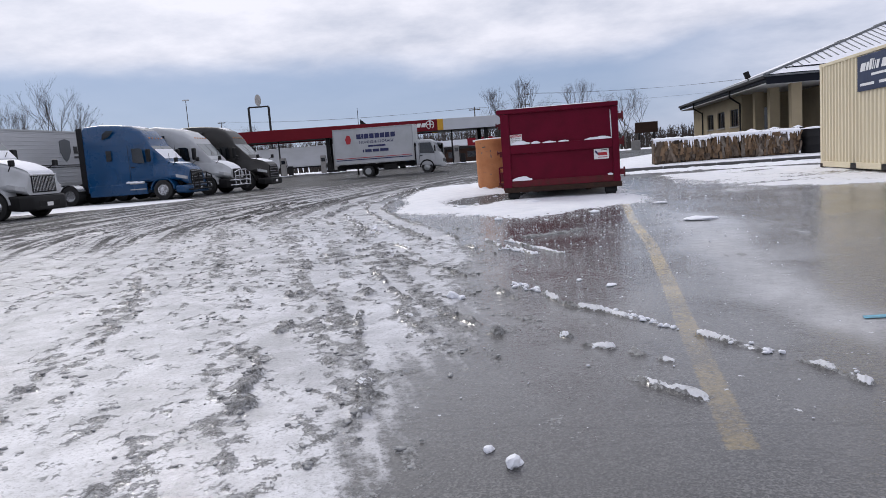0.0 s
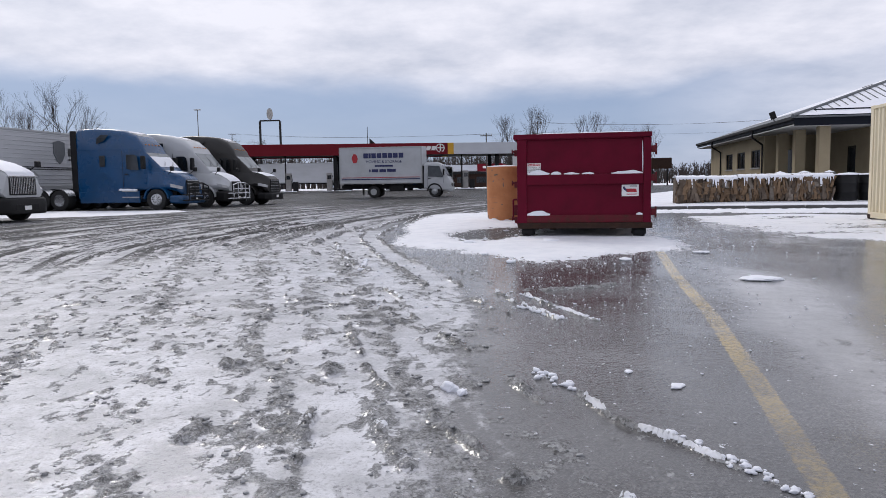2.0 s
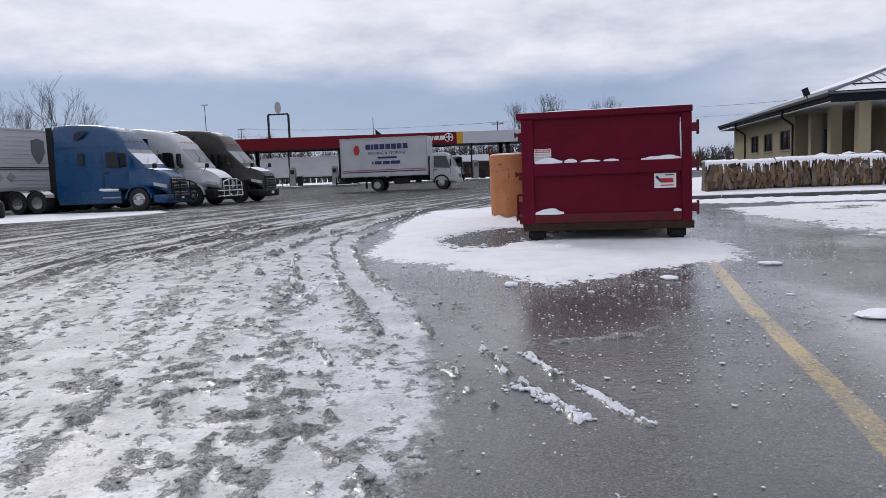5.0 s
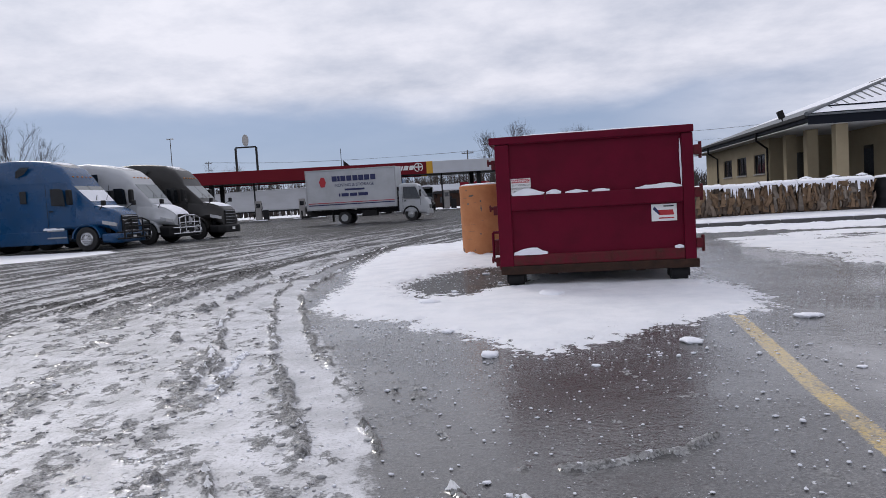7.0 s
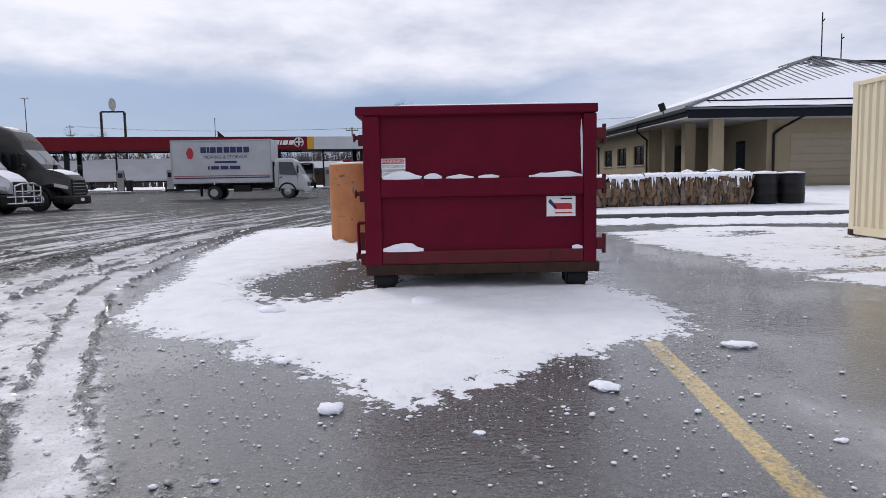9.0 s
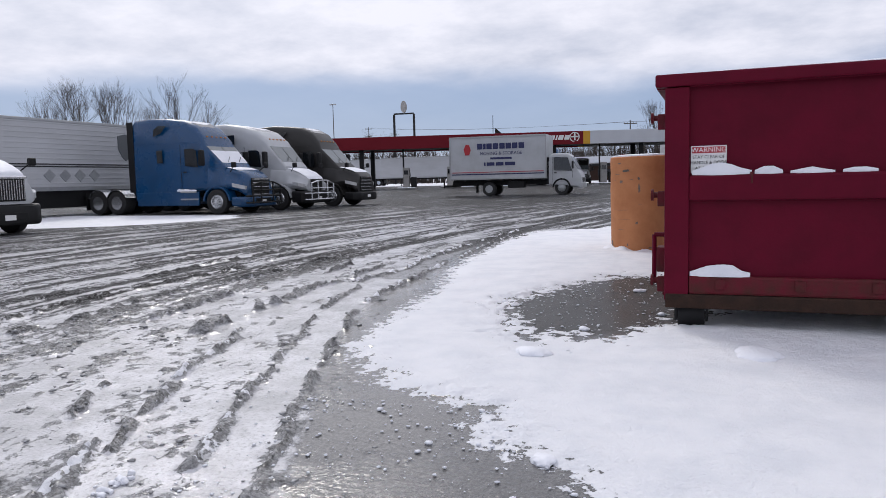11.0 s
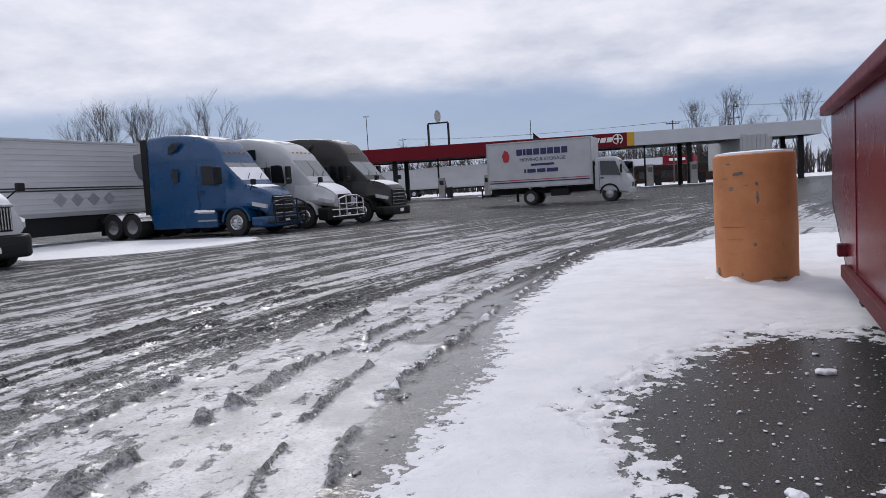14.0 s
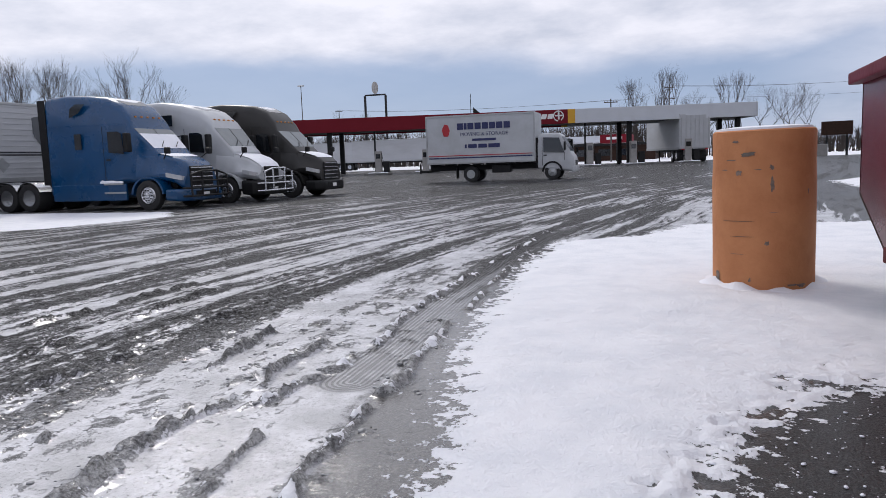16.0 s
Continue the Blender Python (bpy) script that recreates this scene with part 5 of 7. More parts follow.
def tractor(m, paint, label, style="aero", guard=None, snowy=0.04, lower=None, windows_snow=False, tandem=True, cover=1.0):
    """A long-nosed sleeper tractor. style: aero, rounded or older set the nose and roof."""
    T = thing("semi_tractor", m, label, "truck", "parked tractors")
    back, top = (-4.15, 4.02) if style == "aero" else (-3.9, 3.95)
    low = lower or paint
    if style == "older":
        back = -4.6
        st = [(back, 1.20, 0.95, 3.70, 0.12, 0.05), (back + 0.12, 1.22, 0.95, 3.85, 0.14, 0.06), (-3.3, 1.22, 0.95, 3.98, 0.2, 0.10), (-2.4, 1.22, 0.95, 3.92, 0.25, 0.14), (-1.75, 1.20, 0.95, 3.55, 0.28, 0.18), (-1.34, 1.14, 0.95, 3.06, 0.2, 0.16), (-1.24, 1.14, 0.95, 2.96, 0.14, 0.13), (-0.5, 1.04, 0.95, 2.22, 0.12, 0.10), (-0.35, 1.0, 0.95, 2.0, 0.1, 0.08)]
        hood = [(-0.95, 1.18, 0.98, 2.20, 0.18, 0.16), (-0.3, 1.18, 0.98, 2.14, 0.22, 0.22), (0.2, 1.17, 0.98, 2.03, 0.24, 0.26), (0.6, 1.13, 0.96, 1.89, 0.26, 0.30), (0.9, 1.06, 0.88, 1.76, 0.26, 0.28), (1.06, 0.98, 0.84, 1.66, 0.22, 0.22), (1.12, 0.90, 0.84, 1.56, 0.18, 0.16)]
        nose = 1.12
    elif style == "rounded":
        st = [(back, 1.20, 0.90, 3.80, 0.12, 0.05), (back + 0.12, 1.22, 0.90, 3.92, 0.16, 0.07), (-2.8, 1.22, 0.90, 3.95, 0.22, 0.10), (-1.9, 1.22, 0.90, 3.80, 0.28, 0.16), (-1.2, 1.20, 0.90, 3.58, 0.30, 0.20), (-0.70, 1.16, 0.90, 3.16, 0.22, 0.18), (-0.58, 1.14, 0.90, 2.92, 0.14, 0.14), (0.10, 1.02, 0.90, 2.12, 0.12, 0.10), (0.25, 1.0, 0.90, 1.95, 0.1, 0.08)]
        hood = [(-0.45, 1.20, 0.98, 1.96, 0.16, 0.14), (0.3, 1.18, 0.98, 1.86, 0.22, 0.24), (0.8, 1.12, 0.90, 1.68, 0.26, 0.26), (1.12, 1.0, 0.84, 1.48, 0.24, 0.2), (1.25, 0.88, 0.84, 1.34, 0.2, 0.14)]
        nose = 1.25
    else:
        st = [(back, 1.20, 0.55, 3.86, 0.10, 0.04), (back + 0.10, 1.23, 0.55, 3.98, 0.14, 0.06), (-3.2, 1.23, 0.55, 4.03, 0.2, 0.10), (-2.4, 1.23, 0.55, 3.98, 0.26, 0.15), (-1.7, 1.22, 0.55, 3.89, 0.30, 0.20), (-1.15, 1.20, 0.85, 3.62, 0.30, 0.21), (-0.76, 1.17, 0.95, 3.16, 0.22, 0.18), (-0.62, 1.15, 0.95, 2.84, 0.14, 0.13), (0.12, 1.02, 0.95, 2.08, 0.12, 0.10), (0.28, 1.0, 0.95, 1.92, 0.1, 0.08)]
        hood = [(-0.45, 1.21, 0.98, 2.00, 0.16, 0.14), (0.15, 1.20, 0.98, 1.93, 0.2, 0.24), (0.6, 1.17, 0.98, 1.83, 0.26, 0.30), (0.95, 1.11, 0.88, 1.72, 0.28, 0.28), (1.18, 1.02, 0.70, 1.58, 0.26, 0.24), (1.28, 0.92, 0.66, 1.46, 0.22, 0.18)]
        nose = 1.28
    cab = part("cab", loft(bmesh.new(), [ring_rect(*s) for s in st]), paint, T, smooth=True)
    hd = part("hood", loft(bmesh.new(), [ring_rect(*s) for s in hood]), paint, T, smooth=True)
    # windscreen on the sloping front of the cab
    i0 = [k for k, s in enumerate(st) if s[0] > (-0.66 if style != "older" else -1.3)][0]
    s0, s1 = st[i0], st[i0 + 1]
    a, b = 0.06, 0.94
    def front(u, f):
        x = s0[0] + (s1[0] - s0[0]) * f
        hw = (s0[1] + (s1[1] - s0[1]) * f) - (s0[5] + (s1[5] - s0[5]) * f) - 0.07
        z = s0[3] + (s1[3] - s0[3]) * f
        return Vector((x, hw * u, z)) + Vector((0.6, 0, 0.75)) * 0.006
    ws = bmesh.new()
    slab(ws, [front(-1, a), front(-1, b), front(1, b), front(1, a)], 0.004)
    W = part("windscreen", ws, WINDSCREEN, cab, "sloping windscreen with frost and sky reflection painted as a pale tone")
    part("pillar", slab(bmesh.new(), [front(-0.02, a) + Vector((0.004, 0, 0.004)), front(-0.02, b) + Vector((0.004, 0, 0.004)), front(0.02, b) + Vector((0.004, 0, 0.004)), front(0.02, a) + Vector((0.004, 0, 0.004))], 0.004), PLASTIC_BLACK, W)
    for s in (-0.5, 0.35):
        c0, c1 = front(s, 0.93) + Vector((0.02, 0, 0.02)), front(s + 0.42, 0.66) + Vector((0.02, 0, 0.02))
        part("wiper", tube(bmesh.new(), [c0, c1], 0.012, 5), PLASTIC_BLACK, W)
    # roof lamps over the visor
    for k in range(5 if style != "older" else 0):
        y = -0.6 + 0.3 * k
        zc = st[i0 - 1][3] + 0.05
        part("marker_lamp", boxed(st[i0 - 1][0] - 0.10, st[i0 - 1][0] + 0.0, y - 0.035, y + 0.035, zc - 0.03, zc + 0.025, 0.008), AMBER, cab)
    # roof window or fairing dip
    j = i0 - 2
    r0, r1 = st[j - 1], st[j]
    def rf(u, f):
        x = r0[0] + (r1[0] - r0[0]) * f
        return Vector((x, u * 0.62, r0[3] + (r1[3] - r0[3]) * f)) + Vector((0.4, 0, 0.9)) * 0.006
    part("roof_window", slab(bmesh.new(), [rf(-1, 0.25), rf(-0.8, 0.95), rf(0.8, 0.95), rf(1, 0.25)], 0.004), GLASS_DARK, cab)
    for s in (-1, 1):
        yy = s * 1.226
        sx = -0.68 if style == "older" else 0.0

        def side(pts, nm, material, off=0.0, lab=""):
            c = [(x + (sx if x > -2.4 else sx * 0.4), yy + s * (0.004 + off), z) for x, z in pts]
            return part(nm, slab(bmesh.new(), c if s < 0 else c[::-1], 0.006), material, cab, lab)
        dz = 1.98
        side([(-1.48, dz + 0.02), (-0.84, dz - 0.04), (-0.90, 2.62), (-1.05, 2.70), (-1.48, 2.70)], "side_window", GLASS_DARK, 0.002, "dark door window")
        side([(-1.70, 0.98), (-0.62, 0.98), (-0.62, 1.0), (-1.68, 1.0)], "door_seam", PLASTIC_BLACK, 0.003)
        side([(-1.70, 0.98), (-1.68, 0.98), (-1.68, 2.88), (-1.70, 2.88)], "door_seam", PLASTIC_BLACK, 0.003)
        side([(-1.60, 1.72), (-1.40, 1.72), (-1.40, 1.78), (-1.60, 1.78)], "door_handle", PLASTIC_BLACK, 0.01)
        side([(-2.92, 2.15), (-2.62, 2.15), (-2.62, 2.68), (-2.92, 2.68)], "sleeper_window", GLASS_DARK, 0.002, "small dark sleeper window")
        if style != "rounded":
            side([(-3.05, 3.25), (-2.65, 3.38), (-2.35, 3.68), (-2.75, 3.70), (-3.0, 3.55)], "upper_window", GLASS_DARK, 0.002)
        else:
            side([(-2.9, 3.0), (-2.2, 3.0), (-2.2, 3.42), (-2.9, 3.42)], "upper_window", GLASS_DARK, 0.002)
        side([(back + 0.02, 2.96), (-0.95, 2.96), (-0.95, 2.975), (back + 0.02, 2.975)], "trim_line", low, 0.002)
        # mirror
        y0 = s * 1.20
        bm = tube(bmesh.new(), [(-0.62 + sx, y0, 2.1), (-0.45 + sx, s * 1.48, 2.15), (-0.45 + sx, s * 1.48, 2.6), (-0.62 + sx, y0, 2.55)], 0.02, 6)
        mi = part("mirror", bm, PLASTIC_BLACK, T)
        part("mirror_head", boxed(-0.52 + sx, -0.36 + sx, s * 1.48 - 0.13, s * 1.48 + 0.13, 1.98, 2.62, 0.05), PLASTIC_BLACK, mi)
        bm = tube(bmesh.new(), [(0.55, s * 0.95, 1.72), (0.85, s * 1.12, 1.98)], 0.018, 6)
        hm = part("hood_mirror", bm, PLASTIC_BLACK, T)
        part("mirror_head", boxed(0.78, 0.92, s * 1.12 - 0.1, s * 1.12 + 0.1, 1.88, 2.1, 0.04), PLASTIC_BLACK, hm)
        # fender arch over the front wheel
        bm = bmesh.new()
        n = 12
        rings = []
        for k in range(n + 1):
            t = math.pi * (0.02 + 0.96 * k / n)
            ro, ri = 0.66, 0.60
            y_in, y_out = s * 0.75, s * 1.225
            cx, cz = math.cos(t), math.sin(t)
            rings.append([(ri * cx, y_in, 0.51 + ri * cz * 1.0), (ri * cx, y_out, 0.51 + ri * cz), (ro * cx * 1.03, y_out, 0.51 + ro * cz * 0.97), (ro * cx, y_in, 0.55 + ro * cz * 1.15)])
        loft(bm, rings)
        part("fender", bm, paint, hd, smooth=True)
        part("headlamp", loft(bmesh.new(), [[(x, s * (yc + w), z0) for w, z0 in ((-0.13, z - 0.07), (0.13, z - 0.05), (0.13, z + 0.10), (-0.13, z + 0.06))] for x, yc, z in ((nose - 0.50, 1.08, 1.16), (nose - 0.24, 1.02, 1.10), (nose - 0.04, 0.86, 1.04))]), LAMP_GLASS, hd, "clear headlamp")
        # side skirt with steps, tank
        bm = boxed(back + 0.1, -0.85, s * 1.20 - 0.05, s * 1.20 + 0.045, 0.36, 0.93, 0.03)
        sk = part("side_skirt", bm, low if style == "aero" else paint, T)
        part("step", boxed(-1.75, -0.85, s * 1.262 - 0.03, s * 1.262 + 0.02, 0.60, 0.66, 0.01), ALLOY, sk)
        part("step", boxed(-1.75, -0.95, s * 1.262 - 0.03, s * 1.262 + 0.02, 0.90, 0.96, 0.01), ALLOY, sk)
        if snowy:
            part("snow_ledge", snow_bank([(-1.95, s * 1.24, 0.965), (-0.95, s * 1.24, 0.965)], 0.09, 0.10, 5), SNOW, sk, "snow on the step", smooth=True)
        # trailing fin behind the sleeper
        part("side_fin", boxed(back - 0.32, back, s * 1.18 - 0.02, s * 1.18 + 0.02, 0.95, 3.92, 0.01), PLASTIC_BLACK, T)
        wheel(T, 0, s * 1.22, side=s)
        if tandem:
            wheel(T, -5.25, s * 1.22, dual=True, side=s)
            wheel(T, -6.30, s * 1.22, dual=True, side=s)
            for x in (-5.25, -6.30):
                bm = bmesh.new()
                rg = []
                for k in range(9):
                    t = math.pi * (0.12 + 0.76 * k / 8)
                    rg.append([(x + q * math.cos(t), yq, 0.51 + q * math.sin(t)) for q, yq in ((0.56, s * 0.62), (0.56, s * 1.23), (0.58, s * 1.23), (0.58, s * 0.62))])
                loft(bm, rg)
                part("mudguard", bm, CHROME, T, "silver mudguard dusted with snow", smooth=True)
            part("mud_flap", boxed(-6.98, -6.95, s * 0.92 - 0.3, s * 0.92 + 0.3, 0.2, 0.95), PLASTIC_BLACK, T)
    # front end
    bz0, bz1 = 0.28, (0.84 if style != "aero" else 0.70)
    bw = 1.2
    rings = [ring_rect(nose - 0.55, bw, bz0 + 0.05, bz1, 0.08), ring_rect(nose - 0.12, bw - 0.02, bz0, bz1, 0.1), ring_rect(nose + 0.10, bw - 0.22, bz0, bz1 - 0.02, 0.12), ring_rect(nose + 0.16, bw - 0.4, bz0 + 0.04, bz1 - 0.06, 0.12)]
    bp = part("bumper", loft(bmesh.new(), rings), paint if style == "aero" and paint is BLUE else PLASTIC_BLACK, T, smooth=True)
    gw, g0, g1 = {"older": (0.62, 0.92, 1.54), "rounded": (0.50, 0.86, 1.36)}.get(style, (0.62, 0.72, 1.46))
    gr = part("grille", boxed(nose - 0.06, nose + 0.03, -gw, gw, g0, g1, 0.03), PLASTIC_BLACK, T, "dark grille with bright bars")
    if style == "older":
        for k in range(16):
            y = -gw + 0.05 + k * (2 * gw - 0.1) / 15
            part("grille_bar", boxed(nose + 0.025, nose + 0.055, y - 0.014, y + 0.014, g0 + 0.04, g1 - 0.05, 0.005), CHROME, gr)
        part("grille_surround", boxed(nose - 0.02, nose + 0.045, -gw - 0.05, gw + 0.05, g1 - 0.03, g1 + 0.04, 0.02), CHROME, gr)
    else:
        n = 5 if style == "aero" else 7
        for k in range(n):
            z = g0 + 0.06 + k * (g1 - g0 - 0.12) / (n - 1)
            part("grille_bar", boxed(nose + 0.02, nose + 0.055, -gw + 0.05, gw - 0.05, z - 0.022, z + 0.018, 0.006), CHROME if style == "aero" else DARK_STEEL, gr)
    part("bumper_intake", boxed(nose + 0.12, nose + 0.17, -0.55, 0.55, 0.42, 0.62, 0.02), DARK_STEEL, bp)
    part("plate", boxed(nose + 0.165, nose + 0.175, -0.16, 0.16, 0.42, 0.56), WHITE_INK, bp)
    if guard:
        bm = bmesh.new()
        xg = nose + 0.34
        hw = 0.98
        for z in (0.45, 0.72):
            tube(bm, [(xg - 0.25, -hw - 0.15, z), (xg, -hw, z), (xg, hw, z), (xg - 0.25, hw + 0.15, z)], 0.035, 8)
        for y in (-hw, -0.42, 0.42, hw):
            cyl(bm, (xg, y, 0.42), (xg, y, 1.28 if abs(y) < 0.5 else 1.15), 0.035, seg=8)
        tube(bm, [(xg - 0.05, -hw, 1.15), (xg, -0.42, 1.28), (xg, 0.42, 1.28), (xg - 0.05, hw, 1.15)], 0.035, 8)
        tube(bm, [(xg, -hw, 0.95), (xg, hw, 0.95)], 0.03, 8)
        for y in (-0.42, 0.42):
            tube(bm, [(xg, y, 0.5), (nose + 0.05, y, 0.5)], 0.04, 6)
        part("grille_guard", bm, guard, T, "tubular grille guard", smooth=True)
    # frame, fifth wheel, axles
    bm = boxed(-6.9, 0.9, -0.45, -0.33, 0.72, 0.95)
    box(bm, -6.9, 0.9, 0.33, 0.45, 0.72, 0.95)
    box(bm, -6.2, -5.1, -0.45, 0.45, 0.98, 1.08, 0.02)
    for x in (0, -5.25, -6.3):
        cyl(bm, (x, -0.95, 0.51), (x, 0.95, 0.51), 0.08, seg=8)
    part("chassis", bm, DARK_STEEL, T)
    part("engine_bay", boxed(-0.75, nose - 0.45, -0.72, 0.72, 0.45, 0.95), PLASTIC_BLACK, T)
    if snowy:
        def hs(u, v):
            k = v * cover * (len(hood) - 1)
            i = min(int(k), len(hood) - 2)
            f = k - i
            A, Bh = hood[i], hood[i + 1]
            hw = (A[1] + (Bh[1] - A[1]) * f) - (A[5] + (Bh[5] - A[5]) * f) - 0.12
            return (A[0] + (Bh[0] - A[0]) * f, hw * (2 * u - 1), A[3] + (Bh[3] - A[3]) * f - 0.002)
        part("hood_snow", snow_sheet(hs, 14, 14, snowy, 3), SNOW, hd, "snow on the hood", smooth=True)
        def rs(u, v):
            rows = st[1:i0 - 1]
            k = v * (len(rows) - 1)
            i = min(int(k), len(rows) - 2)
            f = k - i
            A, Bh = rows[i], rows[i + 1]
            hw = (A[1] + (Bh[1] - A[1]) * f) - (A[5] + (Bh[5] - A[5]) * f) - 0.28
            return (A[0] + (Bh[0] - A[0]) * f * 0.92, hw * (2 * u - 1), A[3] + (Bh[3] - A[3]) * f - 0.002)
        part("roof_snow", snow_sheet(rs, 12, 14, snowy * 0.8, 9), SNOW, cab, "snow on the roof", smooth=True)
        if windows_snow:
            def wsn(u, v):
                p = front(2 * u - 1, (0.30 if style != "older" else 0.55) + (0.68 if style != "older" else 0.43) * v)
                return (p.x, p.y, p.z)
            part("windscreen_snow", snow_sheet(wsn, 12, 10, 0.02, 14), SNOW, W, "snow sliding down the windscreen", smooth=True)
    return T


def on_ground(x, y, yaw=0.0):
    return pose(x, y, gz(x, y) - 0.005, 0, 0, yaw)


tractor(on_ground(-19.84, 35.62), BLUE, "dark blue sleeper tractor with snow on its hood and windscreen", guard=DARK_STEEL, snowy=0.025, windows_snow=True, cover=0.45)
tractor(on_ground(-19.12, 39.0), WHITE, "white sleeper tractor with a tubular steel grille guard", style="rounded", guard=CHROME, snowy=0.02)
tractor(on_ground(-18.3, 42.3), GRAPHITE, "dark graphite sleeper tractor with snow on its nose", snowy=0.025, cover=0.7)
tractor(on_ground(-19.5, 23.85), WHITE, "white long-nosed tractor thick with snow, upright chrome grille", style="older", snowy=0.06, windows_snow=True)
tractor(on_ground(-19.3, 18.9), WHITE, "white sleeper tractor with dark louvred grille", snowy=0.03)


def van_trailer(m, length, label, h=4.08, w=2.6, ribs=True, skirt=True, stripes=False, doors=True, group="parked trailers", detail=True):
    """A box trailer: x runs forward from its rear doors."""
    T = thing("box_trailer", m, label, "trailer", group)
    z0 = 1.12
    part("box_body", boxed(0.02, length, -w / 2, w / 2, z0, h, 0.03), TRAILER_WHITE, T)
    for s in (-1, 1):
        y = s * (w / 2 + 0.006)
        if ribs:
            n = 13
            for k in range(n):
                z = z0 + 0.30 + k * (h - z0 - 0.45) / (n - 1)
                part("side_bead", boxed(0.2, length - 0.15, y - 0.008, y + 0.008, z - 0.03, z + 0.03, 0.005), TRAILER_WHITE, T)
        part("bottom_rail", boxed(0.02, length, y - 0.02, y + 0.02, z0 - 0.02, z0 + 0.16, 0.01), ALLOY, T)
        part("top_rail", boxed(0.02, length, y - 0.02, y + 0.02, h - 0.10, h + 0.01, 0.01), ALLOY, T)
        if stripes:
            for z in (2.12, 2.22):
                part("dark_stripe", boxed(0.3, length - 0.2, y - 0.015, y + 0.015, z - 0.025, z + 0.025), BLACK_INK, T)
        if skirt:
            part("side_skirt", boxed(4.2, length - 3.2, y - s * 0.12 - 0.015, y - s * 0.12 + 0.015, 0.38, z0, 0.005), PLASTIC_BLACK, T, "dark plastic side skirt")
        for x in (1.3, 2.55):
            wheel(T, x, s * (w / 2 - 0.05), dual=True, side=s)
        cyl_b = cyl(bmesh.new(), (length - 3.0, s * 0.75, 0.02), (length - 3.0, s * 0.75, z0), 0.06, seg=8)
        box(cyl_b, length - 3.15, length - 2.85, s * 0.75 - 0.15, s * 0.75 + 0.15, 0.0, 0.04)
        part("landing_leg", cyl_b, DARK_STEEL, T)
    if doors:
        for s in (-1, 1):
            d = part("rear_door", boxed(-0.03, 0.02, min(s * 0.03, s * (w / 2 - 0.08)), max(s * 0.03, s * (w / 2 - 0.08)), z0 + 0.08, h - 0.1, 0.01), TRAILER_WHITE, T)
            for y in (0.35, 0.75):
                part("lock_rod", cyl(bmesh.new(), (-0.05, s * y, z0 + 0.1), (-0.05, s * y, h - 0.12), 0.018, seg=6), ALLOY, d)
            part("hinge_strip", boxed(-0.045, -0.028, min(s * 1.1, s * 1.2), max(s * 1.1, s * 1.2), z0 + 0.3, h - 0.3), ALLOY, d)
            part("tail_lamp", boxed(-0.04, 0.02, s * 1.0 - 0.12, s * 1.0 + 0.12, z0 - 0.08, z0 + 0.02), RED_INK, T)
    part("bumper_guard", tube(bmesh.new(), [(0.05, -1.1, 0.55), (0.05, 1.1, 0.55)], 0.05, 6), DARK_STEEL, T)
    bm = boxed(0.3, length - 0.5, -0.5, 0.5, 0.9, z0)
    box(bm, 0.7, 3.2, -0.55, 0.55, 0.45, 0.9)
    part("underframe", bm, DARK_STEEL, T)
    part("roof_snow", snow_sheet(lambda u, v: (0.05 + (length - 0.1) * u, (v - 0.5) * (w - 0.06), h + 0.005), 30, 5, 0.04, 4), SNOW, T, "snow on the roof", smooth=True)
    return T


# the trailer that stands across, behind the tractors; its side faces the yard
TR = van_trailer(pose(-28.1, 41.6, gz(-28, 34), 0, 0, -90), 16.15, "long white ribbed box trailer with an emblem and dark stripes", stripes=True)
TR["label"] = "long white ribbed box trailer with grey emblem and dark stripes"
TY = 1.3 + 0.02
for k in range(4):
    x = 9.0 - 0.78 * k + 0.0
    c = [(x, TY, 1.72), (x + 0.30, TY, 2.02 - 0.02), (x, TY, 2.30 - 0.04), (x - 0.30, TY, 2.0)]
    part("placard", slab(bmesh.new(), [(px_, TY + 0.006, pz_ - 0.25) for px_, _, pz_ in c][::-1], 0.01), ALLOY, TR, "grey diamond placard")
sh = [(5.2, 3.55), (4.75, 3.65), (4.30, 3.55), (4.30, 2.95), (4.55, 2.55), (4.75, 2.40), (4.95, 2.55), (5.2, 2.95)]
part("emblem", slab(bmesh.new(), [(x, TY + 0.012, z) for x, z in sh][::-1], 0.012), EMBLEM_GREY, TR, "grey shield emblem")
for x0, x1, z0, z1 in ((3.72, 4.05, 2.85, 3.25), (3.30, 3.62, 2.85, 3.25), (2.88, 3.20, 2.85, 3.25), (2.9, 4.05, 2.60, 2.70)):
    part("emblem_bar", boxed(x0, x1, TY + 0.0, TY + 0.016, z0, z1), BLACK_INK, TR)


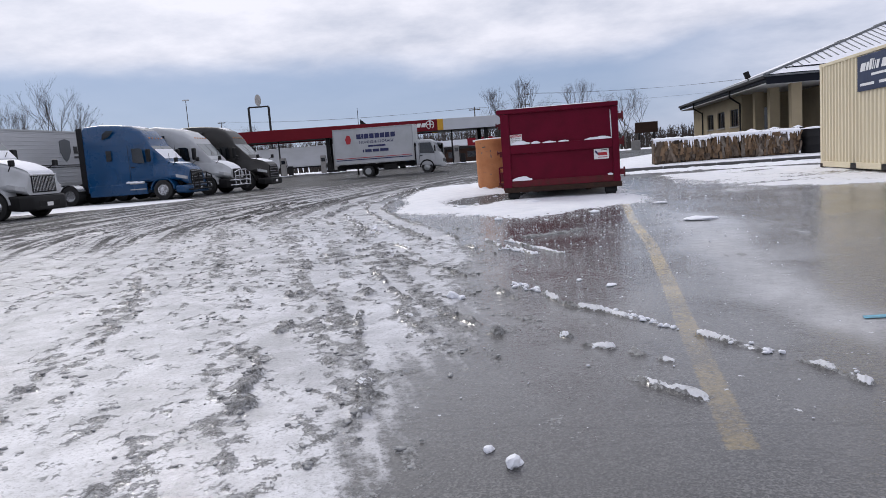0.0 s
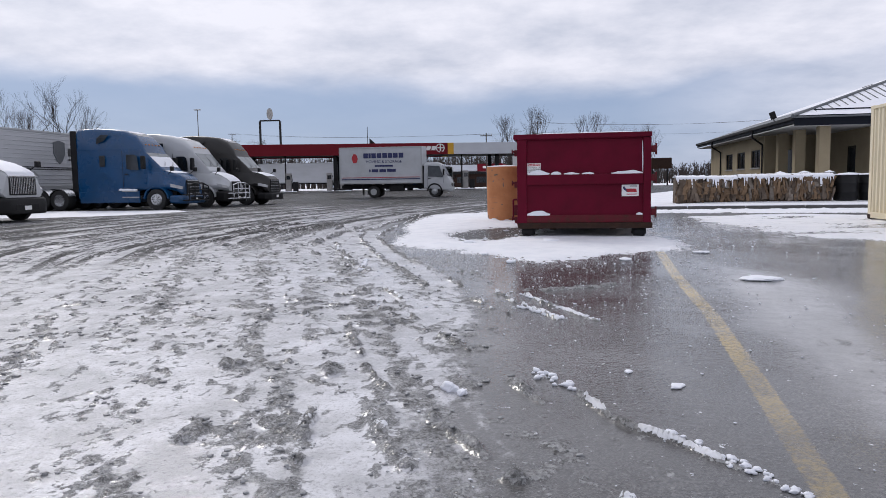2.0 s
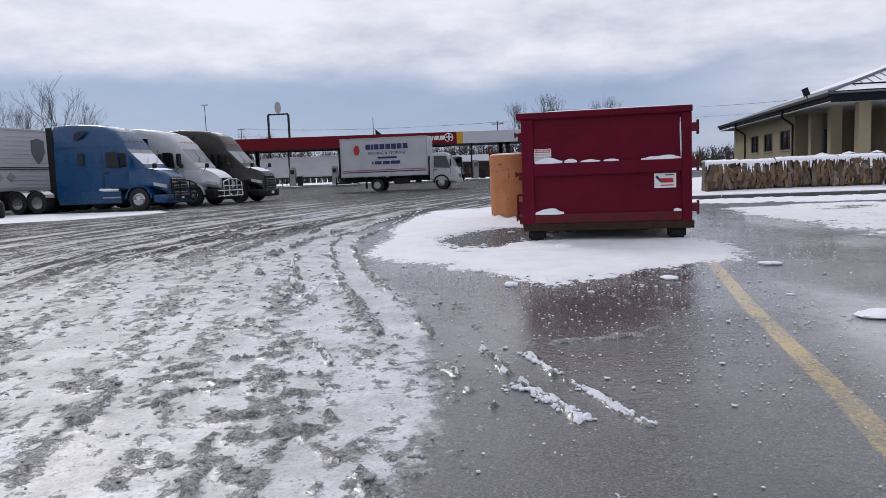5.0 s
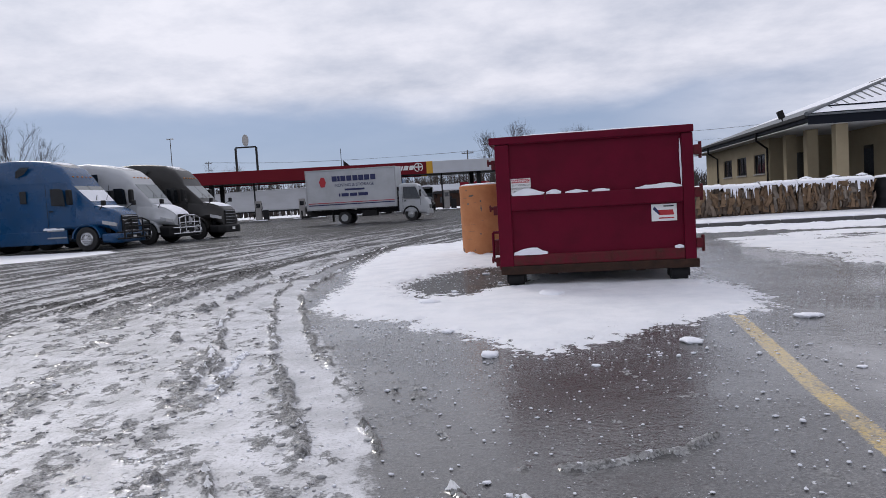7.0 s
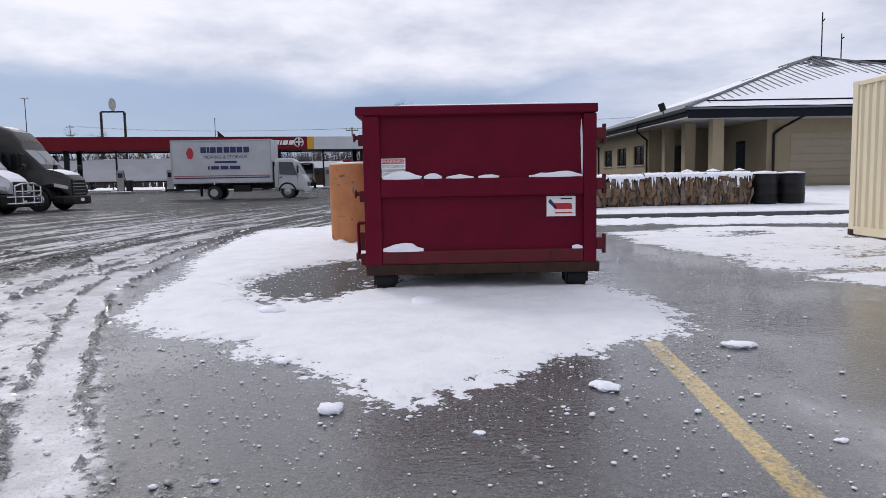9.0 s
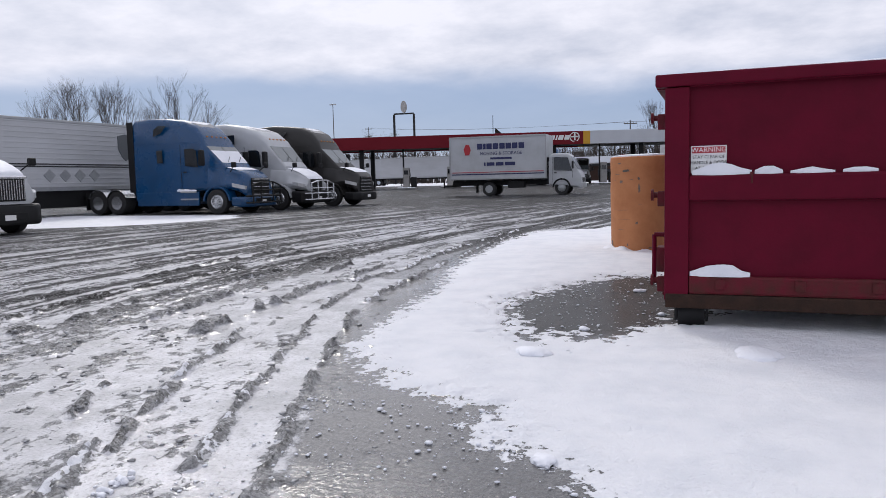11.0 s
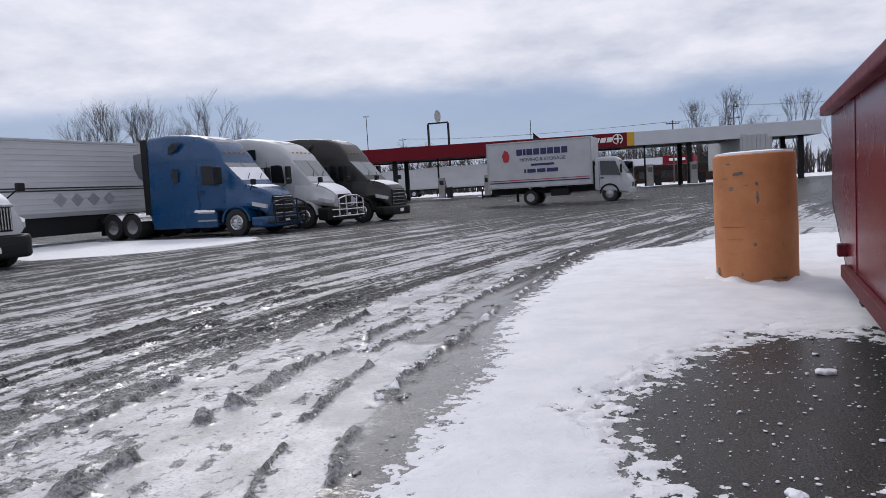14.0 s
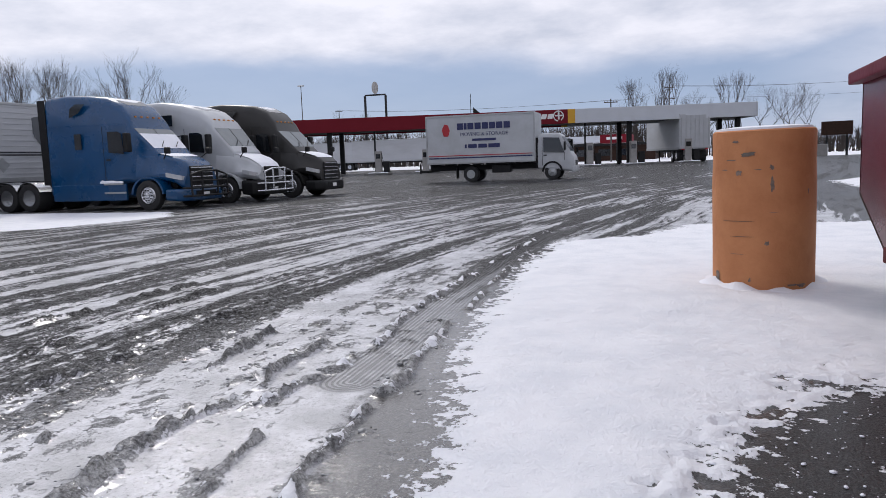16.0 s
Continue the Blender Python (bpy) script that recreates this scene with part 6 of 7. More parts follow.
def box_truck(m):
    """A medium cab-over moving truck; x runs forward from its front axle."""
    T = thing("moving_truck", m, "white cab-over moving truck with dark lettering on its box", "truck")
    B = part("cargo_box", boxed(-6.75, -0.85, -1.22, 1.22, 0.98, 3.55, 0.03), WHITE, T, "white cargo box")
    for s in (-1, 1):
        y = s * 1.235
        for z in (0.98, 3.46):
            part("edge_rail", boxed(-6.75, -0.85, y - 0.015, y + 0.015, z, z + 0.09, 0.006), ALLOY, B)
        for x in (-6.75, -0.93):
            part("corner_rail", boxed(x, x + 0.08, y - 0.014, y + 0.014, 1.07, 3.46, 0.006), ALLOY, B)
        part("stripe", boxed(-6.6, -1.0, y - 0.006, y + 0.004, 1.27, 1.33), NAVY_INK, B)
        part("stripe", boxed(-6.6, -1.0, y - 0.006, y + 0.004, 1.40, 1.44), RED_INK, B)
        # firm's name, place and number as bars
        q = y + s * 0.004
        def bar(x0, x1, z0, z1, material=NAVY_INK):
            part("lettering_bar", boxed(x0, x1, q - 0.004, q + 0.004, z0, z1), material, B)
        for k in range(8):
            w = 0.16 if k == 1 else 0.33
            x0 = -5.0 + [0, 0.37, 0.57, 0.96, 1.36, 1.74, 2.12, 2.52][k]
            bar(x0, x0 + w, 2.78, 3.12)
        bar(-4.2, -2.9, 2.17, 2.29)
        for x0, x1 in ((-4.6, -4.5), (-4.42, -3.95), (-3.87, -3.4), (-3.32, -2.7)):
            bar(x0, x1, 1.80, 2.0)
        words("lettering", "MOVING & STORAGE", 0.27, Matrix.Translation((-3.55, q + s * 0.002, 2.52)) @ pose(0, 0, 0, 90, 0, 0 if s < 0 else 180), NAVY_INK, B, 0.002, 1.0)
        part("emblem", slab(bmesh.new(), ([(-5.75, q, 2.45), (-5.5, q, 2.45), (-5.4, q, 2.75), (-5.5, q, 3.05), (-5.7, q, 3.1), (-5.85, q, 2.8)])[::1 if s < 0 else -1], 0.006), RED_INK, B, "small red emblem")
        wheel(T, 0, s * 1.02, r=0.41, w=0.24, side=s, rim_mat=ALLOY)
        wheel(T, -4.35, s * 1.08, r=0.41, w=0.23, dual=True, side=s, rim_mat=ALLOY)
        part("mud_flap", boxed(-5.15, -5.12, s * 0.85 - 0.25, s * 0.85 + 0.25, 0.2, 0.75), PLASTIC_BLACK, T)
    st = [(-0.75, 1.02, 0.62, 2.30, 0.10, 0.05), (-0.55, 1.04, 0.55, 2.42, 0.14, 0.08), (0.25, 1.04, 0.50, 2.42, 0.14, 0.10), (0.45, 1.03, 0.48, 2.32, 0.14, 0.10), (0.95, 1.0, 0.42, 1.40, 0.12, 0.05), (1.12, 0.96, 0.42, 1.15, 0.12, 0.04), (1.15, 0.92, 0.45, 0.85, 0.1, 0.03)]
    C = part("cab", loft(bmesh.new(), [ring_rect(*s) for s in st]), WHITE, T, smooth=True)
    part("windscreen", slab(bmesh.new(), [(0.515, -0.88, 2.22), (0.935, -0.90, 1.46), (0.935, 0.90, 1.46), (0.515, 0.88, 2.22)], 0.006), GLASS_DARK, C)
    for s in (-1, 1):
        y = s * 1.046
        c = [(-0.45, y, 1.45), (0.62, y, 1.38), (0.36, y, 2.16), (-0.45, y, 2.20)]
        part("side_window", slab(bmesh.new(), c if s < 0 else c[::-1], 0.006), GLASS_DARK, C)
        part("mirror", boxed(0.62, 0.72, s * 1.22 - 0.1, s * 1.22 + 0.1, 1.5, 1.95, 0.03), PLASTIC_BLACK, C)
        part("headlamp", boxed(1.08, 1.17, s * 0.72 - 0.16, s * 0.72 + 0.16, 0.82, 1.0, 0.03), LAMP_GLASS, C)
    part("bumper", boxed(0.98, 1.22, -1.02, 1.02, 0.38, 0.68, 0.05), WHITE, T)
    for s in (-1, 1):
        y = s * 1.045
        arch = bmesh.new()
        loft(arch, [[(q * math.cos(t), y + e, 0.43 + q * math.sin(t)) for q, e in ((0.44, -0.02), (0.44, 0.02), (0.54, 0.02), (0.54, -0.02))] for t in [math.pi * k / 10 for k in range(11)]])
        part("wheel_arch", arch, PLASTIC_BLACK, C, "black wheel arch")
        part("door_seam", boxed(-0.52, -0.505, y - 0.004, y + 0.006, 0.75, 2.2), PLASTIC_BLACK, C)
        part("door_seam", boxed(0.62, 0.635, y - 0.004, y + 0.006, 0.98, 1.4), PLASTIC_BLACK, C)
        part("door_handle", boxed(-0.45, -0.28, y - 0.01, y + 0.02, 1.25, 1.31, 0.01), PLASTIC_BLACK, C)
        part("cab_step", boxed(-0.5, -0.42, y - 0.06, y + 0.01, 0.5, 0.62, 0.01), PLASTIC_BLACK, C)
    # added black block imitates the shade between cab and cargo box
    part("cab_gap_shade", boxed(-0.86, -0.72, -0.98, 0.98, 0.62, 2.2), PLASTIC_BLACK, T, "black block in place of the shade in the gap behind the cab")
    part("grille", boxed(1.13, 1.165, -0.5, 0.5, 0.72, 0.98, 0.01), PLASTIC_BLACK, C)
    bm = boxed(-6.8, 0.3, -0.42, -0.32, 0.62, 0.9)
    box(bm, -6.8, 0.3, 0.32, 0.42, 0.62, 0.9)
    for x in (0, -4.35):
        cyl(bm, (x, -0.9, 0.41), (x, 0.9, 0.41), 0.07, seg=8)
    box(bm, -3.2, -2.2, -1.05, -0.45, 0.45, 0.85, 0.05)
    box(bm, -7.15, -6.7, -1.1, 1.1, 0.55, 0.68, 0.02)
    box(bm, -7.2, -7.12, -1.1, -1.0, 0.5, 1.05, 0.01)
    for k in range(8):
        x = -6.5 + 0.75 * k
        box(bm, x, x + 0.08, -1.15, 1.15, 0.90, 0.98)
    part("chassis", bm, DARK_STEEL, T)


box_truck(on_ground(-9.3, 53.15, 3))


# ---- fuel canopy ----
CANOPY = pose(-11.5, 78.3, 0, 0, 0, math.degrees(math.atan2(0.247, 0.969)))


def canopy_z(s, d=0.0):
    p = CANOPY @ Vector((s, d, 0))
    return gz(p.x, p.y)


def fuel_canopy():
    T = thing("fuel_canopy", CANOPY, "long fuel canopy with red, yellow and grey-white fascia over the pumps", "canopy")
    zb, zt, dep = 4.55, 5.75, 7.0
    for s0, s1, material in ((-34.0, -0.95, CANOPY_RED), (-0.948, -0.32, CANOPY_YELLOW), (-0.318, 14.85, CANOPY_WHITE)):
        part("fascia", boxed(s0, s1, -0.12, 0.12, zb, zt, 0.02), material, T)
        part("fascia", boxed(s0, s1, dep - 0.12, dep + 0.12, zb, zt, 0.02), material, T)
    part("fascia", boxed(14.85, 15.0, -0.12, dep + 0.12, zb, zt, 0.02), CANOPY_WHITE, T)
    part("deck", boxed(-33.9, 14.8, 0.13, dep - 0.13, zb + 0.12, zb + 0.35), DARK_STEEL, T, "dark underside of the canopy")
    # brand emblem as plain shapes
    x = -5.0
    for k, w in enumerate((0.42, 0.36, 0.40, 0.14, 0.46, 0.44)):
        part("emblem_bar", slab(bmesh.new(), [(x, -0.125, 4.98), (x + w, -0.125, 4.98), (x + w + 0.12, -0.125, 5.40), (x + 0.12, -0.125, 5.40)], 0.01), WHITE_INK, T)
        x += w + 0.10
    bm = bmesh.new()
    for k in range(14):
        a, b = radians(25 * k - 60), radians(25 * k - 35)
        cyl(bm, (-1.75 + 0.42 * math.cos(a), -0.13, 5.2 + 0.42 * math.sin(a)), (-1.75 + 0.42 * math.cos(b), -0.13, 5.2 + 0.42 * math.sin(b)), 0.05, seg=5)
        if k == 12:
            break
    box(bm, -1.80, -1.66, -0.15, -0.125, 4.9, 5.6)
    box(bm, -2.05, -1.40, -0.15, -0.125, 5.18, 5.30)
    part("emblem_ring", bm, WHITE_INK, T)
    for s in (-32.0, -22.1, -12.8, -3.6, 4.4, 13.6):
        for d in (0.8, 6.0):
            part("column", boxed(s - 0.2, s + 0.2, d - 0.2, d + 0.2, canopy_z(s, d) - 0.1, zb + 0.13), DARK_STEEL, T, "dark steel column")
    for s in (-18.0, -8.2, 0.6, 9.0):
        part("slim_post", boxed(s - 0.07, s + 0.07, 0.7, 0.84, canopy_z(s) - 0.1, zb + 0.13), DARK_STEEL, T)
    part("roof_vent", slab(bmesh.new(), [(-9.2, 3.0, 5.70), (-8.3, 3.0, 5.70), (-9.2, 3.0, 6.5)], 0.1), DARK_STEEL, T)
    part("aerial", cyl(bmesh.new(), (-9.4, 3, 5.5), (-9.4, 3, 7.7), 0.03, seg=5), DARK_STEEL, T)
    for s in (-17.6, -13.4, -12.0, -8.0, -3.4, 0.9, 4.6, 9.2):
        z = canopy_z(s)
        P = thing("fuel_pump", CANOPY @ pose(s, 0.0, z), "grey diesel pump cabinet with a bin beside it", "fuel pump", "pumps under the canopy")
        part("cabinet", boxed(-0.28, 0.28, -0.3, 0.3, 0.1, 2.0, 0.03), CONCRETE, P)
        part("display", boxed(-0.2, 0.2, -0.315, -0.30, 1.35, 1.75), GLASS_DARK, P)
        part("hose", tube(bmesh.new(), [(0.3, -0.1, 1.8), (0.42, -0.12, 1.1), (0.38, -0.12, 0.6), (0.3, -0.1, 1.2)], 0.025, 5), RUBBER, P)
        part("island_base", boxed(-1.0, 1.0, -0.6, 0.6, -0.06, 0.12, 0.03), CONCRETE, P)
        part("bin", boxed(0.45, 0.95, -0.3, 0.25, 0.12, 1.1, 0.03), DARK_STEEL, P)
        part("snow_strip", snow_bank([(-0.9, -0.55, 0.08), (0.9, -0.55, 0.08)], 0.3, 0.07, 3), SNOW, P, "snow on the island", smooth=True)
    bm = bmesh.new()


fuel_canopy()
# trailers and trucks round the canopy
p = CANOPY @ Vector((-5.9, 0.6, 0))
van_trailer(pose(p.x, p.y, gz(p.x, p.y), 0, 0, 102), 14.0, "grey-white box trailer seen from its doors under the canopy", ribs=False, skirt=False, group="trailers at the pumps")
p = Vector((-2.0, 80.6, 0))
van_trailer(pose(p.x, p.y, gz(p.x, p.y), 0, 0, 106), 12.0, "white box trailer at the last pump, doors towards the yard", ribs=False, skirt=False, group="trailers at the pumps")
for x, y, yaw, L in ((-32.0, 108.0, 178, 15.0), (-48.0, 112.0, 185, 14.0), (-58.0, 106.0, 172, 14.0)):
    van_trailer(pose(x, y, gz(x, y), 0, 0, yaw), L, "white box trailer parked beyond the pumps", ribs=False, skirt=False, group="far trailers")
small = tractor(on_ground(-13.2, 81.6, -78), GRAPHITE, "small dark truck with a snow-covered nose between the pumps", style="older", snowy=0.14, windows_snow=False, tandem=False)
small.scale = (0.66, 0.74, 0.64)
tractor(on_ground(-17.8, 88.0, -80), BLUE, "blue tractor parked behind the pump island", snowy=0.02, tandem=False)


def far_canopy():
    T = thing("car_canopy", pose(0, 135.0, 0), "low white car-fuel canopy with a red end", "canopy")
    part("fascia", boxed(-44, -15.6, -4, 4, 3.75, 4.75, 0.02), CANOPY_WHITE, T)
    part("fascia", boxed(-15.59, -11.0, -4, 4, 3.6, 4.9, 0.02), CANOPY_RED, T)
    for x in (-40, -30, -22, -13):
        part("column", boxed(x - 0.25, x + 0.25, -3, -2.5, gz(x, 132) - 0.3, 3.76), DARK_STEEL, T)
    part("sign_panel", boxed(-14.6, -12.2, -4.06, -4.0, 4.1, 4.5), WHITE_INK, T)
    S = thing("far_store", pose(-20.0, 150.0, gz(-20, 150)), "low dark store building beyond the canopy", "building")
    part("wall", boxed(-16, 12, 0, 10, -0.3, 2.6), RUST, S)
    part("roof", boxed(-17, 13, -0.8, 11, 2.6, 3.1, 0.1), DARK_STEEL, S)
    for k in range(6):
        part("window", boxed(-14 + 4 * k, -11.6 + 4 * k, -0.02, 0.05, 0.8, 2.0), GLASS_DARK, S)
    gs = gz(12, 96)
    G = thing("highway_sign_board", pose(12.0, 96.0, gs, 0, 0, -8), "weathered brown sign board on steel legs beside the road", "sign")
    part("board", boxed(-1.9, 0.9, -0.15, 0.15, 2.9 - gs, 4.25 - gs, 0.03), RUST, G)
    for x in (-1.4, 0.4):
        part("leg", boxed(x - 0.10, x + 0.10, -0.1, 0.1, -0.2, 2.92 - gs), DARK_STEEL, G)
    part("cabinet", boxed(-2.4, -1.3, -1.4, -0.5, -0.1, 1.1, 0.05), CONCRETE, G)


far_canopy()


# ---- poles, wires, lamps and the sign frame ----
def light_pole(x, y, h):
    T = thing("yard_light", pose(x, y, gz(x, y)), "tall steel yard light with twin heads", "street lamp", "yard lights")
    part("pole", cyl(bmesh.new(), (0, 0, -0.2), (0, 0, h), 0.13, 0.08, seg=8), POLE, T)
    part("lamp_head", boxed(-0.75, -0.1, -0.25, 0.25, h - 0.15, h + 0.12, 0.05), ALLOY, T)
    part("lamp_head", boxed(0.1, 0.75, -0.25, 0.25, h - 0.15, h + 0.12, 0.05), ALLOY, T)


def pylon_frame(x, y, w, h, yaw):
    T = thing("pylon_sign_frame", pose(x, y, gz(x, y), 0, 0, yaw), "empty dark steel pylon sign frame with an oval panel above", "sign")
    for s in (-1, 1):
        part("post", boxed(s * w / 2 - 0.22, s * w / 2 + 0.22, -0.22, 0.22, -0.3, h), DARK_STEEL, T)
    part("crossbar", boxed(-w / 2, w / 2, -0.15, 0.15, h - 0.05, h + 0.3), DARK_STEEL, T)
    part("crossbar", boxed(-w / 2, w / 2, -0.15, 0.15, h - 7.9, h - 7.55), DARK_STEEL, T)
    bm = cyl(bmesh.new(), (0, -0.4, 0), (0, 0.4, 0), 1.0, seg=24)
    bmesh.ops.scale(bm, vec=(0.72, 0.6, 1.4), verts=bm.verts)
    bmesh.ops.translate(bm, vec=(0.0, 0, h + 1.75), verts=bm.verts)
    part("oval_panel", bm, CONCRETE, T, "weathered grey oval panel")


def utility_pole(x, y, h, yaw=0):
    T = thing("utility_pole", pose(x, y, gz(x, y), 0, 0, yaw), "weathered wooden utility pole with crossarms", "utility pole", "utility poles")
    part("pole", cyl(bmesh.new(), (0, 0, -0.3), (0, 0, h), 0.13, 0.09, seg=8), POLE, T)
    for k, z in enumerate((h - 0.5, h - 2.6)):
        part("crossarm", boxed(-1.0, 1.0, -0.07, 0.07, z - 0.07, z + 0.07), POLE, T)
        for x2 in (-0.9, -0.45, 0.45, 0.9):
            part("insulator", cyl(bmesh.new(), (x2, 0, z + 0.08), (x2, 0, z + 0.3), 0.05, seg=6), CONCRETE, T)


def wire(a, b, sag, r=0.03):
    T = thing("overhead_wire", pose(0, 0, 0), "thin dark overhead wire between poles", "cable", "overhead wires")
    a, b = Vector(a), Vector(b)
    pts = [a.lerp(b, i / 14) - Vector((0, 0, sag * 4 * (i / 14) * (1 - i / 14))) for i in range(15)]
    bm = bmesh.new()
    rings = [[(p.x, p.y + r * c, p.z + r * k) for c, k in ((-1, -1), (1, -1), (1, 1), (-1, 1))] for p in pts]
    part("strand", loft(bm, rings), POLE, T)


light_pole(-84.0, 160.0, 18.6)
light_pole(60.0, 190.0, 14.0)
pylon_frame(-71.4, 172.0, 5.0, 16.6, 6)
POLES = [(-94.8, 200.0, 16.2, 20), (-13.6, 128.0, 9.3, 15), (-5.9, 160.0, 13.6, 10), (47.0, 175.0, 14.0, 5), (70.0, 205.0, 15.0, 0)]
for q in POLES:
    utility_pole(*q)
for (x0, y0, h0, _), (x1, y1, h1, _) in zip(POLES, POLES[1:]):
    for o, dz in ((-0.9, -0.2), (0.9, -0.2), (0.45, -2.3)):
        wire((x0 + o, y0, gz(x0, y0) + h0 + dz), (x1 + o, y1, gz(x1, y1) + h1 + dz), 0.8, 0.016)
wire((70.0, 205.0, 15.6), (170.0, 215.0, 15.0), 1.2, 0.02)


# ---- bare trees ----
def tree_mesh(seed, h, spread_k=1.0, levels=5, clear=0.3):
    """Trunk and crown as two meshes: tapered limbs that fork into fine twigs."""
    rnd = random.Random(seed)
    trunk, crown = ([], []), ([], [])

    def tube3(out, p, q, r0, r1, seg):
        V, F = out
        d = (q - p).normalized()
        a = d.orthogonal().normalized()
        c = d.cross(a)
        i = len(V)
        for o, r in ((p, r0), (q, r1)):
            V.extend(o + (a * math.cos(2 * math.pi * k / seg) + c * math.sin(2 * math.pi * k / seg)) * r for k in range(seg))
        F.extend((i + k, i + (k + 1) % seg, i + seg + (k + 1) % seg, i + seg + k) for k in range(seg))

    def limb(out, p, d, length, r, seg):
        n = 3
        q = p
        for i in range(n):
            d2 = (d + Vector((rnd.gauss(0, 0.12), rnd.gauss(0, 0.12), rnd.gauss(0.03, 0.06)))).normalized()
            e = q + d2 * length / n
            tube3(out, q, e, r * (1 - 0.25 * i / n), r * (1 - 0.25 * (i + 1) / n), seg)
            q, d = e, d2
        return q, d

    def grow(p, d, length, r, lev):
        q, d = limb(crown, p, d, length, r, 5 if lev < 2 else 3)
        if lev >= levels:
            return
        for i in range(rnd.choice((2, 2, 3))):
            a = rnd.uniform(0, 2 * math.pi)
            side = Vector((math.cos(a), math.sin(a), 0))
            nd = (d + side * rnd.uniform(0.3, 0.7) * spread_k + Vector((0, 0, 0.14))).normalized()
            grow(q, nd, length * rnd.uniform(0.6, 0.86), r * 0.58, lev + 1)
        for i in range(3):
            a = rnd.uniform(0, 2 * math.pi)
            nd = (d + Vector((math.cos(a), math.sin(a), 0.2)) * 0.9 * spread_k).normalized()
            limb(crown, p.lerp(q, rnd.uniform(0.2, 0.9)), nd, length * rnd.uniform(0.35, 0.7), r * 0.35, 3)
    r = h * 0.0105
    q, d = limb(trunk, Vector((0, 0, -0.3)), Vector((0, 0, 1)), h * clear + 0.3, r, 8)
    for i in range(3):
        a = 2 * math.pi * i / 3 + rnd.uniform(-0.4, 0.4)
        grow(q, (Vector((math.cos(a), math.sin(a), 0)) * 0.42 * spread_k + Vector((0, 0, 1))).normalized(), h * 0.205, r * 0.6, 1)
    return trunk, crown


def raw_part(name, data, material, parent):
    me = bpy.data.meshes.new(name)
    me.from_pydata(data[0], [], data[1])
    me.materials.append(material)
    ob = new(name, me)
    ob.parent = parent
    return ob


TREES = {}


def bare_tree(kind, x, y, h, yaw=0.0):
    if kind not in TREES:
        seed, sp, clear = {"tall": (3, 0.62, 0.16), "slim": (8, 0.48, 0.20), "broad": (14, 1.25, 0.2)}[kind]
        T = thing("bare_tree", on_ground(x, y, yaw), "tall leafless tree with fine grey twigs" if kind != "broad" else "broad leafless tree with spreading dark limbs", "tree", "bare trees")
        tr, cr = tree_mesh(seed, 10.0, sp, 7, clear=clear)
        raw_part("trunk", tr, BARK, T)
        raw_part("crown", cr, TWIG, T)
        TREES[kind] = T, max(v.z for v in cr[0])
    else:
        T = copy_thing(TREES[kind][0], on_ground(x, y, yaw))
    T.scale = (h / TREES[kind][1],) * 3
    return T


for kind, x, y, h, yaw in (("tall", -74.5, 74.0, 12.8, 0), ("slim", -71.5, 75.0, 14.2, 60), ("tall", -68.4, 73.0, 13.6, 140), ("slim", -65.0, 76.0, 12.8, 200), ("tall", -62.8, 74.0, 13.2, 250), ("slim", -60.5, 75.0, 10.4, 30), ("tall", -55.1, 74.0, 13.2, 310), ("tall", -52.9, 73.5, 9.6, 100),
                           ("slim", -12.7, 160.0, 16.1, 20), ("tall", -9.0, 163.0, 14.8, 80), ("slim", -5.3, 158.0, 16.9, 170), ("tall", -0.8, 166.0, 13.6, 220), ("slim", 3.4, 160.0, 15.8, 290),
                           ("broad", 10.9, 164.0, 13.2, 10), ("broad", 14.6, 158.0, 13.4, 40), ("broad", 17.5, 162.0, 11.5, 160), ("broad", -66.0, 150.0, 12.0, 90)):
    bare_tree(kind, x, y, h, yaw)


def far_woods():
    """Distant leafless woods: a deep belt of thin trunks and branches."""
    rnd = random.Random(77)
    bm_v, bm_f = [], []

    def stick(p, q, r):
        d = (q - p)
        s = Vector((1, 0, 0)) * r
        t = Vector((0, 1, 0)) * r
        i = len(bm_v)
        bm_v.extend([p - s, p + s * 0.5 + t, p + s * 0.5 - t, q - s * 0.4, q + s * 0.2 + t * 0.4, q + s * 0.2 - t * 0.4])
        bm_f.extend([(i, i + 1, i + 4, i + 3), (i + 1, i + 2, i + 5, i + 4), (i + 2, i, i + 3, i + 5)])
    for k in range(3200):
        x = rnd.uniform(-190, 120)
        y = 168 + rnd.uniform(0, 40) + 0.12 * abs(x + 20)
        h = rnd.uniform(5.5, 9.0) * (1.0 if x < 0 else 0.8 if x < 8 else 0.55)
        z = gz(x, y) - 0.3
        p = Vector((x, y, z))
        top = p + Vector((rnd.gauss(0, 0.5), rnd.gauss(0, 0.5), h))
        stick(p, top, rnd.uniform(0.08, 0.2))
        for j in range(9):
            f = rnd.uniform(0.25, 0.95)
            a = rnd.uniform(0, 2 * math.pi)
            ln = h * rnd.uniform(0.12, 0.3)
            b = p.lerp(top, f)
            e = b + Vector((math.cos(a) * 0.6, math.sin(a) * 0.6, 0.8)) * ln
            stick(b, e, 0.05)
            for _ in range(2):
                c = b.lerp(e, rnd.uniform(0.4, 1))
                stick(c, c + Vector((rnd.gauss(0, 0.4), rnd.gauss(0, 0.4), 0.7)) * ln * 0.5, 0.035)
    me = bpy.data.meshes.new("far_woods")
    me.from_pydata(bm_v, [], bm_f)
    me.materials.append(WOODS)
    tagged(new("far_woods", me), "distant belt of leafless grey-brown woods", "woods", kind="stuff")


far_woods()


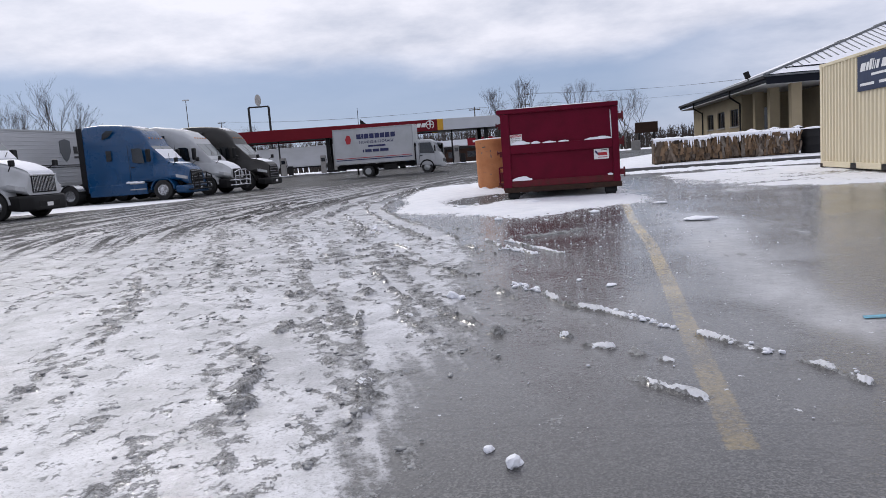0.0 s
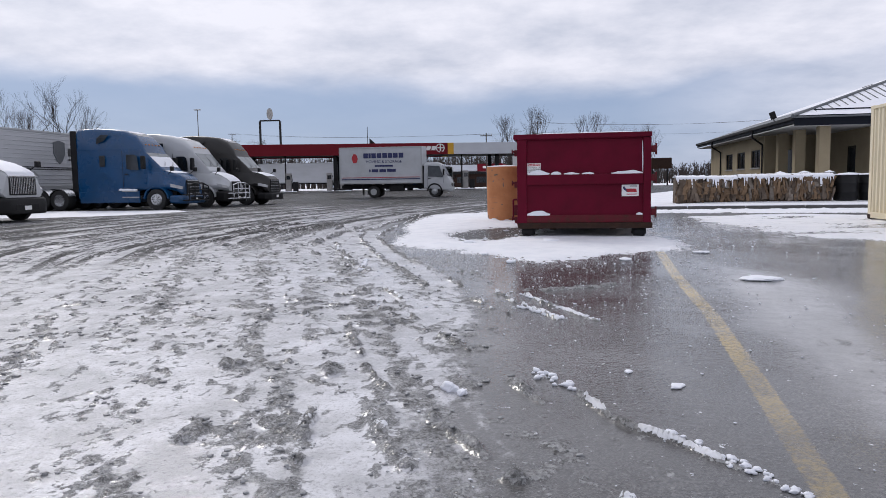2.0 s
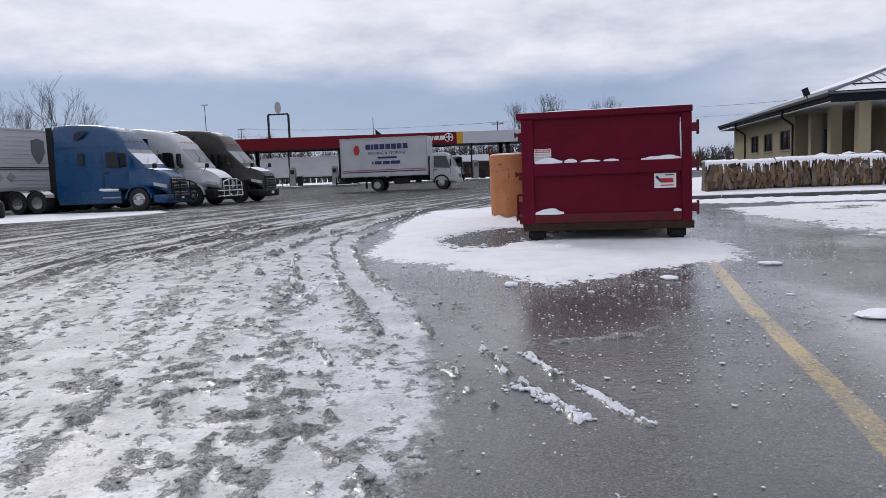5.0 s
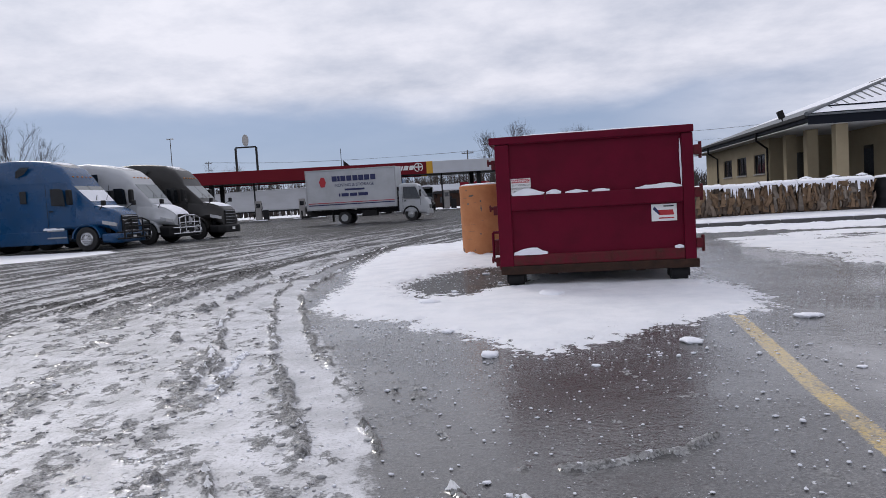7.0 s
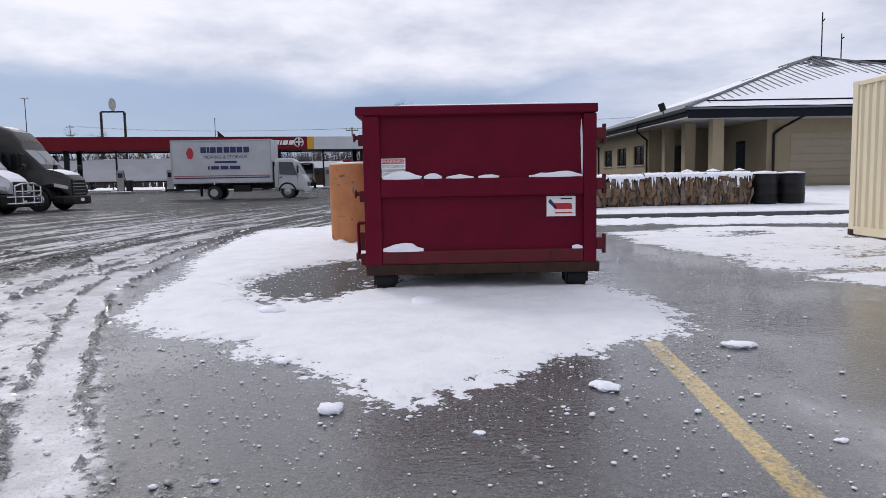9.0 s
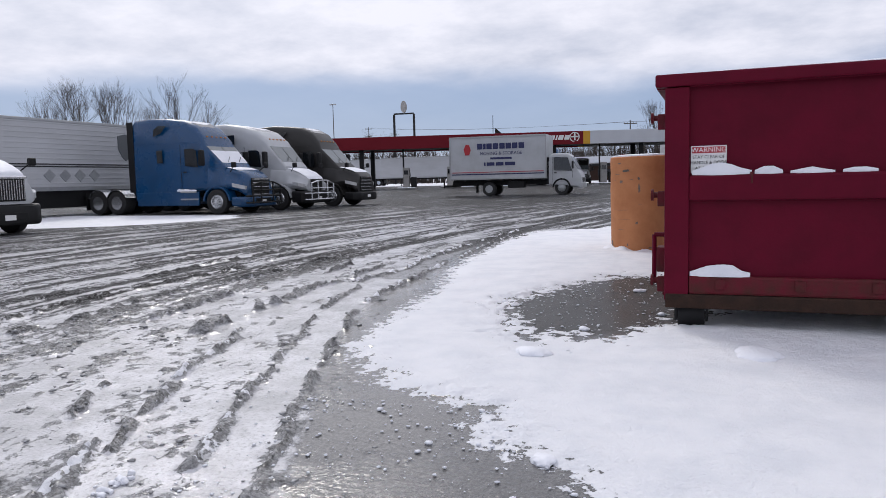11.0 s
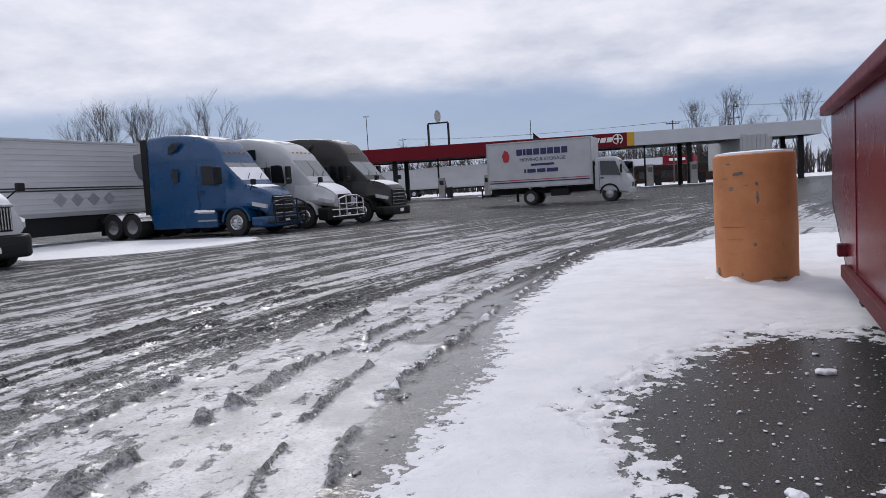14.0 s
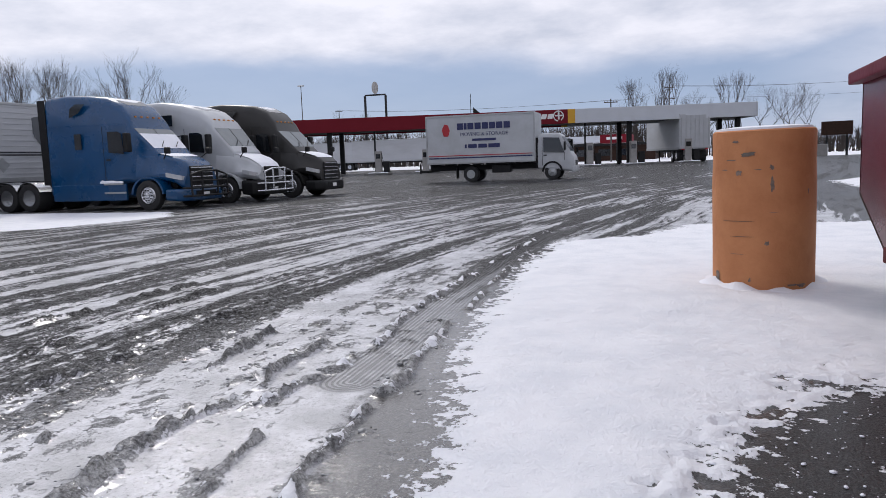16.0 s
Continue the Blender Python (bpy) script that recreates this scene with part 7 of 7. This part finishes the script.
# ---- loose snow and slush on the ground ----
def lump(bm, p, r, flat, rnd, sub=1):
    m = Matrix.Translation(p) @ Matrix.Rotation(rnd.uniform(0, 6.28), 4, "Z") @ Matrix.Diagonal((r * rnd.uniform(0.9, 1.6), r, r * flat, 1))
    out = bmesh.ops.create_icosphere(bm, subdivisions=sub, radius=1.0, matrix=m)
    for v in out["verts"]:
        v.co += (v.co - Vector(p)) * (0.5 * noise.noise(v.co * (0.9 / r) + Vector((p[0] + r * 90, 7, 0))) + 0.25 * noise.noise(v.co * (2.3 / r)))
    return bm


def snow_chunk(x, y, r, flat=0.6, label="rounded lump of snow on the wet asphalt", seed=0, material=SNOW):
    rnd = random.Random(seed)
    T = thing("snow_chunk", pose(x, y, gz(x, y)), label, "snow", "snow chunks")
    bm = bmesh.new()
    lump(bm, (0, 0, r * flat * 0.5), r, flat, rnd, 3)
    part("lump", bm, material, T, smooth=True)


for i, (x, y, r, f) in enumerate(((-0.99, 12.0, 0.115, 0.45), (0.59, 12.29, 0.11, 0.4), (1.76, 13.2, 0.13, 0.35), (1.95, 10.53, 0.22, 0.22), (-0.24, 2.88, 0.055, 0.8), (-0.36, 3.02, 0.035, 0.8), (-0.94, 6.12, 0.07, 0.8), (-0.86, 6.05, 0.05, 0.7), (0.41, 6.32, 0.06, 0.35), (0.15, 6.6, 0.05, 0.35),
                                   (-1.48, 13.03, 0.09, 0.4), (-1.93, 14.81, 0.17, 0.4), (-0.5, 15.1, 0.22, 0.3), (-1.5, 17.6, 0.07, 0.5), (-1.2, 16.4, 0.06, 0.5), (-1.75, 15.7, 0.06, 0.5), (1.5, 11.4, 0.035, 0.5), (-0.2, 11.6, 0.035, 0.5))):
    snow_chunk(x, y, r * 0.62, f, seed=300 + i)

def snow_pellets():
    """Scattered pellets of melting snow, far too many to count."""
    rnd = random.Random(9)
    bm = bmesh.new()
    base = bmesh.ops.create_icosphere(bm, subdivisions=1, radius=1.0)
    unit = [v.co.copy() for v in bm.verts]
    faces = [[v.index for v in f.verts] for f in bm.faces]
    bm.free()
    V, F = [], []

    def add(x, y, r, flat):
        z = gz(x, y) + 0.004
        i = len(V)
        a = rnd.uniform(0, 6.28)
        ca, sa, ex = math.cos(a), math.sin(a), rnd.uniform(0.8, 1.5)
        for c in unit:
            k = r * rnd.uniform(0.8, 1.15)
            px2, py2 = c.x * k * ex, c.y * k
            V.append((x + px2 * ca - py2 * sa, y + px2 * sa + py2 * ca, z + (c.z + 0.5) * k * flat))
        F.extend([[i + j for j in f] for f in faces])
    zones = [((-3.0, 1.7, 8.6, 13.6), 3200), ((-2.8, -0.7, 14.9, 19.4), 1400), ((0.2, 2.6, 8.0, 14.5), 160), ((-1.5, 2.2, 3.0, 9.0), 240), ((1.4, 6.5, 13.0, 22.0), 200), ((-4.6, -1.8, 9.5, 14.5), 300)]
    for (x0, x1, y0, y1), n in zones:
        for k in range(n):
            y = y1 - (y1 - y0) * rnd.random() ** 1.6
            r = 0.003 + 0.010 * rnd.random() ** 3
            if rnd.random() < 0.02:
                r = rnd.uniform(0.013, 0.022)
            add(rnd.uniform(x0, x1), y, r, rnd.uniform(0.25, 0.55))
    me = bpy.data.meshes.new("snow_pellets")
    me.from_pydata(V, [], F)
    me.materials.append(SNOW)
    me.shade_smooth()
    tagged(new("snow_pellets", me), "scattered pellets of melting snow on wet asphalt", "snow", kind="stuff")


snow_pellets()


def snow_crumbs():
    """Crumbled ridges of snow squeezed up along the tyre marks."""
    rnd = random.Random(21)
    src = bmesh.new()
    bmesh.ops.create_icosphere(src, subdivisions=2, radius=1.0)
    src.verts.ensure_lookup_table()
    unit = [v.co.copy() for v in src.verts]
    faces = [[v.index for v in f.verts] for f in src.faces]
    src.free()
    V, F = [], []
    for pts, w, r0, gap in (([(-0.70, 9.42), (-0.35, 8.8), (0.02, 8.18)], 0.015, 0.022, 0.1), ([(-0.66, 8.72), (-0.25, 8.2)], 0.03, 0.03, 0.1), ([(0.1, 5.75), (0.85, 4.7), (1.5, 3.9), (1.75, 3.6)], 0.03, 0.026, 0.45),
                            ([(-0.45, 6.55), (-0.2, 6.2)], 0.04, 0.032, 0.1), ([(-2.95, 11.2), (-3.2, 12.4)], 0.03, 0.03, 0.2)):
        for (x0, y0), (x1, y1) in zip(pts, pts[1:]):
            n = int(math.hypot(x1 - x0, y1 - y0) / (r0 * 0.42))
            for k in range(n):
                f = k / n
                if noise.noise(Vector((f * n * 0.11, x0 * 5, y0))) < gap - 0.5 or rnd.random() < gap * 0.4:
                    continue
                r = r0 * 0.55 * rnd.uniform(0.35, 1.3)
                x, y = x0 + (x1 - x0) * f + rnd.gauss(0, w * 0.7), y0 + (y1 - y0) * f + rnd.gauss(0, w * 0.7)
                z = gz(x, y) + r * 0.25 + 0.004
                i = len(V)
                sd = rnd.uniform(0, 90)
                for c in unit:
                    q = r * (1 + 0.75 * noise.noise(c * 1.5 + Vector((sd, 0, 0))))
                    V.append((x + c.x * q * 1.2, y + c.y * q, z + c.z * q * 0.75))
                F.extend([[i + j for j in g] for g in faces])
    me = bpy.data.meshes.new("snow_crumbs")
    me.from_pydata(V, [], F)
    me.materials.append(SNOW)
    me.shade_smooth()
    tagged(new("snow_crumbs", me), "crumbled ridges of snow along tyre marks", "snow", kind="stuff")


snow_crumbs()


def slush_lumps():
    """Loose lumps of half-melted slush thrown up by tyres."""
    rnd = random.Random(61)
    src = bmesh.new()
    bmesh.ops.create_icosphere(src, subdivisions=2, radius=1.0)
    unit = [v.co.copy() for v in src.verts]
    faces = [[v.index for v in f.verts] for f in src.faces]
    src.free()
    V, F = [], []
    for x, y, z in SLUSH_SPOTS:
        r = 0.004 + 0.015 * rnd.random() ** 2.6
        x, y = x + rnd.gauss(0, 0.03), y + rnd.gauss(0, 0.03)
        sd, a, ex = rnd.uniform(0, 90), rnd.uniform(0, 6.28), rnd.uniform(1.0, 1.7)
        ca, sa = math.cos(a), math.sin(a)
        i = len(V)
        for c in unit:
            q = r * (1 + 0.7 * noise.noise(c * 1.6 + Vector((sd, 0, 0))))
            V.append((x + (c.x * ex * ca - c.y * sa) * q, y + (c.x * ex * sa + c.y * ca) * q, z + 0.1 * r + c.z * q * 0.5))
        F.extend([[i + j for j in g] for g in faces])
    me = bpy.data.meshes.new("slush_lumps")
    me.from_pydata(V, [], F)
    me.materials.append(SLUSH)
    me.shade_smooth()
    tagged(new("slush_lumps", me), "loose grey lumps of slush along the tyre tracks", "slush", kind="stuff")


slush_lumps()
M = thing("pavement_mark", pose(1.98, 4.99, gz(1.98, 4.99) + 0.006, 1.6, 0, 8), "worn pale blue paint mark on the asphalt", "paint mark")
part("mark", slab(bmesh.new(), [(-0.07, -0.03, 0), (0.05, -0.04, 0), (0.16, -0.01, 0.0), (0.13, 0.03, 0), (-0.05, 0.035, 0)], 0.002), mat("pale_blue_paint", (0.12, 0.42, 0.58), 0.5, col2=(0.10, 0.14, 0.16), scale=14, amount=0.9), M)
